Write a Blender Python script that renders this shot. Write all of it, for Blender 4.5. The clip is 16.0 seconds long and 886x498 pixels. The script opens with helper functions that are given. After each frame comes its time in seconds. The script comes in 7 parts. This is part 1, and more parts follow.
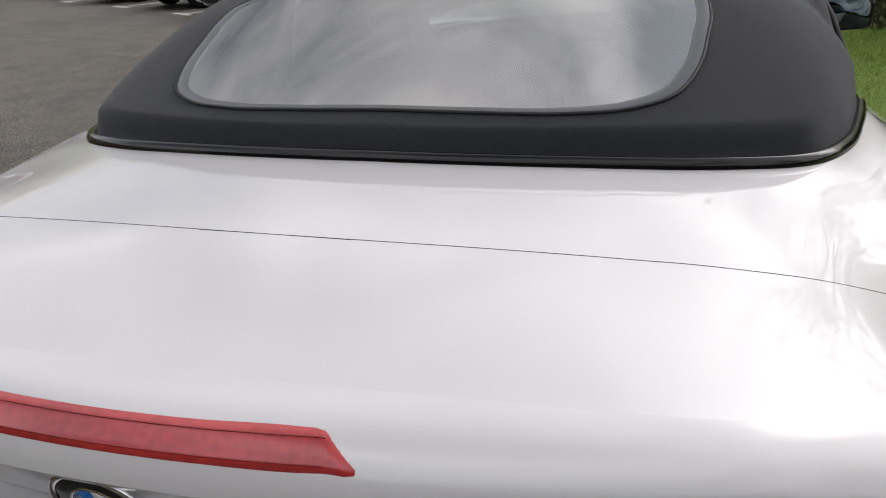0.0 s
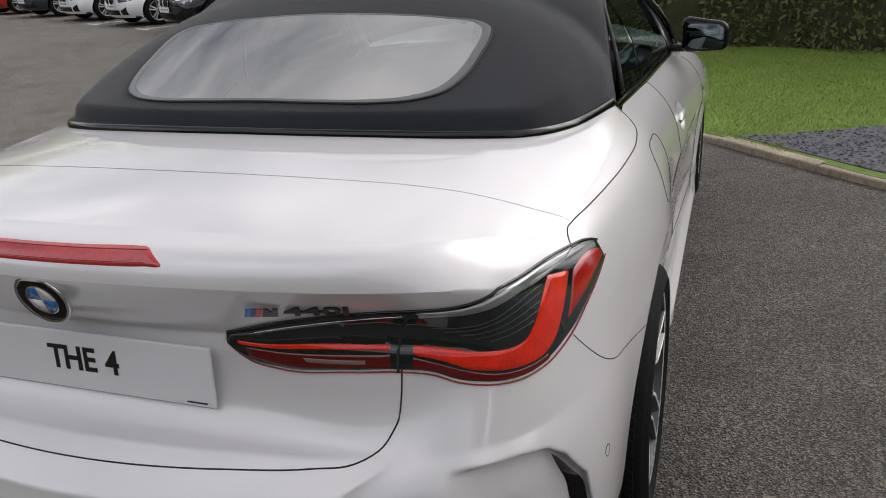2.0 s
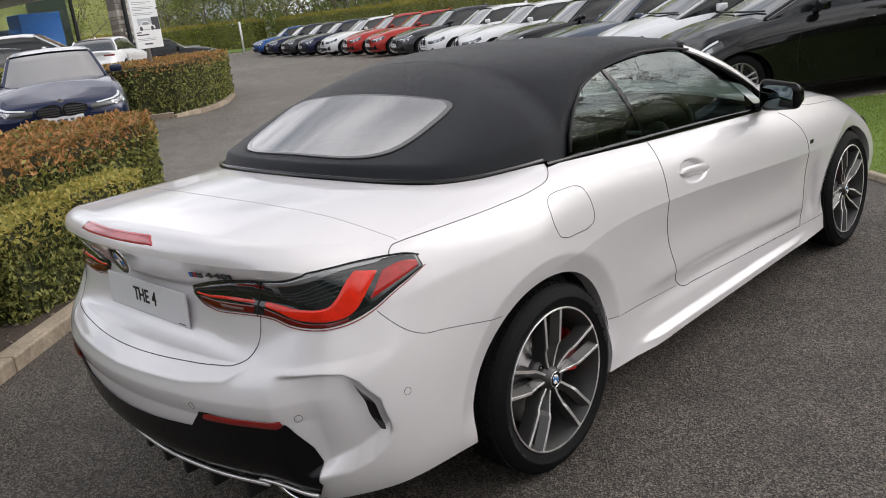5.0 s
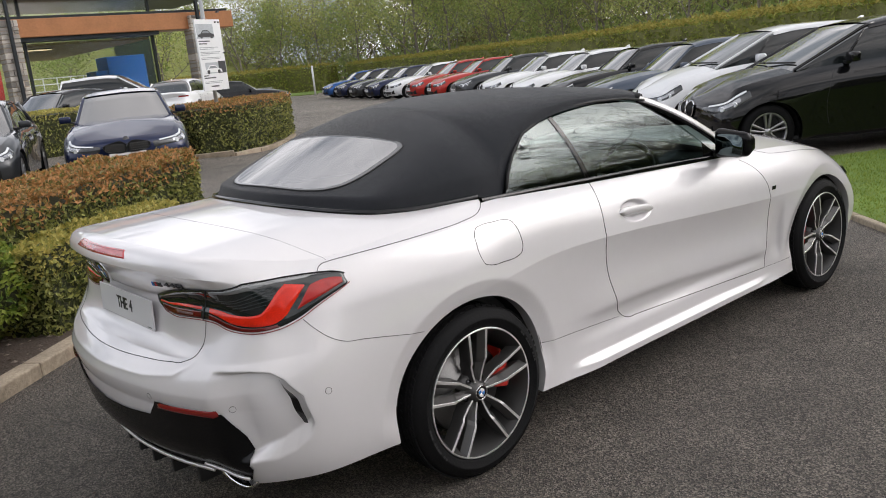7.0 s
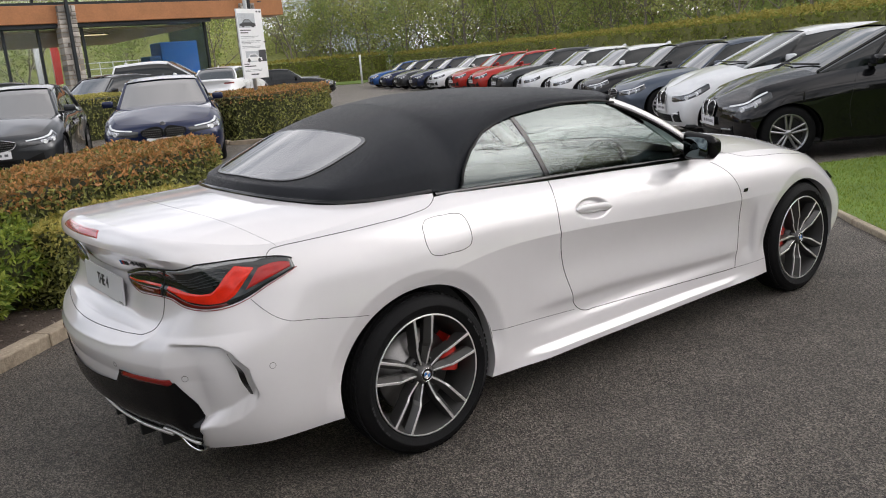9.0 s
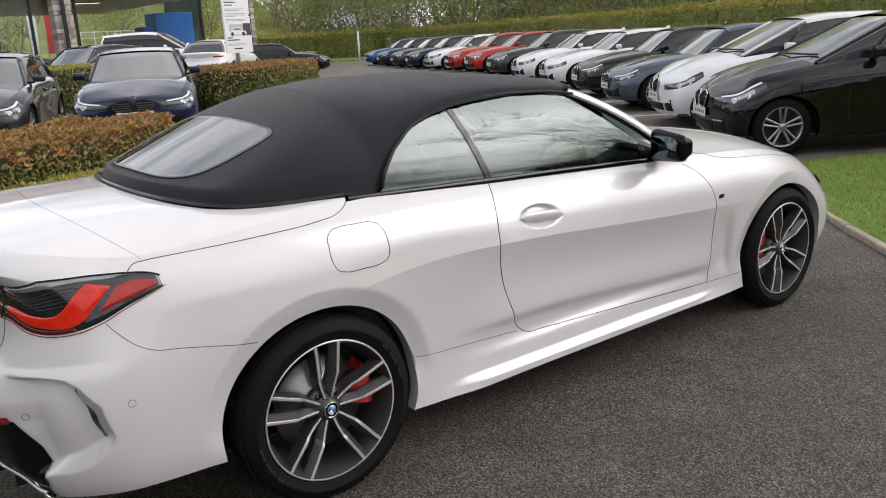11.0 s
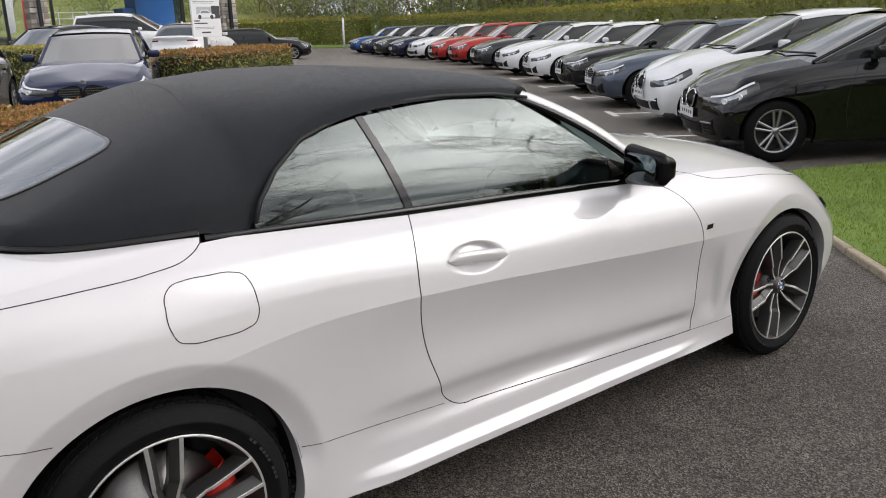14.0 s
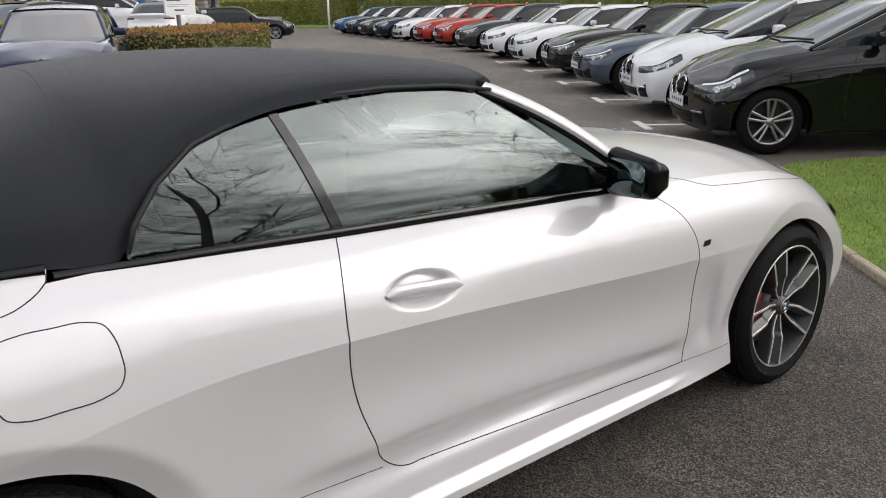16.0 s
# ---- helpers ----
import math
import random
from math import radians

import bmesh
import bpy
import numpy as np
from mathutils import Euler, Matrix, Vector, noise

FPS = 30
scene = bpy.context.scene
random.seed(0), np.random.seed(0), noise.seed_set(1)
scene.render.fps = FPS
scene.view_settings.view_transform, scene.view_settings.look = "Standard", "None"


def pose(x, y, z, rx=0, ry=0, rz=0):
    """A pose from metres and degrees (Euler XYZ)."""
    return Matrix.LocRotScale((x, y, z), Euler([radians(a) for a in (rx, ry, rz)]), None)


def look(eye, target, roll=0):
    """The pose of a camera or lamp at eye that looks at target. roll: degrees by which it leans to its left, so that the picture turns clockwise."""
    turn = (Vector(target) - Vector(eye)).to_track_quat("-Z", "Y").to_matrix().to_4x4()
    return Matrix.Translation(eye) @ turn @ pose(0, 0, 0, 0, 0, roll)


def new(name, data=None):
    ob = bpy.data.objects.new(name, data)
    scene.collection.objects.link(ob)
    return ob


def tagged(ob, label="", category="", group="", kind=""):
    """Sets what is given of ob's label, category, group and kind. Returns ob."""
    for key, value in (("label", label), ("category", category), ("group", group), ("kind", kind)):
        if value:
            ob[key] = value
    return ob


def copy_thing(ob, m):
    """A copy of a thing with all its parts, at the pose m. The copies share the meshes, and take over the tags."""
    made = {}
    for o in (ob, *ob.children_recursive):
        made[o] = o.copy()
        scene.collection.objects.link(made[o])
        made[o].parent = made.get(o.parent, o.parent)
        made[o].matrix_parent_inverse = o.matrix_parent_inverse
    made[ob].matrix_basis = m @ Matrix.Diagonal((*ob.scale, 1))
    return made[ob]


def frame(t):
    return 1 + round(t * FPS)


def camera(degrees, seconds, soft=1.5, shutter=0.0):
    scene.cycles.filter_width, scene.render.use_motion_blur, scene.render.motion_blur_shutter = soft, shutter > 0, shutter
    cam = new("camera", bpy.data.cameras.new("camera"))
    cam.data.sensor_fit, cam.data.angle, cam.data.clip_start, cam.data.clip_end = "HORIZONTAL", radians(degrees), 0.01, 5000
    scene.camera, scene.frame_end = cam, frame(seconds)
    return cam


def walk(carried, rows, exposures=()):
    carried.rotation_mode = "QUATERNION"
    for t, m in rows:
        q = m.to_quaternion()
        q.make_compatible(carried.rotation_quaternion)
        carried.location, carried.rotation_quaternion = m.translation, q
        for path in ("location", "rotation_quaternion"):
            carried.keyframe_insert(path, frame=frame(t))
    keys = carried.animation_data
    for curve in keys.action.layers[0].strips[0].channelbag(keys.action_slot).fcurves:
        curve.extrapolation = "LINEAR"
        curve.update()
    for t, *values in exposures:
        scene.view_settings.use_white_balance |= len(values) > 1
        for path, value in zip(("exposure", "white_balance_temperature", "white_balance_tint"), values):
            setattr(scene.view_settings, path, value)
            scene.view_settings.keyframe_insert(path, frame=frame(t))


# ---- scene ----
cam = camera(57.0, 16.0, soft=1.0)
PATH = [
    (0, (0.473, -0.364, 1.395), (-0.113, 1.394, 0.643), -3.16),
    (0.5, (0.502, -0.473, 1.409), (-0.09, 1.274, 0.635), -3.8),
    (0.7, (0.546, -0.537, 1.41), (-0.046, 1.203, 0.622), -3.8),
    (1, (0.631, -0.624, 1.4), (0.042, 1.127, 0.634), -3.4),
    (1.5, (0.821, -0.732, 1.435), (0.232, 1.031, 0.697), -3.2),
    (2, (1.035, -0.844, 1.445), (0.396, 0.917, 0.743), -3.2),
    (2.5, (1.279, -0.924, 1.472), (0.467, 0.772, 0.791), -4.3),
    (3, (1.564, -0.95, 1.508), (0.528, 0.637, 0.868), -5.9),
    (3.5, (1.826, -0.984, 1.541), (0.614, 0.49, 0.944), -7.0),
    (4, (2.075, -1.01, 1.56), (0.771, 0.391, 0.981), -7.4),
    (4.5, (2.284, -0.98, 1.572), (0.945, 0.39, 0.999), -7.1),
    (4.7, (2.358, -0.953, 1.58), (1.009, 0.407, 1.006), -6.8),
    (6.8, (2.986, -0.86, 1.566), (1.5, 0.401, 1.118), -5.9),
    (7, (3.041, -0.838, 1.563), (1.549, 0.416, 1.114), -5.8),
    (7.5, (3.166, -0.769, 1.555), (1.657, 0.465, 1.108), -5.5),
    (8, (3.292, -0.738, 1.557), (1.753, 0.46, 1.115), -5.4),
    (8.5, (3.378, -0.723, 1.56), (1.819, 0.449, 1.119), -5.1),
    (9, (3.433, -0.676, 1.574), (1.872, 0.487, 1.114), -4.7),
    (9.2, (3.429, -0.616, 1.579), (1.864, 0.535, 1.104), -4.7),
    (11.5, (3.118, -0.005, 1.548), (1.574, 1.156, 1.032), -2.8),
    (12, (3.009, 0.137, 1.536), (1.469, 1.301, 1.011), -2.5),
    (12.5, (2.902, 0.299, 1.538), (1.375, 1.475, 1.007), -2.2),
    (13, (2.831, 0.432, 1.544), (1.305, 1.611, 1.011), -2.0),
    (13.5, (2.785, 0.503, 1.551), (1.26, 1.681, 1.018), -1.9),
    (14, (2.744, 0.537, 1.537), (1.22, 1.716, 1.004), -1.8),
    (14.5, (2.691, 0.608, 1.523), (1.176, 1.791, 0.969), -1.6),
    (15, (2.614, 0.744, 1.532), (1.116, 1.939, 0.96), -1.3),
    (15.5, (2.535, 0.847, 1.524), (1.039, 2.044, 0.951), -1.2),
    (16, (2.42, 0.946, 1.518), (0.924, 2.143, 0.943), -1.1),
]
walk(cam, [(t, look(eye, target, roll)) for t, eye, target, roll in PATH],
     exposures=[(0.0, -0.45), (0.25, -0.6), (0.5, -0.74), (1.0, -0.5), (1.5, -0.42), (2.5, -0.34), (3.5, -0.22), (7.0, -0.2), (16.0, -0.2)])

# ---- world, sun, exposure ----
SUN_AZ, SUN_EL = math.atan2(0.64, 0.77), radians(32)
world = bpy.data.worlds.new("world")
scene.world = world
world.use_nodes = True
wn, wl = world.node_tree.nodes, world.node_tree.links
wn.clear()
sky = wn.new("ShaderNodeTexSky")
sky.sky_type = "NISHITA"
sky.sun_disc = False
sky.sun_elevation, sky.sun_rotation = SUN_EL, SUN_AZ
geo = wn.new("ShaderNodeTexCoord")
sep = wn.new("ShaderNodeSeparateXYZ")
wl.new(geo.outputs["Generated"], sep.inputs[0])
# clouds lie on a flat layer: divide the direction by its height
hz = wn.new("ShaderNodeMath"); hz.operation = "MAXIMUM"; hz.inputs[1].default_value = 0.06
wl.new(sep.outputs["Z"], hz.inputs[0])
hz2 = wn.new("ShaderNodeMath"); hz2.operation = "ADD"; hz2.inputs[1].default_value = 0.12
wl.new(hz.outputs[0], hz2.inputs[0])
dv = wn.new("ShaderNodeVectorMath"); dv.operation = "DIVIDE"
cmb = wn.new("ShaderNodeCombineXYZ")
for k in range(3):
    wl.new(hz2.outputs[0], cmb.inputs[k])
wl.new(geo.outputs["Generated"], dv.inputs[0]); wl.new(cmb.outputs[0], dv.inputs[1])
drift = wn.new("ShaderNodeVectorMath"); drift.operation = "ADD"; drift.inputs[1].default_value = (11.0, 20.0, -14.1)
wl.new(dv.outputs[0], drift.inputs[0])
cn = wn.new("ShaderNodeTexNoise")
cn.inputs["Scale"].default_value, cn.inputs["Detail"].default_value, cn.inputs["Roughness"].default_value = 1.3, 7.0, 0.56
cn.inputs["Distortion"].default_value = 0.4
wl.new(drift.outputs[0], cn.inputs["Vector"])
cr = wn.new("ShaderNodeValToRGB")
cr.color_ramp.elements[0].position, cr.color_ramp.elements[1].position = 0.36, 0.64
cr.color_ramp.elements[0].color = (5.6, 6.1, 6.8, 1)
cr.color_ramp.elements[1].color = (21.4, 20.7, 20.9, 1)
wl.new(cn.outputs["Fac"], cr.inputs["Fac"])
cover = wn.new("ShaderNodeMix"); cover.data_type = "RGBA"
gapn = wn.new("ShaderNodeTexNoise")
gapn.inputs["Scale"].default_value, gapn.inputs["Detail"].default_value = 0.8, 5.0
wl.new(drift.outputs[0], gapn.inputs["Vector"])
gapr = wn.new("ShaderNodeMapRange")
gapr.inputs["From Min"].default_value, gapr.inputs["From Max"].default_value = 0.36, 0.52
gapr.inputs["To Min"].default_value, gapr.inputs["To Max"].default_value = 0.62, 0.97
wl.new(gapn.outputs["Fac"], gapr.inputs["Value"])
wl.new(gapr.outputs[0], cover.inputs[0])
wl.new(sky.outputs[0], cover.inputs[6]); wl.new(cr.outputs[0], cover.inputs[7])
# the veiled sun brightens the clouds round it
dot = wn.new("ShaderNodeVectorMath"); dot.operation = "DOT_PRODUCT"
dot.inputs[1].default_value = (math.sin(SUN_AZ) * math.cos(SUN_EL), math.cos(SUN_AZ) * math.cos(SUN_EL), math.sin(SUN_EL))
wl.new(geo.outputs["Generated"], dot.inputs[0])
pos = wn.new("ShaderNodeMath"); pos.operation = "MAXIMUM"; pos.inputs[1].default_value = 0.0
wl.new(dot.outputs["Value"], pos.inputs[0])
gains = []
for power, amount in ((26.0, 2.0), (4.0, 0.8)):
    pw = wn.new("ShaderNodeMath"); pw.operation = "POWER"; pw.inputs[1].default_value = power
    wl.new(pos.outputs[0], pw.inputs[0])
    ml = wn.new("ShaderNodeMath"); ml.operation = "MULTIPLY"; ml.inputs[1].default_value = amount
    wl.new(pw.outputs[0], ml.inputs[0])
    gains.append(ml)
gs = wn.new("ShaderNodeMath"); gs.operation = "ADD"
wl.new(gains[0].outputs[0], gs.inputs[0]); wl.new(gains[1].outputs[0], gs.inputs[1])
# and the clouds opposite it are lit from the front
far_side = wn.new("ShaderNodeMapRange")
far_side.inputs["From Min"].default_value, far_side.inputs["From Max"].default_value = 0.35, -0.65
far_side.inputs["To Min"].default_value, far_side.inputs["To Max"].default_value = 0.72, 1.02
wl.new(dot.outputs["Value"], far_side.inputs["Value"])
g1 = wn.new("ShaderNodeMath"); g1.operation = "ADD"
wl.new(gs.outputs[0], g1.inputs[0]); wl.new(far_side.outputs[0], g1.inputs[1])
lit = wn.new("ShaderNodeVectorMath"); lit.operation = "SCALE"
wl.new(cover.outputs[2], lit.inputs[0]); wl.new(g1.outputs[0], lit.inputs["Scale"])
tint_f = wn.new("ShaderNodeMapRange")
tint_f.inputs["From Min"].default_value, tint_f.inputs["From Max"].default_value = -0.5, 0.7
wl.new(dot.outputs["Value"], tint_f.inputs["Value"])
tint = wn.new("ShaderNodeMix"); tint.data_type = "RGBA"
tint.inputs[6].default_value, tint.inputs[7].default_value = (0.97, 1.0, 1.055, 1), (1.02, 1.0, 0.985, 1)
wl.new(tint_f.outputs[0], tint.inputs[0])
hued = wn.new("ShaderNodeVectorMath"); hued.operation = "MULTIPLY"
wl.new(lit.outputs[0], hued.inputs[0]); wl.new(tint.outputs[2], hued.inputs[1])
bg = wn.new("ShaderNodeBackground"); bg.inputs["Strength"].default_value = 0.110
wl.new(hued.outputs[0], bg.inputs["Color"])
wo = wn.new("ShaderNodeOutputWorld"); wl.new(bg.outputs[0], wo.inputs[0])

sun = new("sun", bpy.data.lights.new("sun", "SUN"))
sun.data.energy, sun.data.angle, sun.data.color = 0.5, radians(40), (1.0, 0.96, 0.9)
sun.matrix_world = look((0, 0, 0), (-math.sin(SUN_AZ) * math.cos(SUN_EL), -math.cos(SUN_AZ) * math.cos(SUN_EL), -math.sin(SUN_EL)))

# ---- materials ----


def mat(name, color, rough=0.5, metal=0.0, coat=0.0, var=0.0, scale=8.0, bump=0.0, bscale=60.0, rand=0.0, spec=0.5):
    """A principled material: colour varied at two scales, grain in the relief."""
    m = bpy.data.materials.new(name)
    m.use_nodes = True
    nt = m.node_tree
    b = nt.nodes["Principled BSDF"]
    b.inputs["Base Color"].default_value = (*color, 1)
    b.inputs["Roughness"].default_value, b.inputs["Metallic"].default_value = rough, metal
    b.inputs["Coat Weight"].default_value, b.inputs["Coat Roughness"].default_value = coat, 0.02
    b.inputs["Specular IOR Level"].default_value = spec
    tc = nt.nodes.new("ShaderNodeTexCoord")
    if var:
        n1, n2 = nt.nodes.new("ShaderNodeTexNoise"), nt.nodes.new("ShaderNodeTexNoise")
        n1.inputs["Scale"].default_value, n2.inputs["Scale"].default_value = scale, scale * 9
        n1.inputs["Detail"].default_value = n2.inputs["Detail"].default_value = 5
        mul = nt.nodes.new("ShaderNodeMath"); mul.operation = "ADD"
        for n, k in ((n1, 0), (n2, 1)):
            nt.links.new(tc.outputs["Object"], n.inputs["Vector"]); nt.links.new(n.outputs["Fac"], mul.inputs[k])
        mr = nt.nodes.new("ShaderNodeMapRange")
        mr.inputs["From Min"].default_value, mr.inputs["From Max"].default_value = 0.6, 1.4
        mr.inputs["To Min"].default_value, mr.inputs["To Max"].default_value = 1 - var, 1 + var
        nt.links.new(mul.outputs[0], mr.inputs["Value"])
        last = mr.outputs[0]
        if rand:
            oi = nt.nodes.new("ShaderNodeObjectInfo")
            m2 = nt.nodes.new("ShaderNodeMapRange")
            m2.inputs["To Min"].default_value, m2.inputs["To Max"].default_value = 1 - rand, 1 + rand
            nt.links.new(oi.outputs["Random"], m2.inputs["Value"])
            m3 = nt.nodes.new("ShaderNodeMath"); m3.operation = "MULTIPLY"
            nt.links.new(last, m3.inputs[0]); nt.links.new(m2.outputs[0], m3.inputs[1])
            last = m3.outputs[0]
        vm = nt.nodes.new("ShaderNodeVectorMath"); vm.operation = "SCALE"
        vm.inputs[0].default_value = color
        nt.links.new(last, vm.inputs["Scale"])
        nt.links.new(vm.outputs[0], b.inputs["Base Color"])
    if bump:
        nb = nt.nodes.new("ShaderNodeTexNoise")
        nb.inputs["Scale"].default_value, nb.inputs["Detail"].default_value = bscale, 4
        nt.links.new(tc.outputs["Object"], nb.inputs["Vector"])
        bp = nt.nodes.new("ShaderNodeBump")
        bp.inputs["Strength"].default_value, bp.inputs["Distance"].default_value = bump, 0.01
        nt.links.new(nb.outputs["Fac"], bp.inputs["Height"]); nt.links.new(bp.outputs[0], b.inputs["Normal"])
    return m


def glass_mat(name, tint, rough=0.0, ior=1.5, gloss=(1, 1, 1)):
    """Thin tinted glass: what is behind shows through, gloss by Fresnel."""
    m = bpy.data.materials.new(name)
    m.use_nodes = True
    nt = m.node_tree
    nt.nodes.clear()
    tr, gl = nt.nodes.new("ShaderNodeBsdfTransparent"), nt.nodes.new("ShaderNodeBsdfGlossy")
    tr.inputs[0].default_value = (*tint, 1)
    gl.inputs["Roughness"].default_value = rough
    gl.inputs["Color"].default_value = (*gloss, 1)
    fr = nt.nodes.new("ShaderNodeFresnel"); fr.inputs[0].default_value = ior
    mx, out = nt.nodes.new("ShaderNodeMixShader"), nt.nodes.new("ShaderNodeOutputMaterial")
    nt.links.new(fr.outputs[0], mx.inputs[0]); nt.links.new(tr.outputs[0], mx.inputs[1]); nt.links.new(gl.outputs[0], mx.inputs[2])
    nt.links.new(mx.outputs[0], out.inputs[0])
    return m


def leaf_mat(name, low, high, rough=0.5, thin=0.35):
    """Leaves: each island of the mesh takes its own mixture of two greens."""
    m = bpy.data.materials.new(name)
    m.use_nodes = True
    nt = m.node_tree
    b = nt.nodes["Principled BSDF"]
    g = nt.nodes.new("ShaderNodeNewGeometry")
    r = nt.nodes.new("ShaderNodeValToRGB")
    r.color_ramp.elements[0].color, r.color_ramp.elements[1].color = (*low, 1), (*high, 1)
    nt.links.new(g.outputs["Random Per Island"], r.inputs[0]); nt.links.new(r.outputs[0], b.inputs["Base Color"])
    b.inputs["Roughness"].default_value = rough
    b.inputs["Specular IOR Level"].default_value = 0.35
    tl_, mx, out = nt.nodes.new("ShaderNodeBsdfTranslucent"), nt.nodes.new("ShaderNodeMixShader"), nt.nodes["Material Output"]
    mx.inputs[0].default_value = thin
    nt.links.new(r.outputs[0], tl_.inputs[0])
    nt.links.new(b.outputs[0], mx.inputs[1]); nt.links.new(tl_.outputs[0], mx.inputs[2]); nt.links.new(mx.outputs[0], out.inputs[0])
    return m


PAINT = mat("white_pearl_paint", (0.752, 0.732, 0.738), 0.42, 0.10, 1.0, 0.012, 2.0)
PAINT.node_tree.nodes["Principled BSDF"].inputs["Coat IOR"].default_value = 1.78
FABRIC = mat("black_canvas", (0.022, 0.0238, 0.028), 0.85, var=0.12, scale=5, bump=0.25, bscale=900, spec=0.25)
FABRIC.node_tree.nodes["Principled BSDF"].inputs["Sheen Weight"].default_value = 0.28
FABRIC.node_tree.nodes["Principled BSDF"].inputs["Sheen Roughness"].default_value = 0.35
GLOSS_BLACK = mat("gloss_black_plastic", (0.004, 0.004, 0.0045), 0.10, coat=0.1, spec=0.4)
SATIN_BLACK = mat("satin_black_plastic", (0.004, 0.004, 0.0045), 0.22, spec=0.22)
BLACK = mat("matt_black_plastic", (0.012, 0.012, 0.012), 0.6, var=0.15)
GAP = mat("panel_gap_shadow_gap", (0.02, 0.02, 0.02), 0.8)
RUBBER = mat("tyre_rubber", (0.007, 0.007, 0.0075), 0.7, var=0.2, scale=14, bump=0.2, bscale=120, spec=0.16)
RUBBER_MARK = mat("raised_tyre_marking", (0.025, 0.025, 0.026), 0.6)
CHROME = mat("chrome", (0.75, 0.75, 0.77), 0.08, 1.0)
ALLOY = mat("machined_alloy", (0.86, 0.85, 0.84), 0.40, 0.85, var=0.05)
ALLOY_DARK = mat("grey_alloy_paint", (0.10, 0.097, 0.094), 0.42, 0.6, 0.3)
BARREL = mat("dark_rim_barrel", (0.075, 0.073, 0.071), 0.45, 0.5)
STEEL = mat("brake_disc_steel", (0.38, 0.37, 0.36), 0.38, 1.0, var=0.15, scale=20)
RED_CAL = mat("red_caliper_paint", (0.62, 0.03, 0.02), 0.35, coat=0.5)
LAMP_RED = mat("red_lamp_lens", (0.74, 0.024, 0.008), 0.15, coat=0.4, var=0.25, scale=30)
LAMP_DARKRED = mat("dark_red_lamp_lens", (0.11, 0.005, 0.005), 0.12, coat=0.6)
LAMP_HIGH = mat("brake_light_lens", (0.50, 0.035, 0.038), 0.15, coat=0.8, var=0.3, scale=14)
LAMP_OUTER = mat("outer_red_lamp_lens", (0.40, 0.010, 0.008), 0.12, coat=0.5, var=0.25, scale=25)
LAMP_PALE = mat("pale_reversing_lens", (0.20, 0.13, 0.13), 0.12, coat=0.6)
LAMP_RIB = mat("grey_lamp_ribs", (0.06, 0.068, 0.07), 0.3, 0.4)
LAMP_RIM = mat("red_lamp_rim", (0.28, 0.010, 0.010), 0.2, coat=0.5)
LAMP_SMOKE = mat("smoked_lamp_lens", (0.010, 0.014, 0.015), 0.08, coat=0.7)
LAMP_CLEAR = mat("clear_lamp_lens", (0.27, 0.28, 0.285), 0.10, 0.4, coat=1.0)
REFLECTOR = mat("red_reflector", (0.20, 0.010, 0.010), 0.2, coat=0.6)
PLATE = mat("white_plate_plastic", (0.78, 0.78, 0.8), 0.3, coat=0.3)
INK = mat("black_lettering", (0.01, 0.01, 0.012), 0.4)
BADGE_BLUE = mat("blue_enamel", (0.02, 0.16, 0.5), 0.2, coat=1.0)
BADGE_WHITE = mat("white_enamel", (0.8, 0.8, 0.8), 0.2, coat=1.0)
BADGE_NAVY = mat("dark_blue_enamel", (0.02, 0.04, 0.16), 0.25, coat=1.0)
BADGE_RED = mat("red_enamel", (0.5, 0.02, 0.03), 0.25, coat=1.0)
BADGE_INK = mat("dark_lettering_chrome", (0.035, 0.035, 0.037), 0.35, 0.6)
BADGE_DARK = mat("dark_chrome", (0.10, 0.10, 0.105), 0.22, 0.9)
LEATHER = mat("dark_leather", (0.03, 0.03, 0.032), 0.45, var=0.15, scale=12)
SEAT_GREY = mat("grey_leather", (0.16, 0.16, 0.165), 0.5, var=0.1, scale=12)
SIDE_GLASS = glass_mat("tinted_side_glass", (0.38, 0.45, 0.43), ior=1.85, gloss=(0.86, 0.95, 0.93))
REAR_GLASS = glass_mat("tinted_rear_glass", (0.34, 0.40, 0.38), ior=4.8)
MIRROR_GLASS = mat("mirror_glass", (0.10, 0.125, 0.13), 0.02, 1.0)

# ---- mesh helpers ----


def part(name, bm, material, parent=None, label="", smooth=True):
    """Links a bmesh as one mesh object under a thing or a part."""
    me = bpy.data.meshes.new(name)
    if smooth:
        for fc in bm.faces:
            fc.smooth = True
    bm.to_mesh(me)
    bm.free()
    me.materials.append(material)
    ob = new(name, me)
    if parent is not None:
        ob.parent = parent
    if label:
        ob["label"] = label
    return ob


def thing(name, m=None, label="", category="", group="", kind=""):
    ob = new(name)
    ob.empty_display_size = 0.2
    if m is not None:
        ob.matrix_world = m
    return tagged(ob, label, category, group, kind)


def box_bm(x0, x1, y0, y1, z0, z1, bevel=0.0, segs=2, bm=None):
    own = bm or bmesh.new()
    r = bmesh.ops.create_cube(own, size=1)
    vs = r["verts"]
    for v in vs:
        v.co = Vector(((x0 + x1) / 2 + v.co.x * (x1 - x0), (y0 + y1) / 2 + v.co.y * (y1 - y0), (z0 + z1) / 2 + v.co.z * (z1 - z0)))
    if bevel:
        es = list({e for v in vs for e in v.link_edges})
        bmesh.ops.bevel(own, geom=es, offset=bevel, segments=segs, profile=0.5, affect="EDGES")
    return own


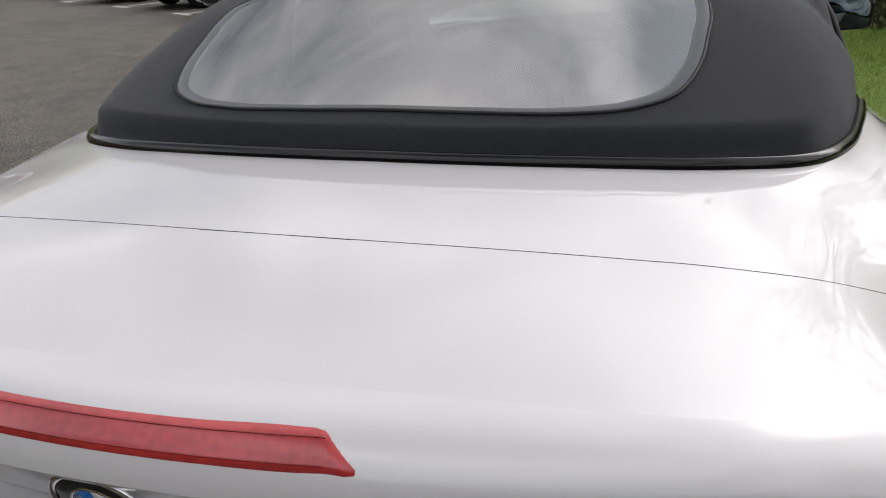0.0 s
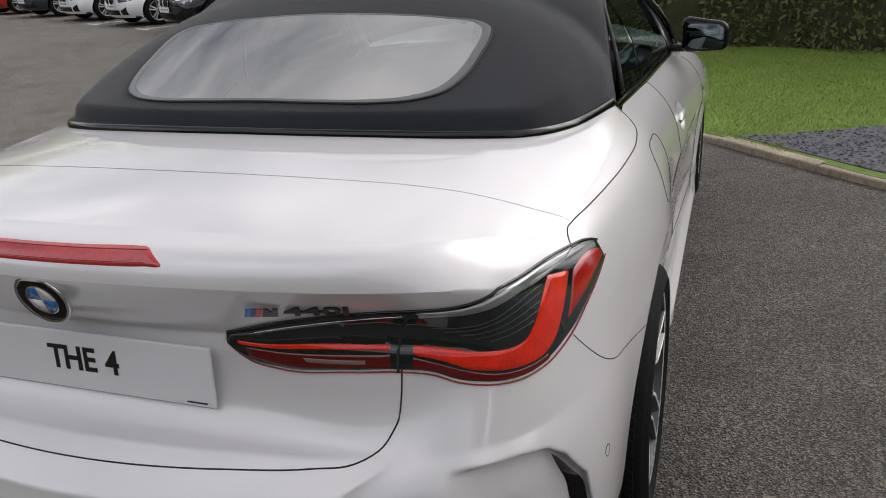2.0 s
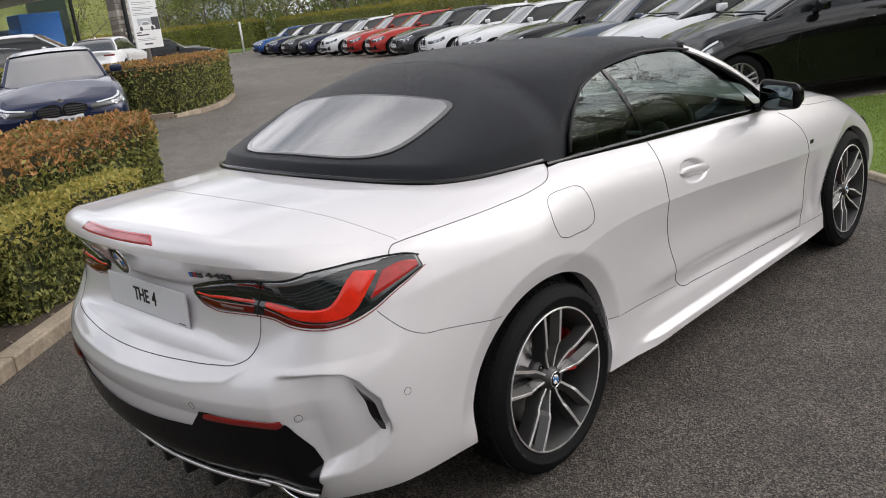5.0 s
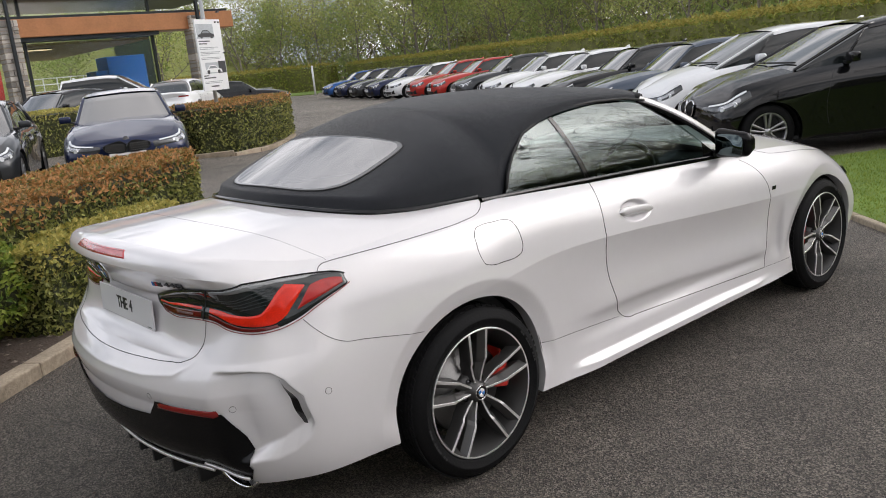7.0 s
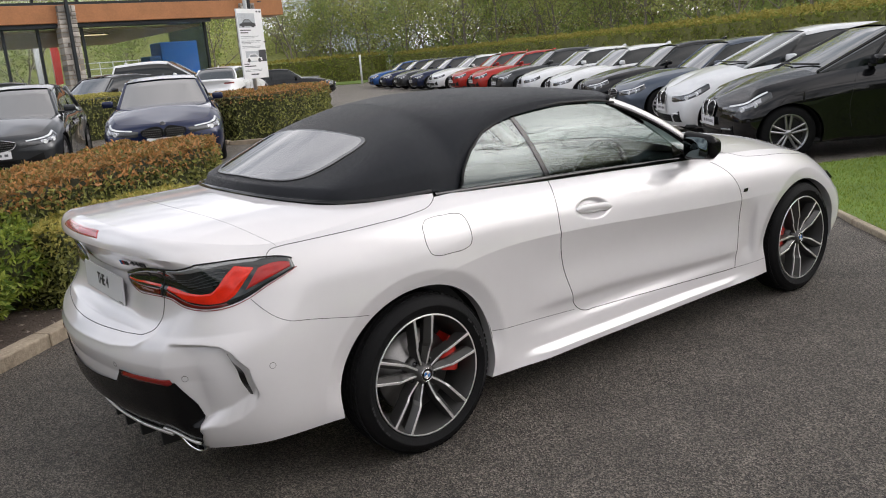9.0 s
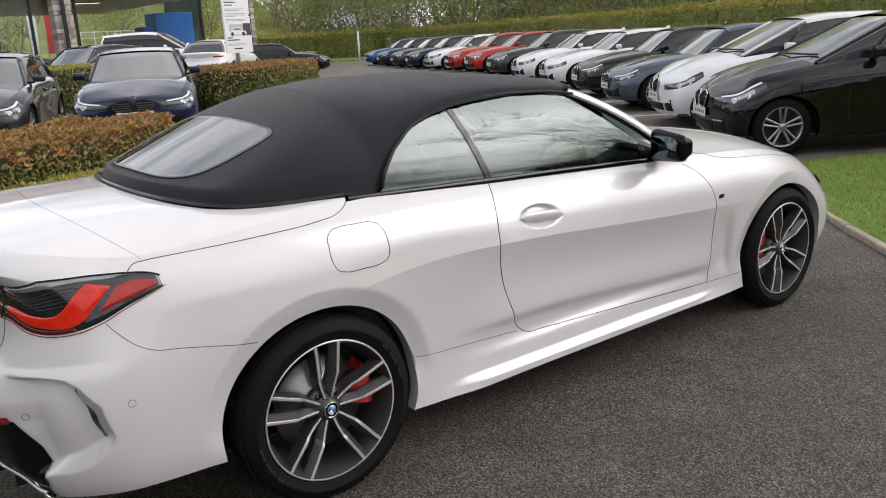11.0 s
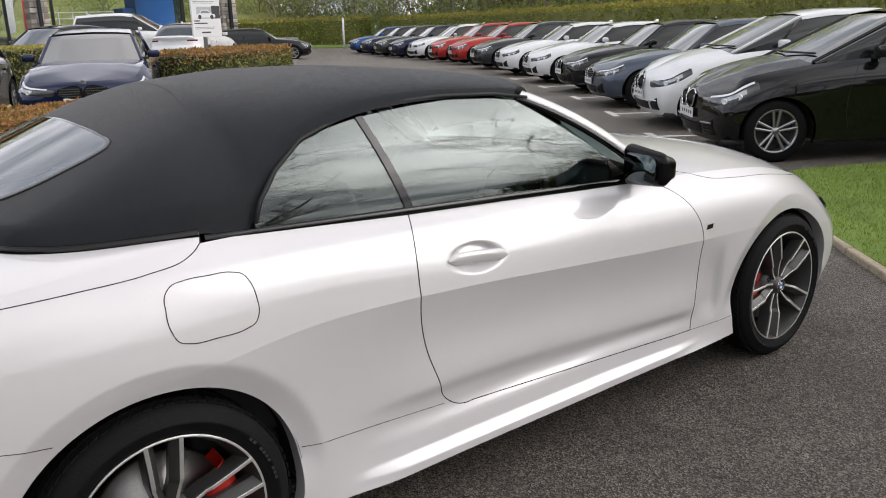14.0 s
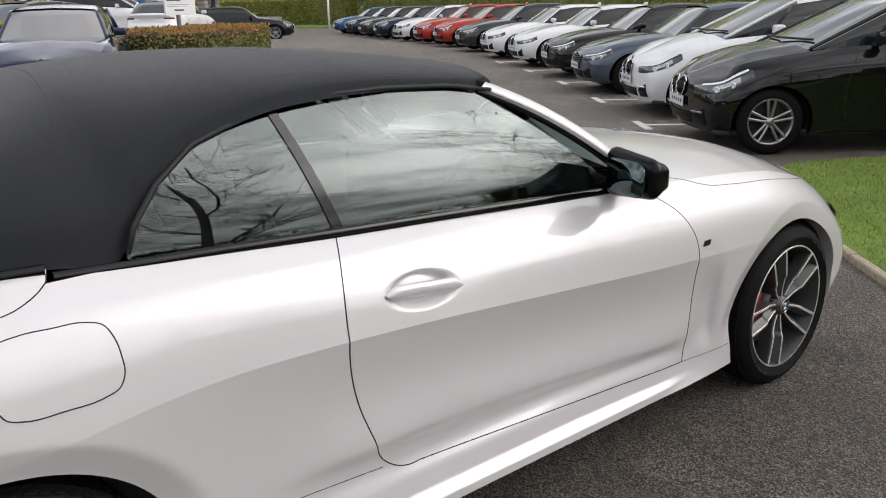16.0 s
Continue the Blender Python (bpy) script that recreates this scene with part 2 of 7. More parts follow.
def cyl_bm(r0, r1, z0, z1, segs=24, m=None, bm=None, caps=True):
    own = bm or bmesh.new()
    mm = Matrix.Translation((0, 0, (z0 + z1) / 2))
    bmesh.ops.create_cone(own, cap_ends=caps, segments=segs, radius1=r0, radius2=r1, depth=z1 - z0, matrix=(m or Matrix()) @ mm)
    return own


def tube_bm(points, radius, segs=6, bm=None, closed=False):
    """A round bar along points."""
    own = bm or bmesh.new()
    pts = [Vector(p) for p in points]
    n = len(pts)
    rings = []
    for i, p in enumerate(pts):
        a = pts[i - 1] if i or closed else p
        b = pts[(i + 1) % n] if i < n - 1 or closed else p
        d = (b - a).normalized() if (b - a).length > 1e-9 else Vector((0, 0, 1))
        ref = Vector((0, 0, 1)) if abs(d.z) < 0.9 else Vector((1, 0, 0))
        s = d.cross(ref).normalized()
        u = s.cross(d)
        r = radius[i] if isinstance(radius, (list, tuple)) else radius
        rings.append([own.verts.new(p + r * (math.cos(k) * s + math.sin(k) * u)) for k in (2 * math.pi * j / segs for j in range(segs))])
    for i in range(n if closed else n - 1):
        a, b = rings[i], rings[(i + 1) % n]
        for j in range(segs):
            own.faces.new((a[j], a[(j + 1) % segs], b[(j + 1) % segs], b[j]))
    if not closed:
        own.faces.new(list(reversed(rings[0]))); own.faces.new(rings[-1])
    return own


def lathe_bm(profile, segs=48, m=None, bm=None):
    """Turns a profile of (radius, height) round the z axis."""
    own = bm or bmesh.new()
    mm = m or Matrix()
    rings = [[own.verts.new(mm @ Vector((r * math.cos(2 * math.pi * j / segs), r * math.sin(2 * math.pi * j / segs), z))) for j in range(segs)] for r, z in profile]
    for a, b in zip(rings, rings[1:]):
        for j in range(segs):
            own.faces.new((a[j], a[(j + 1) % segs], b[(j + 1) % segs], b[j]))
    return own


def prism_bm(outline, m, depth, bevel=0.0, bm=None):
    """A flat outline (x, y) given a thickness along its own z, laid at the pose m."""
    own = bm or bmesh.new()
    lo = [own.verts.new(m @ Vector((x, y, 0))) for x, y in outline]
    hi = [own.verts.new(m @ Vector((x, y, depth))) for x, y in outline]
    top = own.faces.new(hi)
    own.faces.new(list(reversed(lo)))
    n = len(lo)
    for i in range(n):
        own.faces.new((lo[i], lo[(i + 1) % n], hi[(i + 1) % n], hi[i]))
    if bevel:
        bmesh.ops.bevel(own, geom=list(top.edges), offset=bevel, segments=2, profile=0.5, affect="EDGES")
    return own


def grid_bm(rows, bm=None, closed=False, thick=0.0):
    """Quads through rows of points."""
    own = bm or bmesh.new()
    vs = [[own.verts.new(p) for p in row] for row in rows]
    for a, b in zip(vs, vs[1:]):
        for j in range(len(a) - (0 if closed else 1)):
            q = (a[j], a[(j + 1) % len(a)], b[(j + 1) % len(a)], b[j])
            try:
                own.faces.new(q)
            except ValueError:
                pass
    return own


def spline(pts, params, at):
    """Cubic through pts, tangents by central differences (non-uniform)."""
    P, t, at = np.asarray(pts, float), np.asarray(params, float), np.asarray(at, float)
    d = np.gradient(P, t, axis=0, edge_order=2 if len(t) > 2 else 1)
    i = np.clip(np.searchsorted(t, at, side="right") - 1, 0, len(t) - 2)
    h = t[i + 1] - t[i]
    s = ((at - t[i]) / h)
    sh = (-1,) + (1,) * (P.ndim - 1)
    s, h = s.reshape(sh), h.reshape(sh)
    return (2 * s**3 - 3 * s**2 + 1) * P[i] + (s**3 - 2 * s**2 + s) * h * d[i] + (-2 * s**3 + 3 * s**2) * P[i + 1] + (s**3 - s**2) * h * d[i + 1]


def curve(pts, n):
    """n points along a smooth line through pts."""
    P = np.asarray(pts, float)
    t = np.r_[0, np.cumsum(np.linalg.norm(np.diff(P, axis=0), axis=1))]
    return spline(P, t, np.linspace(0, t[-1], n))


def text_bm(text, size, depth, m, bold=0.0):
    """Letters of the built-in font as a mesh, in the pose m, centred."""
    cu = bpy.data.curves.new("lettering", "FONT")
    cu.body, cu.size, cu.extrude, cu.align_x, cu.align_y, cu.offset = text, size, depth, "CENTER", "CENTER", bold
    cu.resolution_u = 3
    tmp = bpy.data.objects.new("lettering", cu)
    scene.collection.objects.link(tmp)
    bpy.context.view_layer.update()
    me = tmp.to_mesh()
    bm = bmesh.new()
    bm.from_mesh(me)
    tmp.to_mesh_clear()
    bpy.data.objects.remove(tmp)
    bpy.data.curves.remove(cu)
    bmesh.ops.transform(bm, matrix=m, verts=bm.verts)
    return bm

# ---- the white convertible ----
# Lines of the body from the sill up to the shoulder, at stations from the middle of the tail round to the nose.
REAR_Z = (0.21, 0.36, 0.50, 0.61, 0.69, 0.735, 0.845, 0.885, 0.985, 1.030, 1.051)
REAR_Y = (0.20, 0.03, -0.01, 0.00, 0.078, 0.147, 0.162, 0.140, 0.064, 0.087, 0.140)
REAR_K = (0.30, 0.30, 0.27, 0.28, 0.20, 0.10, 0.12, 0.26, 0.28, 0.26, 0.22)
REAR_D = (0.0, 0.0, 0.0, 0.0, 0.0, 0.04, 0.0, -0.02, -0.05, -0.06, -0.07)
STATIONS = [[(x, y0 + k * x * x, z + d * x * x) for z, y0, k, d in zip(REAR_Z, REAR_Y, REAR_K, REAR_D)] for x in (0.0, 0.3, 0.55)]
STATIONS.append([(0.685, 0.235, 0.255), (0.71, 0.19, 0.35), (0.722, 0.155, 0.50), (0.718, 0.165, 0.61), (0.70, 0.20, 0.69),
                 (0.70, 0.25, 0.79), (0.705, 0.272, 0.86), (0.696, 0.240, 0.952), (0.678, 0.264, 0.988), (0.655, 0.290, 1.010)])
STATIONS.append([(0.812, 0.385, 0.262), (0.833, 0.36, 0.35), (0.845, 0.355, 0.50), (0.84, 0.37, 0.61), (0.826, 0.395, 0.69),
                 (0.808, 0.42, 0.78), (0.80, 0.435, 0.84), (0.787, 0.45, 0.902), (0.77, 0.465, 0.943), (0.74, 0.485, 0.972)])


def side(y, xz):
    return [(x, y, z) for x, z in xz]


STATIONS += [
    side(0.72, [(0.862, 0.262), (0.882, 0.35), (0.888, 0.48), (0.893, 0.60), (0.888, 0.70), (0.878, 0.78), (0.868, 0.84), (0.85, 0.90), (0.825, 0.945), (0.785, 0.978)]),
    side(1.08, [(0.86, 0.22), (0.905, 0.36), (0.92, 0.50), (0.926, 0.62), (0.924, 0.72), (0.915, 0.80), (0.90, 0.87), (0.88, 0.93), (0.845, 0.978), (0.79, 1.012)]),
    side(1.5, [(0.876, 0.20), (0.874, 0.33), (0.876, 0.48), (0.883, 0.62), (0.896, 0.765), (0.89, 0.82), (0.88, 0.88), (0.858, 0.935), (0.815, 0.985), (0.757, 1.013)]),
    side(2.0, [(0.903, 0.205), (0.855, 0.262), (0.857, 0.42), (0.868, 0.60), (0.898, 0.757), (0.889, 0.81), (0.873, 0.865), (0.849, 0.91), (0.812, 0.955), (0.765, 0.984)]),
    side(2.6, [(0.910, 0.205), (0.851, 0.258), (0.851, 0.41), (0.862, 0.57), (0.897, 0.715), (0.889, 0.77), (0.875, 0.82), (0.853, 0.87), (0.815, 0.922), (0.767, 0.955)]),
    side(3.2, [(0.905, 0.205), (0.870, 0.255), (0.872, 0.40), (0.885, 0.55), (0.912, 0.68), (0.908, 0.735), (0.897, 0.785), (0.875, 0.835), (0.835, 0.885), (0.775, 0.925)]),
    side(3.55, [(0.89, 0.20), (0.90, 0.31), (0.91, 0.44), (0.918, 0.56), (0.92, 0.67), (0.913, 0.725), (0.90, 0.775), (0.878, 0.82), (0.838, 0.868), (0.77, 0.905)]),
    side(3.93, [(0.87, 0.22), (0.90, 0.35), (0.915, 0.47), (0.922, 0.57), (0.92, 0.65), (0.91, 0.70), (0.893, 0.745), (0.868, 0.785), (0.825, 0.828), (0.755, 0.865)]),
    side(4.3, [(0.84, 0.20), (0.885, 0.32), (0.903, 0.42), (0.903, 0.50), (0.890, 0.57), (0.872, 0.615), (0.848, 0.655), (0.815, 0.695), (0.775, 0.735), (0.715, 0.77)]),
    [(0.67, 4.52, 0.20), (0.735, 4.575, 0.32), (0.755, 4.585, 0.41), (0.755, 4.58, 0.48), (0.74, 4.565, 0.54), (0.718, 4.54, 0.585), (0.69, 4.515, 0.62), (0.655, 4.48, 0.66), (0.62, 4.45, 0.695), (0.57, 4.41, 0.725)],
    [(0.33, 4.64, 0.20), (0.37, 4.71, 0.32), (0.38, 4.72, 0.41), (0.38, 4.72, 0.48), (0.375, 4.71, 0.54), (0.37, 4.70, 0.585), (0.36, 4.68, 0.63), (0.345, 4.65, 0.67), (0.325, 4.61, 0.705), (0.30, 4.56, 0.74)],
    [(0, 4.68, 0.20), (0, 4.75, 0.32), (0, 4.765, 0.41), (0, 4.765, 0.48), (0, 4.76, 0.54), (0, 4.745, 0.585), (0, 4.73, 0.63), (0, 4.70, 0.67), (0, 4.66, 0.71), (0, 4.60, 0.75)],
]
for st in STATIONS[3:]:  # one more line between the sixth and seventh
    st.insert(6, tuple((a + b) / 2 for a, b in zip(st[5], st[6])))
SP = np.array(STATIONS)
# the way round the plan, and finer steps along it
US = np.r_[0, np.cumsum(np.linalg.norm(np.diff(SP[:, 3, :2], axis=0), axis=1))]
UF = np.r_[np.arange(0, 1.4, 0.006), np.linspace(1.4, US[-1], 340)]
LINES = spline(SP, US, UF)
# fair the flanks lengthwise
_k = np.exp(-0.5 * (np.arange(-24, 25) / 8.0) ** 2)
_k /= _k.sum()
_pad = np.concatenate([np.repeat(LINES[:1], 24, 0), LINES, np.repeat(LINES[-1:], 24, 0)])
_fair = sum(w * _pad[i:i + len(LINES)] for i, w in enumerate(_k))
_w = (np.clip((UF - 1.25) / 0.35, 0, 1) * np.clip((UF[-1] - 1.3 - UF) / 0.35, 0, 1))[:, None, None]
LINES = LINES * (1 - _w) + _fair * _w
LINES[0, :, 0] = LINES[-1, :, 0] = 0


def smoothstep(a, b, v):
    s = np.clip((v - a) / (b - a), 0, 1)
    return s * s * (3 - 2 * s)


AXLES = ((1.085, 0.333, 0.382, 0.366), (3.920, 0.333, 0.398, 0.358))


def dents(P):
    """Hollows pressed into the panels: the cup behind the door handle, the corner of the rear bumper, the wing behind the front wheel."""
    x, y, z = P[..., 0], P[..., 1], P[..., 2]
    r = np.hypot((y - 2.115) / 0.112, (z - 0.832 + 0.06 * (y - 2.115)) / 0.050)
    x = x - 0.028 * (1 - smoothstep(0.62, 1.0, r)) * (x > 0.7)
    # bumper corner: a hollow under the ledge, inside the blade, that runs out over a lower flange
    px = P[..., 0]
    ledge = 1 - smoothstep(-0.006, 0.010, z - np.interp(px, [0.66, 0.75, 0.79, 0.81], [0.664, 0.657, 0.645, 0.628]))
    blade = 1 - smoothstep(-0.008, 0.010, px - np.interp(z, [0.40, 0.46, 0.56, 0.625, 0.66], [0.846, 0.848, 0.836, 0.806, 0.780]))
    foot_z = np.interp(px, [0.70, 0.75, 0.79, 0.82, 0.85], [0.345, 0.358, 0.362, 0.38, 0.42])
    flange = np.clip((z - foot_z) / (0.03 + 0.4 * np.clip(px - 0.70, 0, 0.13)), 0, 1)
    back = y < 0.55
    y = y + 0.056 * ledge * blade * flange * smoothstep(0.65, 0.73, px) * back
    # the bumper turns under below a soft fold, and a fine ridge follows the foot of the boot lid
    turn = np.clip((0.588 - z) / 0.06, 0, 1) * smoothstep(0.34, 0.47, z)
    y = y + 0.020 * turn * (1 - smoothstep(0.70, 0.80, px)) * back
    ridge = np.interp(px, [0, 0.35, 0.50, 0.56, 0.60], [0.622, 0.628, 0.646, 0.68, 0.73])
    y = y - 0.006 * np.exp(-np.abs(z - ridge) / 0.010) * (1 - smoothstep(0.52, 0.60, px)) * back
    # pressed wing behind the front wheel
    w = smoothstep(3.26, 3.40, y) * (1 - smoothstep(3.395, 3.425, y)) * smoothstep(0.30, 0.40, z) * (1 - smoothstep(0.50, 0.66, z))
    x = x - 0.022 * w * (x > 0.7)
    # the foot of the door swells out and tucks under; the sill below it is a flat web, a ledge and a lip
    run = smoothstep(1.62, 1.95, y) * (1 - smoothstep(3.12, 3.34, y)) * (x > 0.7)
    fold_z = 0.452 - 0.055 * smoothstep(2.0, 3.2, y)
    x = x + 0.017 * run * np.where(z > fold_z, np.exp(-((z - fold_z) / 0.105) ** 2), np.exp(-((z - fold_z) / 0.034) ** 2))
    ledge_run = smoothstep(1.60, 1.82, y) * (1 - smoothstep(3.12, 3.34, y)) * (x > 0.7)
    web = 0.876 + 0.008 * smoothstep(2.7, 3.3, y) - 0.10 * np.clip(z - 0.256, 0, 0.12)
    sill = np.where(z < 0.232, 0.903, np.maximum(0.903 - 1.05 * (z - 0.232), web))
    near = ledge_run * (1 - smoothstep(0.31, 0.37, z))
    x = x * (1 - near) + sill * near
    # flared lips round the wheel arches
    for c, zc, a, b in AXLES:
        rho = np.hypot((y - c) / a, (z - zc) / b)
        x = x - 0.024 * np.clip((1.18 - rho) / 0.18, 0, 1) * smoothstep(0.26, 0.40, z) * (x > 0.7)
    return np.stack([x, y, z], -1)


def fair(R, sigma):
    """Smooths rows of points across, with both end rows held."""
    k = int(3 * sigma)
    f = np.exp(-0.5 * (np.arange(-k, k + 1) / sigma) ** 2)
    f /= f.sum()
    n = len(R)
    at = np.arange(-k, n + k)
    inn = np.clip(np.where(at < 0, -at, np.where(at > n - 1, 2 * (n - 1) - at, at)), 0, n - 1)
    pad = np.where((at < 0)[:, None, None], 2 * R[:1] - R[inn], np.where((at > n - 1)[:, None, None], 2 * R[-1:] - R[inn], R[inn]))
    return sum(g * pad[i:i + n] for i, g in enumerate(f))


def shell(low, up, lines=None, at_u=None):
    lines, at_u = (LINES, UF) if lines is None else (lines, at_u)
    lo = spline(np.moveaxis(lines[:, :5], 1, 0), np.arange(5), np.linspace(0, 4, low))
    L = np.moveaxis(lines, 1, 0)
    at = np.linspace(4, 10, up)
    hi = spline(L[4:], np.arange(4, 11), at)
    # round the tail the lip of the boot is a sharp fold; it dies out towards the side
    fold = np.concatenate([spline(L[4:9], np.arange(4, 9), at[at < 8]), spline(L[8:], np.arange(8, 11), at[at >= 8])])
    w = (1 - smoothstep(0.68, 0.86, at_u))[None, :, None]
    hi = fair(hi, 0.8 * (up - 1) / 6) * (1 - w) + fold * w
    lo = fair(lo, 0.3 * (low - 1) / 4)
    return np.concatenate([lo, hi[1:]], axis=0)  # [row from the sill up][station]


CREASE_ROW = 84
LIP_ROW = CREASE_ROW + 60
BARE_SHELL = shell(CREASE_ROW + 1, 91)
SHELL = dents(BARE_SHELL)
RING = SHELL[-1]
# the lower edge of the soft top and where it meets the body
BASE = [(0, 0.73, 1.066), (0.3, 0.752, 1.061), (0.5, 0.80, 1.052), (0.62, 0.875, 1.042), (0.685, 1.0, 1.034), (0.722, 1.15, 1.032), (0.745, 1.29, 1.033)]


def arch(y, z):
    """Negative inside a wheel arch."""
    return min(math.hypot((y - c) / a, (z - zc) / b) - 1 for c, zc, a, b in AXLES)


def mirrored(bm):
    """Adds the left half and joins the two along the middle."""
    bmesh.ops.mirror(bm, geom=bm.verts[:] + bm.edges[:] + bm.faces[:], axis="X", merge_dist=0.0005)
    bmesh.ops.remove_doubles(bm, verts=[v for v in bm.verts if abs(v.co.x) < 0.001], dist=0.0008)
    bmesh.ops.recalc_face_normals(bm, faces=bm.faces[:])
    return bm


car = thing("convertible_car", None, "white two-door convertible car with a black fabric roof, parked on tarmac", "car")


def cut_arches(bm):
    """Cuts the wheel arches out along clean curves and turns their edge inwards."""
    inside = {v for v in bm.verts if v.co.x > 0.6 and arch(v.co.y, v.co.z) < 0}
    fresh = []
    for e in [e for e in bm.edges if (e.verts[0] in inside) != (e.verts[1] in inside)]:
        v, o = e.verts if e.verts[0] in inside else reversed(e.verts)
        lo, hi = 0.0, 1.0
        for _ in range(12):
            mid = (lo + hi) / 2
            q = v.co.lerp(o.co, mid)
            lo, hi = (mid, hi) if arch(q.y, q.z) < 0 else (lo, mid)
        fresh.append(bmesh.utils.edge_split(e, v, min(max(hi, 0.001), 0.999))[1])
    bmesh.ops.connect_verts(bm, verts=fresh)
    bmesh.ops.delete(bm, geom=list(inside), context="VERTS")
    bmesh.ops.remove_doubles(bm, verts=[v for v in fresh if v.is_valid], dist=0.0015)
    rim = [e for e in bm.edges if e.is_boundary and all(v.co.x > 0.6 and abs(arch(v.co.y, v.co.z)) < 0.006 for v in e.verts)]
    ex = bmesh.ops.extrude_edge_only(bm, edges=rim)
    for v in ex["geom"]:
        if isinstance(v, bmesh.types.BMVert):
            v.co.x -= 0.05
    for e in rim:
        e.smooth = False
    return bm


def body_half(rows, crease=None, lip=None):
    bm = bmesh.new()
    vs = [[bm.verts.new(p) for p in row] for row in rows]
    for a, b in zip(vs, vs[1:]):
        for j in range(len(a) - 1):
            bm.faces.new((a[j], a[j + 1], b[j + 1], b[j]))
    if crease is not None:
        for v, w in zip(vs[crease], vs[crease][1:]):
            if 1.25 < v.co.y < 3.4:
                bm.edges.get((v, w)).smooth = False
        for v, w in zip(vs[lip], vs[lip][1:]):
            if v.co.x < 0.66 and v.co.y < 0.4:
                bm.edges.get((v, w)).smooth = False
    return cut_arches(bm)


body = part("body", mirrored(body_half(SHELL, CREASE_ROW, LIP_ROW)), PAINT, car, "white pearl painted body shell")


def deck_half():
    """The rear deck: from the shoulder line in to the foot of the soft top."""
    n = 90
    stop = int(np.searchsorted(RING[:, 1], 1.29))
    ring = curve(RING[: stop + 1], n)
    ring[-1] = BASE[-1]
    foot = curve(BASE, n)
    rows = []
    for a in np.linspace(0, 1, 26):
        row = ring * (1 - a) + foot * a
        w = np.linspace(0, 1, n)
        row[:, 2] += 4 * a * (1 - a) * (0.003 + 0.02 * np.clip((w - 0.3) / 0.3, 0, 1) * (1 - w))
        row[0, 0] = 0
        rows.append(row)
    return grid_bm(rows)


part("rear_deck", mirrored(deck_half()), PAINT, car, "white rear deck and boot lid")


def bonnet_half():
    start = int(np.searchsorted(RING[:, 1], 3.13))
    ring = curve(RING[start:], 60)
    ring[-1, 0] = 0
    spine = curve([(0, 3.28, 0.985), (0, 3.6, 0.975), (0, 4.1, 0.92), (0, 4.45, 0.83), (0, 4.60, 0.75)], 60)
    rows = []
    for a in np.linspace(0, 1, 24):
        row = ring * (1 - a) + spine * a
        row[:, 2] = ring[:, 2] + (spine[:, 2] - ring[:, 2]) * (1 - (1 - a) ** 2.2)
        rows.append(row)
    return grid_bm(rows)


part("bonnet", mirrored(bonnet_half()), PAINT, car, "white bonnet")

# the soft top
ARC = [(0.738, 1.440, 1.028), (0.724, 1.470, 1.082), (0.706, 1.535, 1.155), (0.681, 1.638, 1.224), (0.652, 1.82, 1.278), (0.632, 2.0, 1.296),
       (0.616, 2.2, 1.300), (0.600, 2.42, 1.292), (0.588, 2.58, 1.280)]
SOFT_EDGE = curve(BASE + ARC, 110)
ZC = [(0.70, 1.20), (0.9, 1.262), (1.15, 1.325), (1.45, 1.378), (1.8, 1.402), (2.15, 1.398), (2.5, 1.366), (2.8, 1.32)]


def top_z(x, y):
    """The height of the soft top over a place."""
    e = SOFT_EDGE[:, 1]
    i = np.argsort(e)
    xe, ze = np.interp(y, e[i], SOFT_EDGE[i, 0]), np.interp(y, e[i], SOFT_EDGE[i, 2])
    zc = np.interp(y, [q[0] for q in ZC], [q[1] for q in ZC])
    n = np.interp(y, [1.0, 1.5, 2.0], [2.1, 2.2, 2.4])
    r = np.clip(np.abs(x) / np.maximum(xe, 0.001), 0, 1)
    zs = ze + (zc - ze) * (1 - r**n) ** (1 / n)
    d = y - (0.73 + 0.36 * x * x + 0.5 * np.clip(np.abs(x) - 0.5, 0, 1) ** 2)
    zr = 1.066 - 0.04 * x * x + 0.035 * np.clip(d / 0.02, 0, 1) + 0.41 * np.clip(d, 0, 9)
    k = 0.03
    h = np.clip(0.5 + 0.5 * (zr - zs) / k, 0, 1)
    return zr * (1 - h) + zs * h - k * h * (1 - h)


def soft_half():
    n = len(SOFT_EDGE)
    head = curve([(0.588, 2.58, 1.28), (0.45, 2.64, 1.31), (0.25, 2.69, 1.325), (0, 2.71, 1.33)], 16)[1:]
    edge = np.concatenate([SOFT_EDGE, head])
    m = len(edge)
    w = np.linspace(0, 1, m)
    ys = 0.73 + (2.71 - 0.73) * np.clip(np.interp(w, [0, 0.12, 0.35, 0.55, 0.88, 1.0], [0, 0.08, 0.3, 0.5, 0.95, 1.0]), 0, 1)
    spine = np.stack([0 * ys, ys, 0 * ys], 1)
    rows = []
    for a in 1 - np.cos(np.linspace(0, math.pi / 2, 46)):
        row = edge * (1 - a) + spine * a
        if a > 0:
            z = top_z(row[:, 0], row[:, 1])
            f = min(1, a / 0.02)
            row[:, 2] = edge[:, 2] * (1 - f) + z * f
        rows.append(row)
    return grid_bm(rows)


soft = part("soft_top", mirrored(soft_half()), FABRIC, car, "black canvas folding roof, closed")

# ---- fittings of the convertible ----
from mathutils.bvhtree import BVHTree


def tree_of(*obs):
    vs, fs = [], []
    for ob in obs:
        k = len(vs)
        vs += [v.co.copy() for v in ob.data.vertices]
        fs += [[k + i for i in q.vertices] for q in ob.data.polygons]
    return BVHTree.FromPolygons(vs, fs)


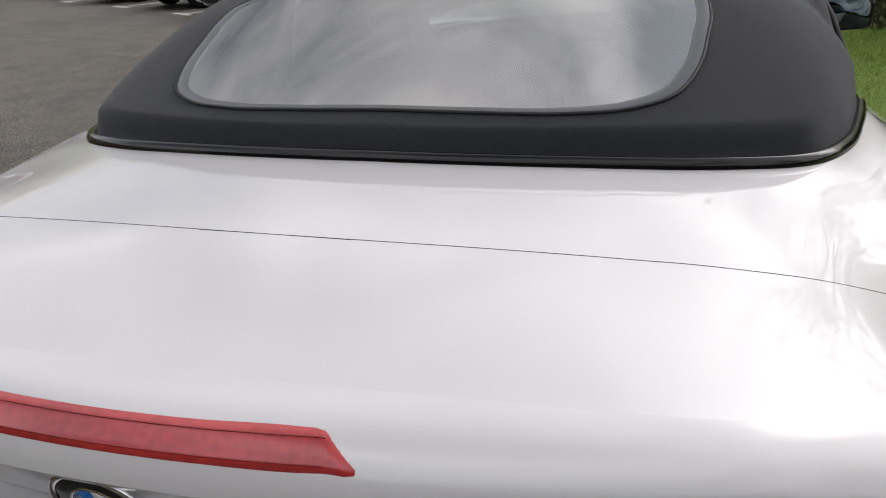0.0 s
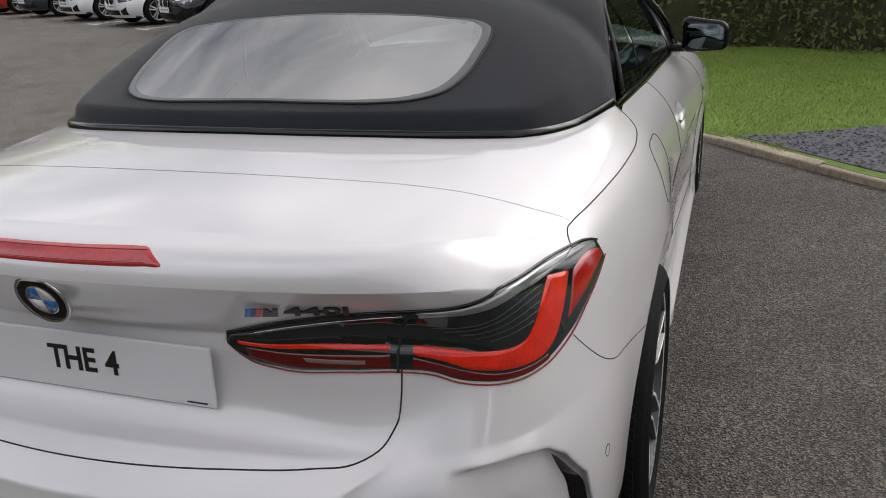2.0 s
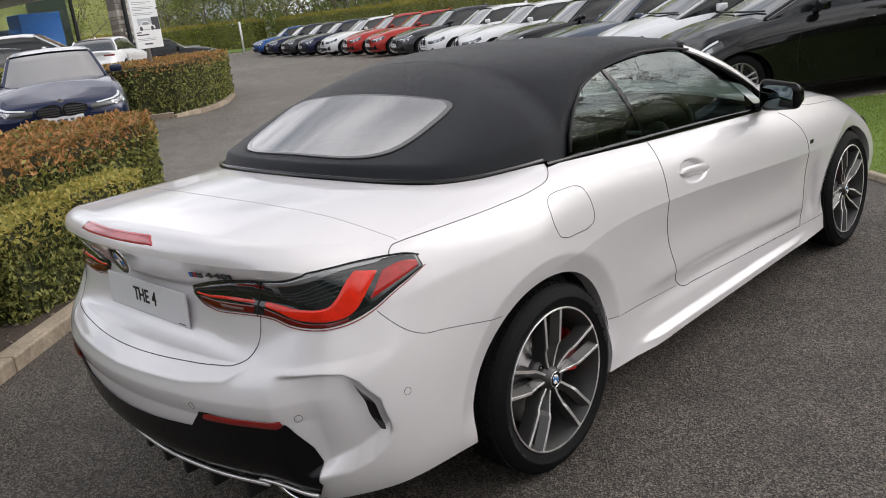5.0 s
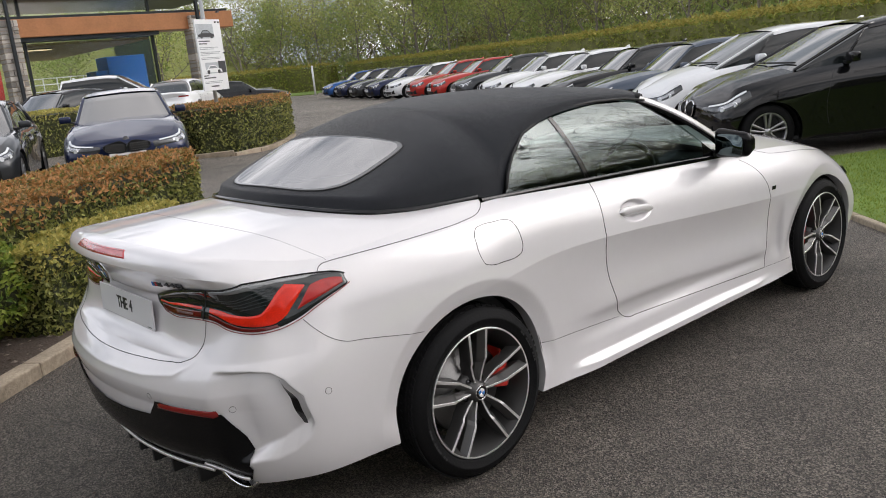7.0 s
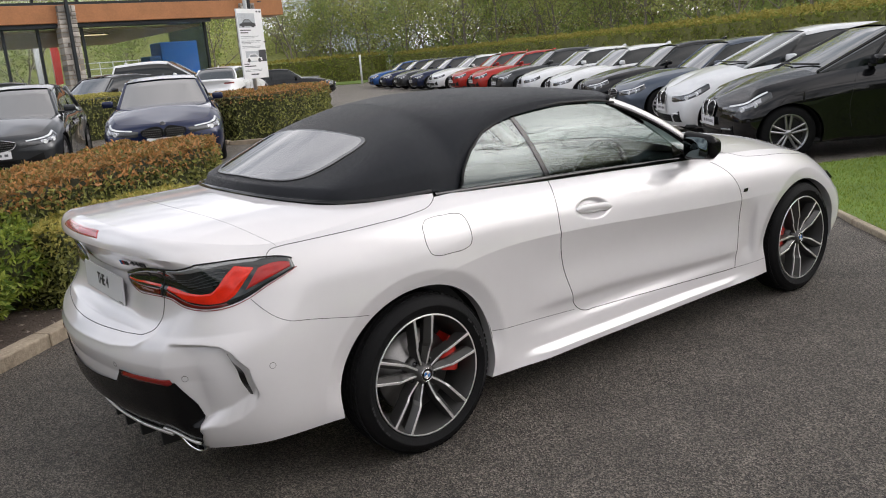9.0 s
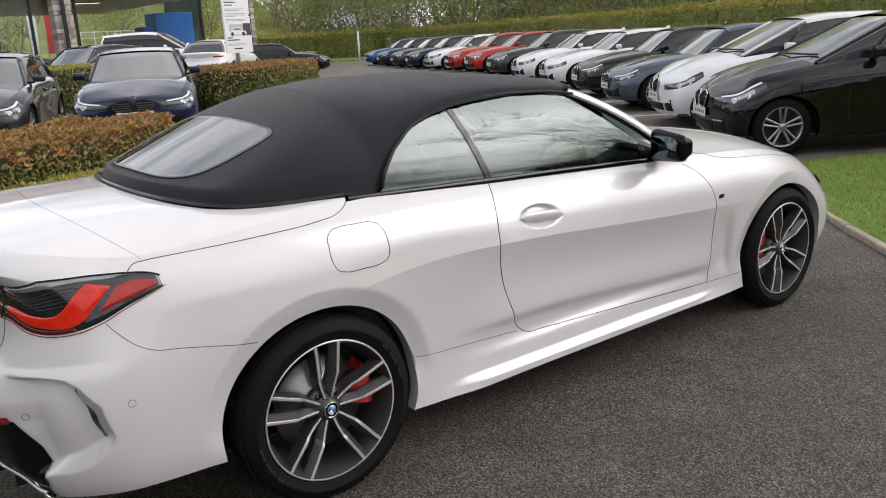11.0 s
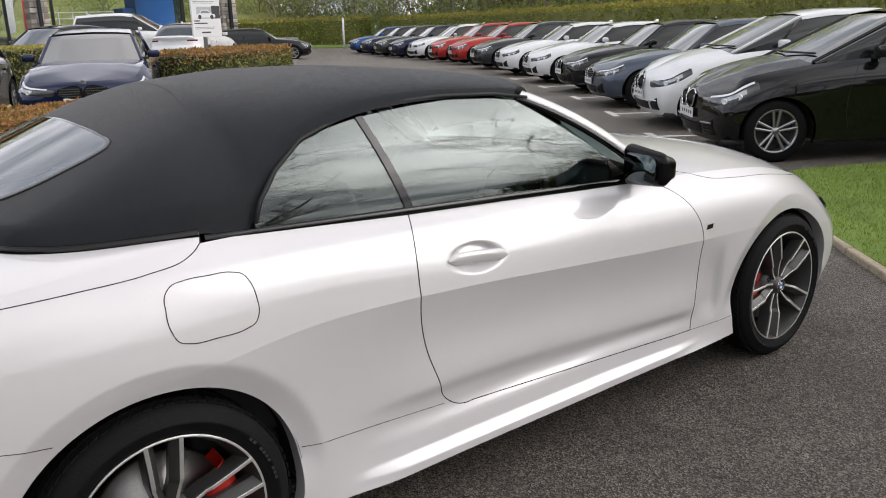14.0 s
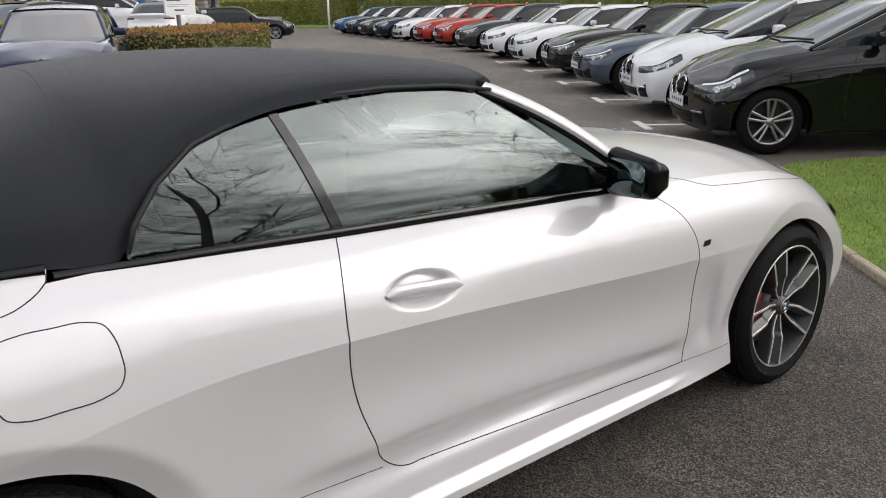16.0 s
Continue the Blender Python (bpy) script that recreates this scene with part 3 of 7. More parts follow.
deck = [o for o in car.children if o.name == "rear_deck"][0]
bonnet = [o for o in car.children if o.name == "bonnet"][0]
SKIN = tree_of(body, deck, bonnet)
ROOF = tree_of(soft)
_n = BARE_SHELL.shape[1]
BARE = BVHTree.FromPolygons([Vector(p) for row in BARE_SHELL for p in row], [(i * _n + j, i * _n + j + 1, (i + 1) * _n + j + 1, (i + 1) * _n + j) for i in range(len(BARE_SHELL) - 1) for j in range(_n - 1)])


def on(p, off=0.0, tree=None):
    """The nearest place on the skin, lifted off it."""
    q, n, _, _ = (tree or SKIN).find_nearest(Vector(p))
    if n.dot(q - Vector((0, 2.3, 0.5))) < 0:
        n = -n
    return q + n * off


def hit(p, d, off=0.0, tree=None):
    """Where a ray from p along d meets the skin, lifted towards p."""
    d = Vector(d)
    q, n, _, _ = (tree or SKIN).ray_cast(Vector(p), d)
    if q is None:
        return on(p, off, tree)
    if n.dot(d) > 0:
        n = -n
    return q + n * off


def at_side(y, z, off=0.0):
    return hit((2.0, y, z), (-1, 0, 0), off)


def at_rear(x, z, off=0.0):
    return hit((x, -1.0, z), (0, 1, 0), off)


def at_top(x, y, off=0.0, tree=None):
    return hit((x, y, 2.0), (0, 0, -1), off, tree)


def flip(pts):
    return [(-p[0], p[1], p[2]) for p in pts]


def both(name, make, material, parent=None, label=""):
    """A part and its mirror image."""
    obs = []
    for sgn in (1, -1):
        bm = make()
        if sgn < 0:
            bmesh.ops.scale(bm, vec=(-1, 1, 1), verts=bm.verts)
            bmesh.ops.reverse_faces(bm, faces=bm.faces[:])
        obs.append(part(name, bm, material, parent or car, label))
    return obs


def gap(name, pts, n=40, r=0.0016, mirror=True, place=on, closed=False, mt=None):
    """A panel gap: a thin dark line that follows the skin."""
    line = curve(pts + ([pts[0]] if closed else []), n)
    line = line[:-1] if closed else line

    def make():
        return tube_bm([place(p) for p in line], r, 5, closed=closed)
    if mirror:
        both(name, make, mt or GAP)
    else:
        part(name, make(), mt or GAP, car)


gap("boot_gap", [(-0.1, 0.426, 1.05), (0.1, 0.427, 1.05), (0.26, 0.437, 1.05), (0.44, 0.453, 1.045), (0.54, 0.466, 1.03), (0.62, 0.488, 1.0), (0.705, 0.525, 0.97), (0.772, 0.560, 0.95)], 70, 0.0006, place=lambda p: at_top(p[0], p[1]))
gap("wing_gap", [(0.795, 0.508, 0.925), (0.786, 0.515, 0.940), (0.776, 0.538, 0.953), (0.780, 0.565, 0.957), (0.795, 0.65, 0.961), (0.81, 0.75, 0.965), (0.83, 0.95, 0.972), (0.832, 1.12, 0.980), (0.815, 1.22, 0.992), (0.775, 1.275, 1.012), (0.75, 1.292, 1.03)], 90, 0.0016)
gap("boot_gap", [(0.576, 0.19, 0.82), (0.575, 0.19, 0.77), (0.567, 0.13, 0.726), (0.551, 0.11, 0.701), (0.52, 0.11, 0.686), (0.45, 0.10, 0.678), (0.3, 0.09, 0.671), (0.1, 0.07, 0.666), (-0.1, 0.07, 0.666)], 90, 0.0015, place=lambda p: at_rear(p[0], p[2]))
gap("bumper_gap", [(0.81, 0.425, 0.797), (0.83, 0.455, 0.757), (0.85, 0.492, 0.722), (0.86, 0.535, 0.700), (0.88, 0.60, 0.690), (0.9, 0.70, 0.672), (0.9, 0.845, 0.645)], 40, 0.0011, place=lambda p: at_side(p[1], p[2]))
gap("door_gap", [(0.8, 1.935, 0.985), (0.9, 1.885, 0.86), (0.9, 1.88, 0.76), (0.9, 1.90, 0.62), (0.9, 1.945, 0.48), (0.9, 1.99, 0.385), (0.9, 2.03, 0.355), (0.9, 2.10, 0.345)], 60, 0.0018, place=lambda p: at_side(p[1], p[2]))
gap("door_gap", [(0.9, 2.10, 0.345), (0.9, 2.5, 0.326), (0.9, 3.0, 0.303), (0.9, 3.25, 0.291)], 40, 0.0018, place=lambda p: at_side(p[1], p[2]))
gap("door_gap", [(0.9, 3.25, 0.291), (0.9, 3.262, 0.40), (0.9, 3.262, 0.60), (0.9, 3.25, 0.74), (0.9, 3.205, 0.83), (0.9, 3.12, 0.90)], 50, 0.0016, place=lambda p: at_side(p[1], p[2]))
gap("sill_gap", [(0.9, 1.472, 0.403), (0.9, 1.7, 0.388), (0.9, 1.985, 0.368)], 20, 0.0011, place=lambda p: at_side(p[1], p[2]))
gap("sill_gap", [(0.9, 3.25, 0.291), (0.9, 3.38, 0.290), (0.9, 3.515, 0.292)], 20, 0.0011, place=lambda p: at_side(p[1], p[2]))
gap("bonnet_gap", [(0.70, 3.27, 0.95), (0.765, 3.33, 0.925), (0.805, 3.42, 0.898), (0.818, 3.585, 0.878), (0.805, 3.8, 0.852), (0.785, 4.04, 0.823), (0.72, 4.3, 0.77)], 50, 0.0013)
gap("fuel_flap_gap", [(0.9, y, z) for y, z in ((1.136, 0.900), (1.140, 0.926), (1.160, 0.946), (1.20, 0.953), (1.26, 0.952), (1.32, 0.948), (1.350, 0.937), (1.364, 0.910), (1.369, 0.875), (1.368, 0.84), (1.355, 0.817), (1.325, 0.807), (1.25, 0.805), (1.18, 0.809), (1.152, 0.820), (1.139, 0.845))], 96, 0.0015, mirror=False, place=lambda p: at_side(p[1], p[2]), closed=True)


def patch(lower, upper, n, m, off, tree=None, place=None, rim=0.006):
    """A lens or cover laid over the skin between two lines, with its edges sunk into it."""
    lo, hi = curve(lower, n), curve(upper, n)
    rows = []
    for k in range(m):
        b = k / (m - 1)
        row = []
        for i, p in enumerate(lo * (1 - b) + hi * b):
            edge = k in (0, m - 1) or i in (0, n - 1)
            o = -rim if edge else off
            row.append(place(p, o) if place else on(p, o, tree))
        rows.append(row)
    return grid_bm(rows)


# tail lamps: a smoked housing with the red bands on it
TL_LOW = curve([(0.276, 0.16, 0.859), (0.316, 0.167, 0.823), (0.38, 0.166, 0.811), (0.50, 0.174, 0.817), (0.573, 0.19, 0.818), (0.625, 0.206, 0.811), (0.66, 0.223, 0.795), (0.702, 0.248, 0.783), (0.748, 0.292, 0.776), (0.779, 0.354, 0.780),
                (0.807, 0.41, 0.800), (0.826, 0.483, 0.836), (0.838, 0.555, 0.866), (0.842, 0.60, 0.886)], 70)
TL_UP = curve([(0.276, 0.16, 0.8615), (0.395, 0.155, 0.889), (0.505, 0.171, 0.909), (0.604, 0.205, 0.922), (0.657, 0.234, 0.929), (0.708, 0.28, 0.936), (0.740, 0.337, 0.939), (0.761, 0.415, 0.938), (0.789, 0.514, 0.931), (0.806, 0.560, 0.926), (0.822, 0.594, 0.914)], 70)
lamps = both("tail_lamp", lambda: patch(list(TL_LOW), list(TL_UP), 70, 14, 0.006), LAMP_SMOKE, None, "smoked tail lamp with red light bands")
BAND_LOW = [(0.592, 0.198, 0.848), (0.603, 0.201, 0.844), (0.641, 0.217, 0.830), (0.681, 0.235, 0.811), (0.717, 0.26, 0.801), (0.756, 0.305, 0.794), (0.776, 0.345, 0.797), (0.788, 0.375, 0.812), (0.796, 0.405, 0.843), (0.800, 0.436, 0.878), (0.802, 0.466, 0.910)]
BAND_UP = [(0.592, 0.203, 0.873), (0.603, 0.208, 0.871), (0.635, 0.221, 0.863), (0.671, 0.237, 0.849), (0.704, 0.257, 0.841), (0.732, 0.284, 0.838), (0.747, 0.304, 0.842), (0.756, 0.324, 0.860), (0.764, 0.346, 0.887), (0.769, 0.368, 0.908), (0.773, 0.392, 0.923)]
LAMP_BANDS = (
    ("inner_red_lens", [(0.318, 0.165, 0.829), (0.38, 0.166, 0.817), (0.50, 0.174, 0.823), (0.566, 0.19, 0.824)], [(0.312, 0.16, 0.848), (0.38, 0.162, 0.846), (0.48, 0.17, 0.850), (0.566, 0.19, 0.852)], 0.0068, LAMP_DARKRED),
    ("reversing_lens", [(0.425, 0.168, 0.829), (0.47, 0.17, 0.830), (0.525, 0.18, 0.831)], [(0.415, 0.168, 0.838), (0.47, 0.17, 0.839), (0.525, 0.18, 0.840)], 0.0074, LAMP_PALE),
    ("inner_light_strip", [(0.300, 0.16, 0.851), (0.345, 0.161, 0.848), (0.45, 0.17, 0.853), (0.566, 0.19, 0.856)], [(0.300, 0.16, 0.858), (0.345, 0.16, 0.856), (0.45, 0.17, 0.868), (0.566, 0.195, 0.873)], 0.0078, LAMP_RED),
    ("lower_red_lens", [(0.592, 0.195, 0.822), (0.63, 0.206, 0.816), (0.66, 0.223, 0.802), (0.702, 0.248, 0.789), (0.748, 0.292, 0.782), (0.777, 0.354, 0.787)], [(0.592, 0.198, 0.847), (0.63, 0.21, 0.834), (0.668, 0.23, 0.817), (0.71, 0.255, 0.802), (0.752, 0.30, 0.795), (0.778, 0.352, 0.799)], 0.0066, LAMP_DARKRED),
    ("red_light_band", BAND_LOW, BAND_UP, 0.0078, LAMP_RED),
    ("outer_red_lens", [(0.801, 0.402, 0.824), (0.815, 0.45, 0.843), (0.830, 0.52, 0.868), (0.838, 0.578, 0.890)], [(0.8045, 0.472, 0.910), (0.810, 0.510, 0.918), (0.818, 0.550, 0.916), (0.827, 0.580, 0.905)], 0.0074, LAMP_OUTER),
    ("clear_upper_lens", [(0.600, 0.207, 0.906), (0.66, 0.235, 0.911), (0.72, 0.29, 0.914), (0.765, 0.37, 0.926), (0.787, 0.47, 0.922)], [(0.604, 0.206, 0.918), (0.66, 0.236, 0.925), (0.712, 0.285, 0.932), (0.760, 0.41, 0.934), (0.787, 0.505, 0.928)], 0.0072, LAMP_CLEAR))
for sgn, lamp in zip((1, -1), lamps):
    for nm, low, up, off, mt in LAMP_BANDS:
        bm = patch(low, up, 44, 8, off, rim=-0.0035)
        if sgn < 0:
            bmesh.ops.scale(bm, vec=(-1, 1, 1), verts=bm.verts)
            bmesh.ops.reverse_faces(bm, faces=bm.faces[:])
        part(nm, bm, mt, lamp)
    for p, q in (((0.622, 0.218, 0.882), (0.769, 0.368, 0.913)), ((0.640, 0.226, 0.874), (0.768, 0.360, 0.903)), ((0.660, 0.236, 0.866), (0.766, 0.350, 0.890)), ((0.682, 0.246, 0.859), (0.762, 0.340, 0.877)), ((0.704, 0.262, 0.853), (0.757, 0.328, 0.864))):  # fine ribs behind the smoked glass
        part("rib", tube_bm([(sgn * v[0], v[1], v[2]) for v in (on(Vector(p).lerp(Vector(q), f), 0.0066) for f in np.linspace(0, 1, 14))], 0.0011, 4), LAMP_RIB, lamp)
both("lamp_seal", lambda: tube_bm([on(p, 0.002) for p in TL_UP[1:]], 0.003, 5), GLOSS_BLACK)
both("lamp_rim", lambda: tube_bm([on(p, 0.002) for p in TL_LOW[1:]], 0.0016, 5), LAMP_RIM)
both("lamp_bright_line", lambda: tube_bm([on(p, 0.0075) for p in curve([(0.33, 0.158, 0.868), (0.45, 0.163, 0.891), (0.585, 0.197, 0.913)], 20)], 0.0011, 4), CHROME)
both("lamp_gap", lambda: tube_bm([on(p, 0.007) for p in curve([(0.602, 0.205, 0.921), (0.582, 0.198, 0.885), (0.574, 0.193, 0.85), (0.574, 0.19, 0.819)], 12)], 0.0024, 5), GAP)

BRAKE_L, BRAKE_U = [(0.0, 0.09, 1.008), (0.12, 0.09, 1.008), (0.22, 0.09, 1.009), (0.2475, 0.09, 1.011), (0.250, 0.09, 1.015)], [(0.0, 0.09, 1.038), (0.10, 0.09, 1.038), (0.19, 0.09, 1.038), (0.208, 0.09, 1.037), (0.216, 0.09, 1.034)]
brake = part("third_brake_light", patch(flip(BRAKE_L[:0:-1]) + BRAKE_L, flip(BRAKE_U[:0:-1]) + BRAKE_U, 60, 8, 0.0025, place=lambda p, o: at_rear(p[0], p[2], o), rim=0.003), LAMP_HIGH, car, "red high brake light strip in the boot lip")
for z in (1.016, 1.031):
    part("lens_line", tube_bm([at_rear(x, z, 0.0027) for x in np.linspace(-0.215, 0.215, 50)], 0.0009, 4), LAMP_RIM, brake)


def frame_at(p, n, up=(0, 0, 1)):
    """A pose at p whose z points along n and whose y is as upright as can be."""
    z = Vector(n).normalized()
    x = Vector(up).cross(z).normalized()
    y = z.cross(x)
    return Matrix.Translation(p) @ Matrix((x, y, z)).transposed().to_4x4()


def roundel(m, r, parent):
    """A round badge: bright rim, black ring, four quarters of blue and white."""
    b = part("badge", lathe_bm([(r * 0.88, -0.004), (r * 1.02, -0.002), (r * 1.02, 0.004), (r * 0.97, 0.0065), (r * 0.90, 0.0042)], 40, m), CHROME, parent, "round enamel badge, blue and white quarters in a black ring")
    part("ring", lathe_bm([(r * 0.91, 0.0035), (r * 0.8, 0.0042), (r * 0.6, 0.0042)], 40, m), GLOSS_BLACK, b)
    part("inner_rim", lathe_bm([(r * 0.61, 0.0042), (r * 0.58, 0.0055), (r * 0.55, 0.0042)], 40, m), CHROME, b)
    for q in range(4):
        a0 = q * math.pi / 2
        out = [(0, 0)] + [(r * 0.56 * math.cos(a0 + k * math.pi / 16), r * 0.56 * math.sin(a0 + k * math.pi / 16)) for k in range(9)]
        part("quarter", prism_bm(out, m @ Matrix.Translation((0, 0, 0.002)), 0.0025), BADGE_BLUE if q % 2 == 1 else BADGE_WHITE, b)
    return b


lp = at_rear(0, 0.937)
roundel(frame_at(lp + Vector((0, -0.012, 0)), (0, -1, -0.33)), 0.050, car)

# model lettering on the boot lid
mb = frame_at(at_rear(0.43, 0.931, 0.004), (0.24, -1, -0.55))
badge = part("model_lettering", text_bm("440i", 0.0255, 0.002, mb @ Matrix.Translation((0.031, 0, 0)) @ Matrix.Diagonal((2.35, 1, 1, 1)), 0.0005), BADGE_INK, car, "dark chrome lettering on the boot lid", smooth=False)
for k, mt in enumerate((BADGE_BLUE, BADGE_NAVY, BADGE_RED)):
    part("stripe", prism_bm([(0, -0.009), (0.009, -0.009), (0.015, 0.009), (0.006, 0.009)], mb @ Matrix.Translation((-0.085 + 0.0092 * k, 0, 0)), 0.003), mt, badge, smooth=False)
part("stripe", prism_bm([(0, -0.009), (0.026, -0.009), (0.029, 0.009), (0.020, 0.009), (0.017, 0.002), (0.013, 0.009), (0.006, 0.009)], mb @ Matrix.Translation((-0.057, 0, 0)), 0.003), BADGE_DARK, badge, smooth=False)

# the show plate
pm = frame_at((0, 0.1455, 0.7905), (0, -1, 0.06))
plate = part("show_plate", box_bm(-0.26, 0.26, -0.0555, 0.0555, -0.004, 0.003, 0.002), PLATE, car, "white plate with black words", smooth=False)
plate.data.transform(pm)
for ch, dx in (("T", -0.064), ("H", -0.026), ("E", 0.011), ("4", 0.062)):
    part("letter", text_bm(ch, 0.063, 0.0008, pm @ Matrix.Translation((dx * 0.95, 0.004, 0.0035)) @ Matrix.Diagonal((0.92, 1, 1, 1)), 0.0012), INK, plate, smooth=False)
part("edge_line", box_bm(-0.258, 0.258, -0.0535, -0.052, 0.0025, 0.0036), mat("grey_print", (0.35, 0.35, 0.36), 0.5), plate, smooth=False).data.transform(pm)
part("small_print", box_bm(0.205, 0.245, -0.048, -0.045, 0.0025, 0.0036), INK, plate, smooth=False).data.transform(pm)

# the black lower bumper with its fins, bar, tail pipes and reflectors
DU = [(0, 0, 0.472), (0.18, 0, 0.476), (0.355, 0, 0.488), (0.375, 0, 0.51), (0.41, 0, 0.548), (0.44, 0, 0.55), (0.60, 0, 0.542), (0.675, 0, 0.532), (0.705, 0, 0.44), (0.725, 0, 0.33)]
DL = [(0, 0, 0.235), (0.18, 0, 0.235), (0.355, 0, 0.235), (0.375, 0, 0.235), (0.41, 0, 0.235), (0.44, 0, 0.235), (0.56, 0, 0.24), (0.63, 0, 0.25), (0.675, 0, 0.27), (0.70, 0, 0.29)]


def poly(pts, n):
    P = np.asarray(pts, float)
    t = np.r_[0, np.cumsum(np.linalg.norm(np.diff(P, axis=0), axis=1))]
    a = np.linspace(0, t[-1], n)
    return np.stack([np.interp(a, t, P[:, k]) for k in range(3)], 1)


def diffuser():
    up, lo = np.array(DU), np.array(DL)
    t = np.linspace(0, 1, len(DU))
    a = np.linspace(0, 1, 64)
    up, lo = (np.stack([np.interp(a, t, q[:, k]) for k in range(3)], 1) for q in (up, lo))
    return grid_bm([[at_rear(*(p * (1 - b) + q * b)[[0, 2]], 0.005) for p, q in zip(lo, up)] for b in np.linspace(0, 1, 16)])


dif = part("rear_diffuser", mirrored(diffuser()), SATIN_BLACK, car, "gloss black lower bumper")
both("reflector", lambda: patch([(x, 0, 0.519) for x in (0.405, 0.50, 0.60, 0.672)], [(x, 0, 0.546) for x in (0.425, 0.50, 0.60, 0.668)], 20, 5, 0.012, place=lambda p, o: at_rear(p[0], p[2], max(o, 0.004))), REFLECTOR)
part("silver_strip", tube_bm([at_rear(x, 0.285, 0.02) for x in np.linspace(-0.50, 0.50, 40)], 0.007, 6), ALLOY, dif, "silver strip along the lower edge")
for x in (-0.38, -0.22, -0.07, 0.07, 0.22, 0.38):
    q = at_rear(x, 0.26)
    part("fin", box_bm(x - 0.012, x + 0.012, q.y - 0.02, q.y + 0.16, 0.185, 0.265, 0.004), BLACK, dif)


def pipe():
    bm = bmesh.new()
    c = at_rear(0.60, 0.275)
    out = [(-0.105, 0.010), (-0.085, 0.026), (0.085, 0.020), (0.100, 0.006), (0.078, -0.020), (-0.075, -0.016)]
    rings = []
    for k, dy in ((1.0, 0.16), (1.0, -0.022), (0.90, -0.024), (0.84, -0.01), (0.80, 0.12)):
        rings.append([(c.x + x * k, c.y + dy + (x + 0.08) * 0.22, c.z + z * k - 0.01) for x, z in curve([(*q, 0) for q in out + [out[0]]], 33)[:-1, :2]])
    return grid_bm(rings, bm, closed=True)


both("tail_pipe", pipe, CHROME, None, "flat polished trapezoid tail pipe")
both("pipe_trim", lambda: tube_bm([at_rear(x, 0.318 - 0.10 * (x - 0.5), 0.014) for x in np.linspace(0.505, 0.70, 16)], 0.006, 6), ALLOY, dif)
for p, sides in (((0.723, 0.17, 0.536), (1, -1)), ((0.858, 0.447, 0.557), (1, -1)), ((0.385, 0.03, 0.557), (1, -1))):
    q, n, _, _ = SKIN.find_nearest(Vector(p))
    n = n if n.dot(q - Vector((0, 2.3, 0.5))) > 0 else -n
    for s in sides:
        m = frame_at((s * q.x, q.y, q.z), (s * n.x, n.y, n.z))
        sen = part("parking_sensor", lathe_bm([(0.0, 0.0006), (0.009, 0.0006), (0.0105, 0.0004)], 20, m), PAINT, car)
        part("rim", lathe_bm([(0.0105, -0.001), (0.0105, 0.0008), (0.0118, 0.0008), (0.0118, -0.001)], 20, m), GAP, sen)


def vent():
    """A dark sliver of an opening that bridges the hollow along the inside of the blade."""
    inner, outer = [], []
    for t in np.linspace(0, 1, 24):
        z = 0.630 - 0.172 * t
        x1 = float(np.interp(z, [0.40, 0.46, 0.56, 0.625, 0.66], [0.846, 0.848, 0.836, 0.806, 0.780]))
        wide = 0.004 + 0.013 * math.sin(math.pi * (0.12 + 0.68 * t))
        p, q = at_rear(x1 - 0.010 - wide, z, 0.002), hit((x1 + 0.002, -1, z), (0, 1, 0), 0.002, BARE)
        inner.append(p)
        outer.append(p.lerp(q, min(1.0, 0.4 + 4 * t, 0.4 + 5 * (1 - t))))
    inner, outer = ([sum(L[max(0, i - 2):i + 3], Vector()) / len(L[max(0, i - 2):i + 3]) for i in range(len(L))] for L in (inner, outer))
    return grid_bm([[p.lerp(q, k) for k in np.linspace(0, 1, 6)] for p, q in zip(inner, outer)])


vents = both("bumper_vent", vent, GLOSS_BLACK, None, "black upright slot in the bumper corner")

# trim round the soft top's foot and along the sill of the windows
FOOT = BASE + [(0.757, 1.42, 1.022), (0.760, 1.6, 1.008), (0.766, 1.94, 0.988), (0.768, 2.4, 0.967), (0.770, 2.8, 0.945), (0.772, 3.0, 0.935)]


def strip(pts, n, w, h):
    """A low rounded strip along pts: w wide across, h high."""
    line = curve(pts, n)
    rows = []
    for i, p in enumerate(line):
        d = line[min(i + 1, n - 1)] - line[max(i - 1, 0)]
        d = Vector(d).normalized()
        s = d.cross(Vector((0, 0, 1))).normalized()
        rows.append([Vector(p) + s * (w * c) + Vector((0, 0, h * e)) for c, e in ((1, -0.5), (1.05, 0.3), (0.6, 0.9), (0, 1.0), (-0.7, 0.8), (-1, -0.5))])
    return grid_bm(rows)


def foot():
    return strip([(p[0] * 1.004, p[1] - 0.004, p[2]) for p in BASE], 60, 0.010, 0.015)


part("soft_top_trim", mirrored(foot()), GLOSS_BLACK, car, "gloss black trim round the foot of the roof")
both("window_sill_trim", lambda: strip([(0.756, 1.298, 1.016), (0.759, 1.42, 1.011), (0.761, 1.6, 1.003)] + FOOT[9:], 50, 0.009, 0.015), GLOSS_BLACK)

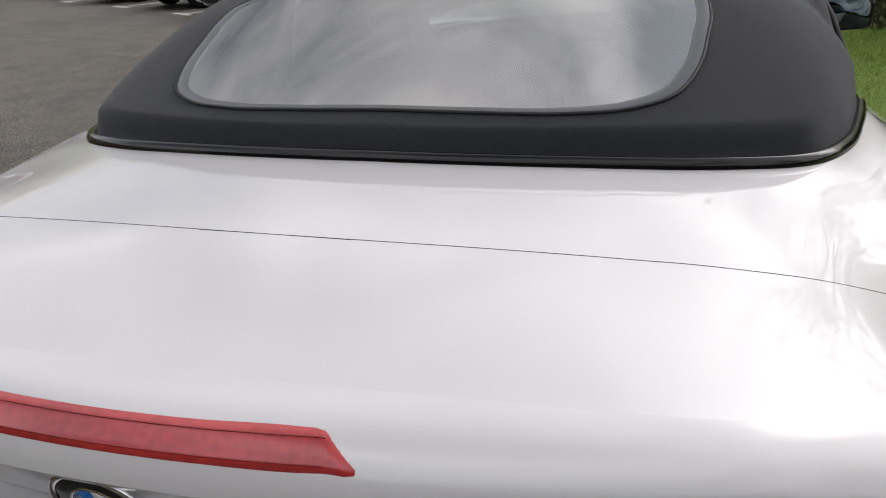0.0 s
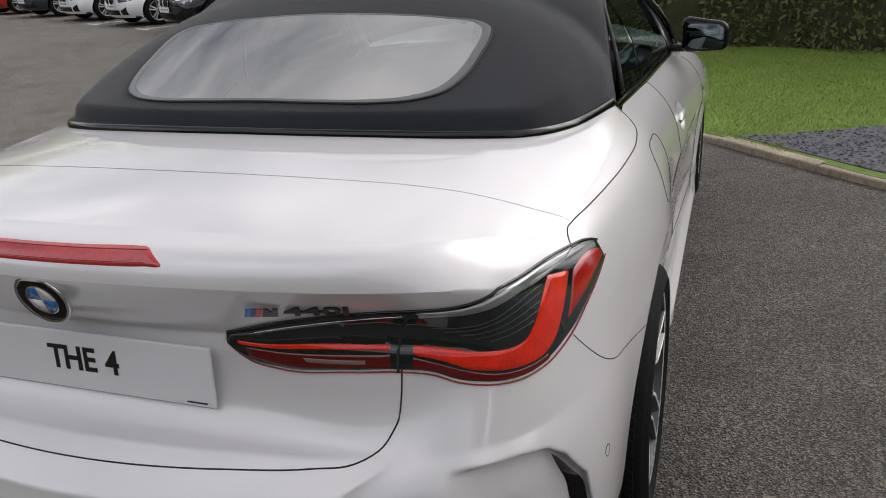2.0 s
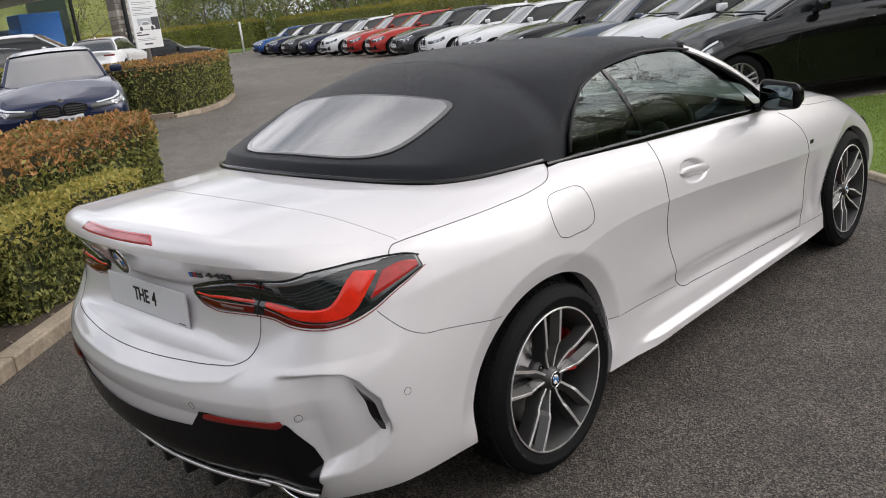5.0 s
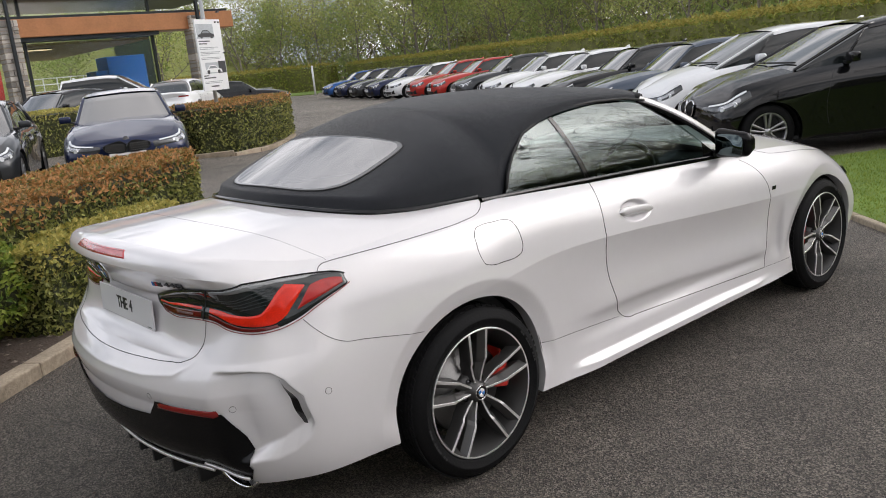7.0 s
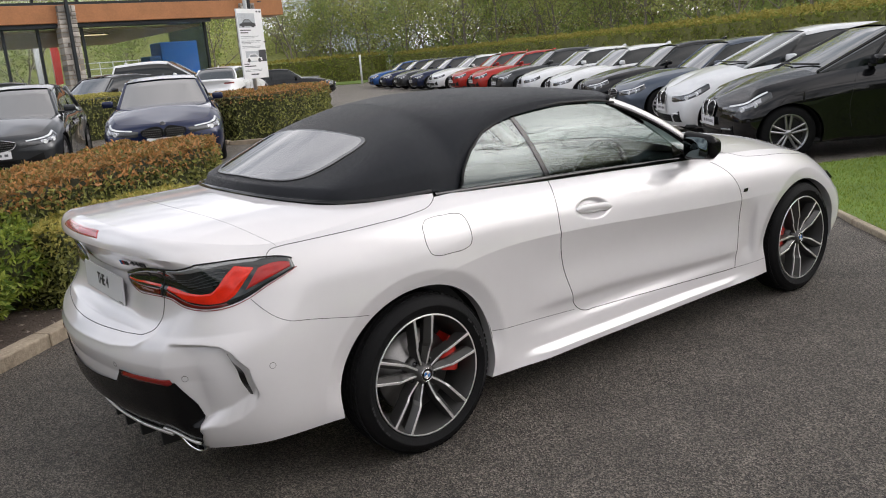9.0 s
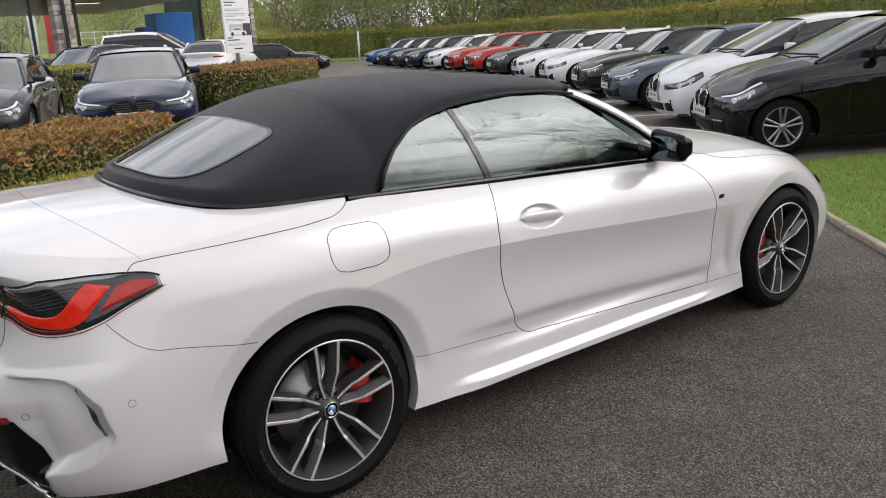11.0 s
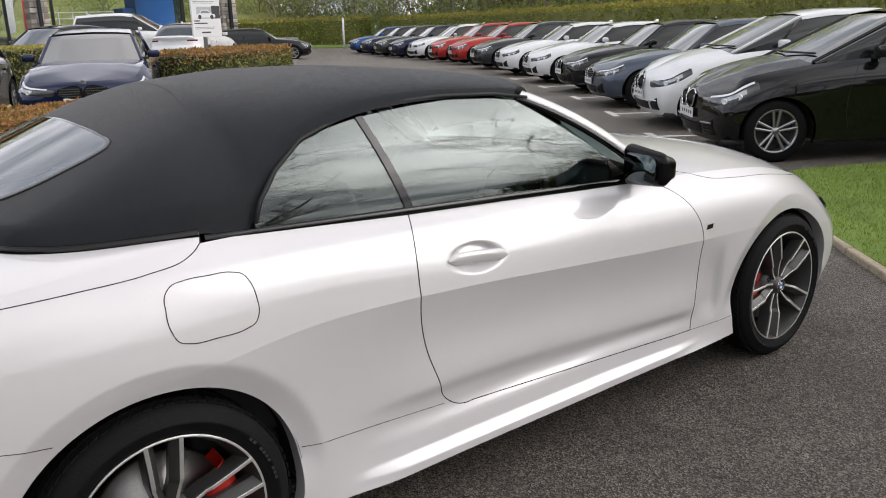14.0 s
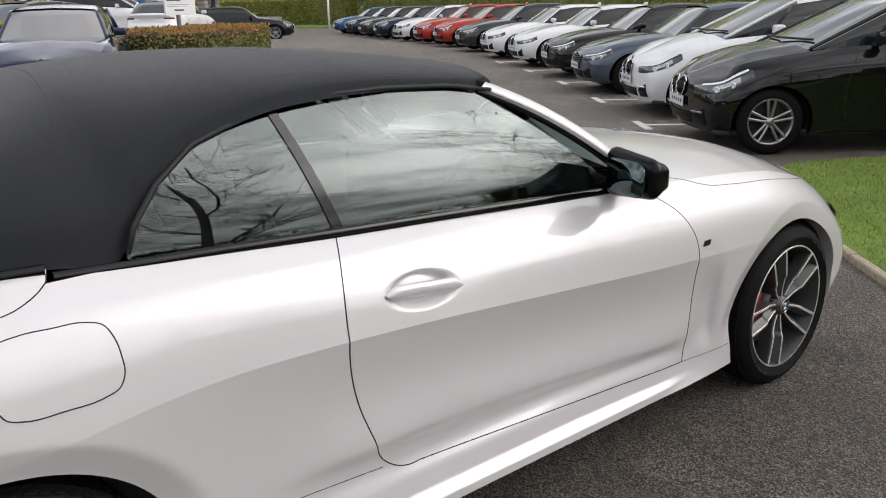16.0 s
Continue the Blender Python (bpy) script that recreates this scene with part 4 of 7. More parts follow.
# rear window in the soft top
RW_HALF = [(0.15, 0.792, 0), (0.29, 0.812, 0), (0.375, 0.843, 0), (0.43, 0.888, 0), (0.460, 0.96, 0), (0.472, 1.06, 0), (0.474, 1.13, 0), (0.464, 1.172, 0), (0.435, 1.190, 0), (0.36, 1.190, 0), (0.15, 1.182, 0)]
RW_C = 1.0
RW = curve([(-p[0], p[1], 0) for p in RW_HALF[:2][::-1]] + [(0, 0.788, 0)] + RW_HALF + [(0, 1.181, 0)] + [(-p[0], p[1], 0) for p in RW_HALF[-2:][::-1]], 180)
RW = np.concatenate([[(0, 0.788, 0)], RW[RW[:, 0] > 0.004], [(0, 1.181, 0)]])


def rw_at(x, y, off):
    """A place on the slope of the rear window."""
    d = y - (0.73 + 0.36 * x * x)
    return Vector((x, y, 1.101 - 0.04 * x * x + 0.41 * d - 0.05 * max(0.0, d - 0.25) ** 2 + off))


def rear_window(k, off):
    c = np.array((0, RW_C, 0))
    return grid_bm([[rw_at(*(c + (p - c) * (a * k))[:2], off) for p in RW] for a in np.linspace(0, 1, 14)])


hole = bmesh.new()
hole.from_mesh(soft.data)
# a true opening: drop the cloth behind the pane
def in_window(p):
    q = np.array((abs(p.x), p.y))
    ang = [math.atan2(w[0] - 0, w[1] - RW_C) for w in RW]
    a = math.atan2(q[0], q[1] - RW_C)
    r = np.interp(a, ang[::-1], [math.hypot(w[0], w[1] - RW_C) for w in RW][::-1])
    return math.hypot(q[0], q[1] - RW_C) < r * 0.985


drop = [fc for fc in hole.faces if fc.calc_center_median().y < 1.5 and all(in_window(v.co) for v in fc.verts)]
bmesh.ops.delete(hole, geom=drop, context="FACES")
hole.to_mesh(soft.data)
hole.free()
rw = part("rear_window", mirrored(rear_window(0.965, 0.003)), REAR_GLASS, soft, "tinted glass rear window")
FRIT = mat("ceramic_glass_border", (0.07, 0.075, 0.078), 0.2, coat=0.5)


def frit():
    c = np.array((0, RW_C, 0))
    return grid_bm([[rw_at(*(c + (p - c) * k)[:2], o) for p in RW] for k, o in ((0.95, 0.0032), (0.968, 0.0045), (0.995, 0.004))])


part("window_border", mirrored(frit()), FRIT, rw)
part("window_seal", mirrored(tube_bm([rw_at(p[0], p[1], 0.002) for p in RW], 0.003, 6)), BLACK, rw)

# seams over the bows of the roof
for y in (1.40, 2.02):
    xe = float(np.interp(y, SOFT_EDGE[20:, 1], SOFT_EDGE[20:, 0])) - 0.03
    part("roof_seam", tube_bm([at_top(x, y + 0.10 * (1 - (x / xe) ** 2) - 0.05, -0.0004, ROOF) for x in np.linspace(-xe, xe, 40)], 0.0012, 6), FABRIC, soft)

# side windows
def glass_x(y, z):
    """How far out the side glass stands."""
    zb = np.interp(y, [q[1] for q in FOOT[6:]], [q[2] for q in FOOT[6:]])
    return 0.758 - 0.16 * (z - zb) - 0.95 * (z - zb) ** 2 + 0.01 * np.clip((y - 2) / 1.0, -1, 1)


def pane(bottom, top, n, m, off=0.0):
    lo, hi = poly([(0, *q) for q in bottom], n), poly([(0, *q) for q in top], n)
    rows = []
    for b in np.linspace(0, 1, m):
        row = lo * (1 - b) + hi * b
        rows.append([(glass_x(p[1], p[2]) + off, p[1], p[2]) for p in row])
    return grid_bm(rows)


Q_TOP = [(1.445, 1.03), (1.470, 1.085), (1.535, 1.158), (1.638, 1.227), (1.82, 1.28), (1.845, 1.284)]
D_TOP = [(1.868, 1.284), (2.0, 1.298), (2.2, 1.302), (2.42, 1.292), (2.57, 1.27), (2.66, 1.20), (2.80, 1.09), (2.93, 0.985), (2.985, 0.945)]
both("quarter_window", lambda: pane([(1.445, 1.013), (1.94, 0.985)], Q_TOP, 20, 12), SIDE_GLASS, None, "tinted rear side window")
both("door_window", lambda: pane([(1.965, 0.985), (2.985, 0.935)], D_TOP, 40, 14), SIDE_GLASS, None, "tinted door window, closed")
both("window_pillar", lambda: pane([(1.938, 0.985), (1.968, 0.985)], [(1.842, 1.284), (1.868, 1.284)], 3, 14, 0.004), GLOSS_BLACK)
both("window_seal", lambda: tube_bm([(glass_x(y, z) + 0.004, y, z + 0.006) for y, z in Q_TOP + D_TOP[:5]], 0.007, 6), BLACK)

both("mirror_sail", lambda: pane([(2.85, 0.944), (2.985, 0.937)], [(2.868, 1.03), (2.985, 0.945)], 6, 6, 0.004), GLOSS_BLACK)

# windscreen frame, windscreen, door mirror
PIL = [(0.588, 2.56, 1.290), (0.655, 2.72, 1.215), (0.735, 2.94, 1.075), (0.768, 3.09, 0.962), (0.775, 3.20, 0.895)]
both("windscreen_pillar", lambda: grid_bm([[(p[0] + dx, p[1] + dy, p[2] + dz) for dx, dy, dz in ((0.028, -0.03, -0.014), (0.029, -0.012, -0.001), (0.014, 0.012, 0.008), (-0.016, 0.028, 0.006), (-0.026, 0.03, -0.012), (0.0, -0.005, -0.022))] for p in curve(PIL, 24)], closed=True), PAINT, None, "white windscreen pillar")
both("pillar_trim", lambda: tube_bm([(p[0] + 0.026, p[1] - 0.032, p[2] - 0.016) for p in curve(PIL[:4], 20)], 0.013, 6), GLOSS_BLACK)


def screen():
    side_l, mid = curve([PIL[0], PIL[1], PIL[2], (0.80, 3.12, 0.955)], 16), curve([(0, 2.72, 1.315), (0, 2.93, 1.22), (0, 3.18, 1.08), (0, 3.36, 0.975)], 16)
    return grid_bm([[np.array((s[0] * (1 - a), s[1] + (m[1] - s[1]) * (1 - (1 - a) ** 2), s[2] + (m[2] - s[2]) * (1 - (1 - a) ** 2))) for a in np.linspace(0, 1, 14)] for s, m in zip(side_l, mid)])


part("windscreen", mirrored(screen()), SIDE_GLASS, car, "clear windscreen")


def header():
    h = curve([(0.60, 2.57, 1.292), (0.45, 2.645, 1.305), (0.25, 2.695, 1.315), (0, 2.715, 1.318)], 20)
    return tube_bm(h, 0.018, 8)


part("windscreen_header", mirrored(header()), BLACK, car)


def mirror_shell():
    bm = box_bm(0.825, 1.018, 2.845, 2.975, 0.945, 1.092, 0.034, 5)
    for v in bm.verts:
        t = (v.co.x - 0.825) / 0.193
        v.co.z += 0.012 * (1 - t) * (1 if v.co.z > 1.01 else 0.2) - 0.018 * t * (1 if v.co.z > 1.01 else -0.8)
        if v.co.y > 2.92:
            v.co.y -= 0.04 * t
            v.co.z = 1.02 + (v.co.z - 1.02) * 0.72
    return bm


for sgn, ob in zip((1, -1), both("door_mirror", mirror_shell, SATIN_BLACK, None, "gloss black door mirror")):
    g = prism_bm([(0.077 * abs(math.cos(a)) ** 0.45 * (1 if math.cos(a) > 0 else -1), 0.052 * abs(math.sin(a)) ** 0.5 * (1 if math.sin(a) > 0 else -1) - 0.006 * math.cos(a)) for a in np.linspace(0, 2 * math.pi, 33)[:-1]], Matrix.Rotation(radians(90), 4, "X"), 0.004)
    bmesh.ops.transform(g, matrix=Matrix.Translation((0.921, 2.838, 1.020)) @ Matrix.Rotation(radians(-6), 4, "Z") @ Matrix.Rotation(radians(-4), 4, "X"), verts=g.verts)
    a = box_bm(0.77, 0.86, 2.93, 2.985, 0.945, 0.975, 0.01)
    for bm in (g, a):
        if sgn < 0:
            bmesh.ops.scale(bm, vec=(-1, 1, 1), verts=bm.verts)
            bmesh.ops.reverse_faces(bm, faces=bm.faces[:])
    part("mirror_glass", g, MIRROR_GLASS, ob)
    part("arm", a, BLACK, ob)


# door handles, wing badges
def handle():
    line = curve([(0, 1.998, 0.840), (0, 2.05, 0.841), (0, 2.14, 0.834), (0, 2.215, 0.824), (0, 2.238, 0.819)], 22)
    rows = []
    for i, p in enumerate(line):
        a = i / 21
        s = at_side(2.115 - 0.16, 0.835).x - 0.002 + 0.006 * math.sin(a * math.pi)
        h = 0.019 * math.sin(min(1, 0.12 + a * 6, 0.12 + (1 - a) * 6) * math.pi / 2)
        rows.append([(s + 0.006 * c, p[1], p[2] + h * d) for c, d in ((-1.5, -0.8), (0.2, -1), (1.3, -0.4), (1.6, 0.3), (0.9, 0.9), (-0.6, 1), (-1.5, 0.8))])
    return grid_bm(rows, closed=True)


both("door_handle", handle, PAINT, None, "white pull handle in an oval cup")
for s in (1, -1):
    q = at_side(3.30, 0.726)
    part("wing_badge", prism_bm([(-0.022, -0.009), (0.016, -0.009), (0.024, 0.009), (-0.012, 0.009)], frame_at((s * (q.x - 0.001), q.y, q.z), (s, 0, 0.1)), 0.004), BADGE_DARK, car, smooth=False)

# front lamps, grille (hardly seen)
both("headlamp", lambda: patch([(0.48, 4.68, 0.60), (0.6, 4.62, 0.60), (0.72, 4.55, 0.602), (0.80, 4.46, 0.606), (0.85, 4.36, 0.618)], [(0.45, 4.66, 0.66), (0.6, 4.57, 0.672), (0.72, 4.47, 0.688), (0.80, 4.37, 0.698), (0.835, 4.28, 0.698)], 24, 6, 0.012), LAMP_SMOKE, None, "narrow headlamp")
both("grille", lambda: patch([(0.03, 4.76, 0.34), (0.2, 4.74, 0.34)], [(0.04, 4.72, 0.66), (0.22, 4.71, 0.64)], 10, 8, 0.006, place=lambda p, o: hit((p[0], 6, p[2]), (0, -1, 0), o)), GLOSS_BLACK, None, "tall black kidney grille")

# wheel arch liners, floor pan
for yc, zc, a, b in AXLES:
    for s in (1, -1):
        rows = [[(s * x, yc + (a + 0.004) * math.cos(t), zc + (b + 0.006) * math.sin(t)) for t in np.linspace(-0.12, math.pi + 0.16, 30)] for x in (0.86, 0.58)]
        rows.append([(s * 0.58, yc, zc)] * 30)
        part("arch_liner", grid_bm(rows), BLACK, car)
part("floor_pan", box_bm(-0.76, 0.76, 0.5, 4.4, 0.225, 0.25, 0.01), BLACK, car)


# cabin
def seat(x, y, w=0.5, h=0.62):
    cu = part("front_seat", box_bm(x - w / 2, x + w / 2, y - 0.05, y + 0.50, 0.42, 0.58, 0.06, 3), LEATHER, car, "dark leather seat")
    bk = box_bm(x - w / 2, x + w / 2, -0.08, 0.08, 0, h, 0.06, 3)
    bmesh.ops.transform(bk, matrix=Matrix.Translation((0, y - 0.06, 0.48)) @ Matrix.Rotation(radians(18), 4, "X"), verts=bk.verts)
    part("backrest", bk, LEATHER, cu)
    hd = box_bm(x - 0.13, x + 0.13, -0.05, 0.05, h + 0.0, h + 0.19, 0.045, 3)
    bmesh.ops.transform(hd, matrix=Matrix.Translation((0, y - 0.06, 0.44)) @ Matrix.Rotation(radians(16), 4, "X"), verts=hd.verts)
    part("headrest", hd, SEAT_GREY, cu)


seat(0.37, 2.02), seat(-0.37, 2.02)
rs = part("rear_seat", box_bm(-0.6, 0.6, 1.28, 1.75, 0.45, 0.60, 0.06, 3), LEATHER, car)
bk = box_bm(-0.6, 0.6, 1.10, 1.25, 0.5, 0.98, 0.05, 3)
part("backrest", bk, LEATHER, rs)
part("parcel_shelf", box_bm(-0.66, 0.66, 0.80, 1.14, 0.93, 0.96, 0.01), BLACK, car)
part("cabin_tub", box_bm(-0.72, 0.72, 1.0, 3.2, 0.24, 0.42, 0.03), BLACK, car)
for s in (1, -1):
    part("door_card", box_bm(min(s * 0.70, s * 0.745), max(s * 0.70, s * 0.745), 1.2, 3.15, 0.42, 0.94, 0.015), LEATHER, car)
part("dashboard", box_bm(-0.72, 0.72, 2.86, 3.3, 0.6, 0.93, 0.08, 4), LEATHER, car, "dark dashboard")
wm = Matrix.Translation((0.37, 2.72, 0.86)) @ Matrix.Rotation(radians(68), 4, "X")
sw = part("steering_wheel", tube_bm([wm @ Vector((0.185 * math.cos(t), 0.185 * math.sin(t), 0)) for t in np.linspace(0, 2 * math.pi, 40)[:-1]], 0.016, 8, closed=True), LEATHER, car, "leather steering wheel with metal spokes")
for a in (0, 180, 270):
    part("spoke", tube_bm([wm @ Vector((r * math.cos(radians(a)), r * math.sin(radians(a)), 0.0)) for r in (0.04, 0.18)], 0.012, 6), ALLOY, sw)
part("boss", lathe_bm([(0, 0.03), (0.05, 0.025), (0.062, 0.0), (0.05, -0.05)], 20, wm), LEATHER, sw)


# wheels
def wheel(parent, m, s, front=False, detail=True):
    """A wheel: m puts its own z axis outwards along the axle."""
    hub, m = m, m @ Matrix.Rotation(radians(22 if front else 0), 4, "Z")  # the front pair stands turned a little
    w = part("wheel", lathe_bm([(0.228, -0.20), (0.258, -0.205), (0.300, -0.19), (0.322, -0.175), (0.330, -0.165), (0.331, -0.150), (0.324, -0.148), (0.324, -0.140), (0.331, -0.138), (0.331, -0.108), (0.324, -0.106), (0.324, -0.097), (0.331, -0.095), (0.331, -0.062), (0.324, -0.060), (0.324, -0.052), (0.331, -0.050), (0.329, -0.036), (0.322, -0.020), (0.313, -0.009), (0.311, -0.0085), (0.309, -0.006), (0.292, 0.001), (0.290, 0.003), (0.284, 0.003), (0.282, 0.001), (0.266, -0.003), (0.256, -0.010), (0.248, -0.02)], 72, m), RUBBER, parent, "black low-profile tyre on an alloy rim")
    part("rim", lathe_bm([(0.247, -0.02), (0.253, -0.010), (0.2515, -0.006), (0.246, -0.008)], 64, m), ALLOY, w, "machined alloy rim edge")
    part("rim_barrel", lathe_bm([(0.2462, -0.0082), (0.240, -0.022), (0.226, -0.06), (0.219, -0.12), (0.215, -0.2)], 48, m), BARREL, w)
    part("hub", lathe_bm([(0.0, -0.020), (0.030, -0.020), (0.034, -0.026), (0.042, -0.040), (0.050, -0.052), (0.072, -0.056), (0.074, -0.10)], 40, m), ALLOY_DARK, w)
    roundel(m @ Matrix.Translation((0, 0, -0.0205)) @ Matrix.Rotation(radians(20), 4, "Z"), 0.028, w)
    # five pairs of arms: a bright machined ridge on the outer edge, a dark flank falling away inwards
    AX = ((0.040, 0.013, 0.004, -0.034), (0.075, 0.0235, 0.0045, -0.031), (0.112, 0.0335, 0.0045, -0.024), (0.128, 0.0355, 0.0055, -0.016), (0.19, 0.040, 0.0055, -0.011), (0.2475, 0.0445, 0.006, -0.008))
    for k in range(5):
        dm = m @ Matrix.Rotation(radians(90 + 72 * k), 4, "Z")
        for q in (1, -1):
            rows, top = [], []
            for r, o, hw, zz in AX:
                deep = 0.026 if r > 0.1 else 0.020
                fall = 0.024 if r > 0.06 else 0.010
                rows.append([dm @ Vector((r, q * (o + e), zz - d)) for e, d in ((hw, 0.0), (-hw, 0.0), (-hw - 0.35 * fall, deep * 0.5), (-hw - fall * 0.75, deep), (-hw - fall * 0.6, 0.055), (hw + 0.004, 0.055), (hw + 0.002, 0.006))])
                top.append([dm @ Vector((r, q * (o + e), zz + d)) for e, d in ((hw, 0.0005), (hw - 0.001, 0.0016), (-hw + 0.001, 0.0016), (-hw, 0.0005))])
            sp = part("spoke", grid_bm(rows, closed=True), ALLOY_DARK, w, smooth=False)
            part("machined_face", grid_bm(top), ALLOY, sp, smooth=False)
    # shoulder blocks of the tread, and raised marks on the sidewall
    tb = bmesh.new()
    for z0, z1, sk in ((-0.048, -0.024, 0.012), (-0.094, -0.064, 0.008), (-0.136, -0.110, -0.008)):
        for k in range(76):
            a0 = 2 * math.pi * k / 76
            ring = []
            for rr, f in ((0.3285, 1.0), (0.3335, 0.9)):
                ring.append([tb.verts.new(m @ Vector((rr * math.cos(a), rr * math.sin(a), z))) for a, z in ((a0, z0), (a0 + 0.062 * f, z0), (a0 + 0.062 * f + sk / 0.33, z1 if z1 < -0.03 else z1 - 0.004), (a0 + sk / 0.33, z1 if z1 < -0.03 else z1 - 0.004))])
            tb.faces.new(ring[1])
            for i in range(4):
                tb.faces.new((ring[0][i], ring[0][(i + 1) % 4], ring[1][(i + 1) % 4], ring[1][i]))
    part("tread", tb, RUBBER, w, smooth=False)
    for base in (0.15, math.pi + 0.15):
        for k in range(11):
            a0 = base + 0.052 * k
            if k not in (3, 8):
                rows = [[m @ Vector((r * math.cos(a), r * math.sin(a), z)) for a, z in ((a0, 0.002), (a0, 0.0038), (a0 + 0.036, 0.0038), (a0 + 0.036, 0.002))] for r in (0.279, 0.287)]
                part("sidewall_mark", grid_bm(rows), RUBBER_MARK, w, smooth=False)
    for k in range(5):
        a = radians(90 + 36 + 72 * k)
        part("wheel_bolt", cyl_bm(0.010, 0.010, -0.058, -0.046, 8, m @ Matrix.Translation((0.056 * math.cos(a), 0.056 * math.sin(a), 0))), BADGE_DARK, w)
    dk = part("brake_disc", lathe_bm([(0.06, -0.085), (0.075, -0.09), (0.08, -0.105), (0.172, -0.105), (0.174, -0.13), (0.08, -0.13)], 48, m), STEEL, w)
    rows = []
    side_a = (1 if not front else -1) * s
    for t in np.linspace(-0.42, 0.42, 12):
        a = (0.18 if side_a > 0 else math.pi - 0.18) + t
        rows.append([hub @ Vector((r * math.cos(a), r * math.sin(a), z)) for r, z in ((0.108, -0.092), (0.118, -0.062), (0.175, -0.058), (0.200, -0.07), (0.204, -0.14), (0.108, -0.14))])
    part("brake_caliper", grid_bm(rows, closed=True), RED_CAL, w, "red brake caliper")
    return w


for s in (1, -1):
    for yc, front in ((1.084, False), (3.931, True)):
        x = 0.912 if not front else 0.898
        # own x axis points to the car's nose, z outwards
        if s > 0:
            m = Matrix(((0, 0, 1, x), (1, 0, 0, yc), (0, 1, 0, 0.331), (0, 0, 0, 1)))
        else:
            m = Matrix(((0, 0, -1, -x), (-1, 0, 0, yc), (0, 1, 0, 0.331), (0, 0, 0, 1)))
        wheel(car, m, s, front)

# ---- ground, kerbs, grass ----
def asphalt():
    m = bpy.data.materials.new("tarmac")
    m.use_nodes = True
    nt = m.node_tree
    b = nt.nodes["Principled BSDF"]
    tc = nt.nodes.new("ShaderNodeTexCoord")
    def nz(sc, det, rough=0.6):
        n = nt.nodes.new("ShaderNodeTexNoise")
        n.inputs["Scale"].default_value, n.inputs["Detail"].default_value, n.inputs["Roughness"].default_value = sc, det, rough
        nt.links.new(tc.outputs["Object"], n.inputs["Vector"])
        return n
    vo = nt.nodes.new("ShaderNodeTexVoronoi")
    vo.inputs["Scale"].default_value = 170
    nt.links.new(tc.outputs["Object"], vo.inputs["Vector"])
    big, mid = nz(0.35, 5), nz(3.0, 6)
    r = nt.nodes.new("ShaderNodeValToRGB")
    r.color_ramp.elements[0].position, r.color_ramp.elements[0].color = 0.0, (0.026, 0.0225, 0.0185, 1)
    r.color_ramp.elements[1].position, r.color_ramp.elements[1].color = 1.0, (0.30, 0.262, 0.220, 1)
    sepc = nt.nodes.new("ShaderNodeSeparateColor")
    nt.links.new(vo.outputs["Color"], sepc.inputs[0])
    pw = nt.nodes.new("ShaderNodeMath"); pw.operation = "POWER"; pw.inputs[1].default_value = 2.1
    nt.links.new(sepc.outputs[0], pw.inputs[0]); nt.links.new(pw.outputs[0], r.inputs[0])
    add = nt.nodes.new("ShaderNodeMath"); add.operation = "ADD"
    nt.links.new(big.outputs["Fac"], add.inputs[0]); nt.links.new(mid.outputs["Fac"], add.inputs[1])
    mr = nt.nodes.new("ShaderNodeMapRange")
    mr.inputs["From Min"].default_value, mr.inputs["From Max"].default_value = 0.7, 1.3
    mr.inputs["To Min"].default_value, mr.inputs["To Max"].default_value = 0.62, 1.35
    nt.links.new(add.outputs[0], mr.inputs["Value"])
    vm = nt.nodes.new("ShaderNodeVectorMath"); vm.operation = "SCALE"
    nt.links.new(r.outputs[0], vm.inputs[0]); nt.links.new(mr.outputs[0], vm.inputs["Scale"])
    # The base colour grows up to half as pale again towards the far bays.
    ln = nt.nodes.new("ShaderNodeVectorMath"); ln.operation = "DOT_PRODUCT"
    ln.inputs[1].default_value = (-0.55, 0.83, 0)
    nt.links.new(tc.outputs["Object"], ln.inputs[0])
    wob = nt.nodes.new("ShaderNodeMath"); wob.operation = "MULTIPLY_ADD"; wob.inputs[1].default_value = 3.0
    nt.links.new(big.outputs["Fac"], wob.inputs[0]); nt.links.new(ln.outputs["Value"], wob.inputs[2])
    paler = nt.nodes.new("ShaderNodeMapRange")
    paler.inputs["From Min"].default_value, paler.inputs["From Max"].default_value = 3.8, 8.5
    paler.inputs["To Min"].default_value, paler.inputs["To Max"].default_value = 1.0, 1.5
    nt.links.new(wob.outputs[0], paler.inputs["Value"])
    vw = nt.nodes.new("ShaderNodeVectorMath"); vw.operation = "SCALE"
    nt.links.new(vm.outputs[0], vw.inputs[0]); nt.links.new(paler.outputs[0], vw.inputs["Scale"])
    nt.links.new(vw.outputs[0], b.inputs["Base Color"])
    b.inputs["Roughness"].default_value = 0.54
    b.inputs["Specular IOR Level"].default_value = 0.5
    bp = nt.nodes.new("ShaderNodeBump")
    bp.inputs["Strength"].default_value, bp.inputs["Distance"].default_value = 1.0, 0.009
    nt.links.new(vo.outputs["Distance"], bp.inputs["Height"]); nt.links.new(bp.outputs[0], b.inputs["Normal"])
    return m


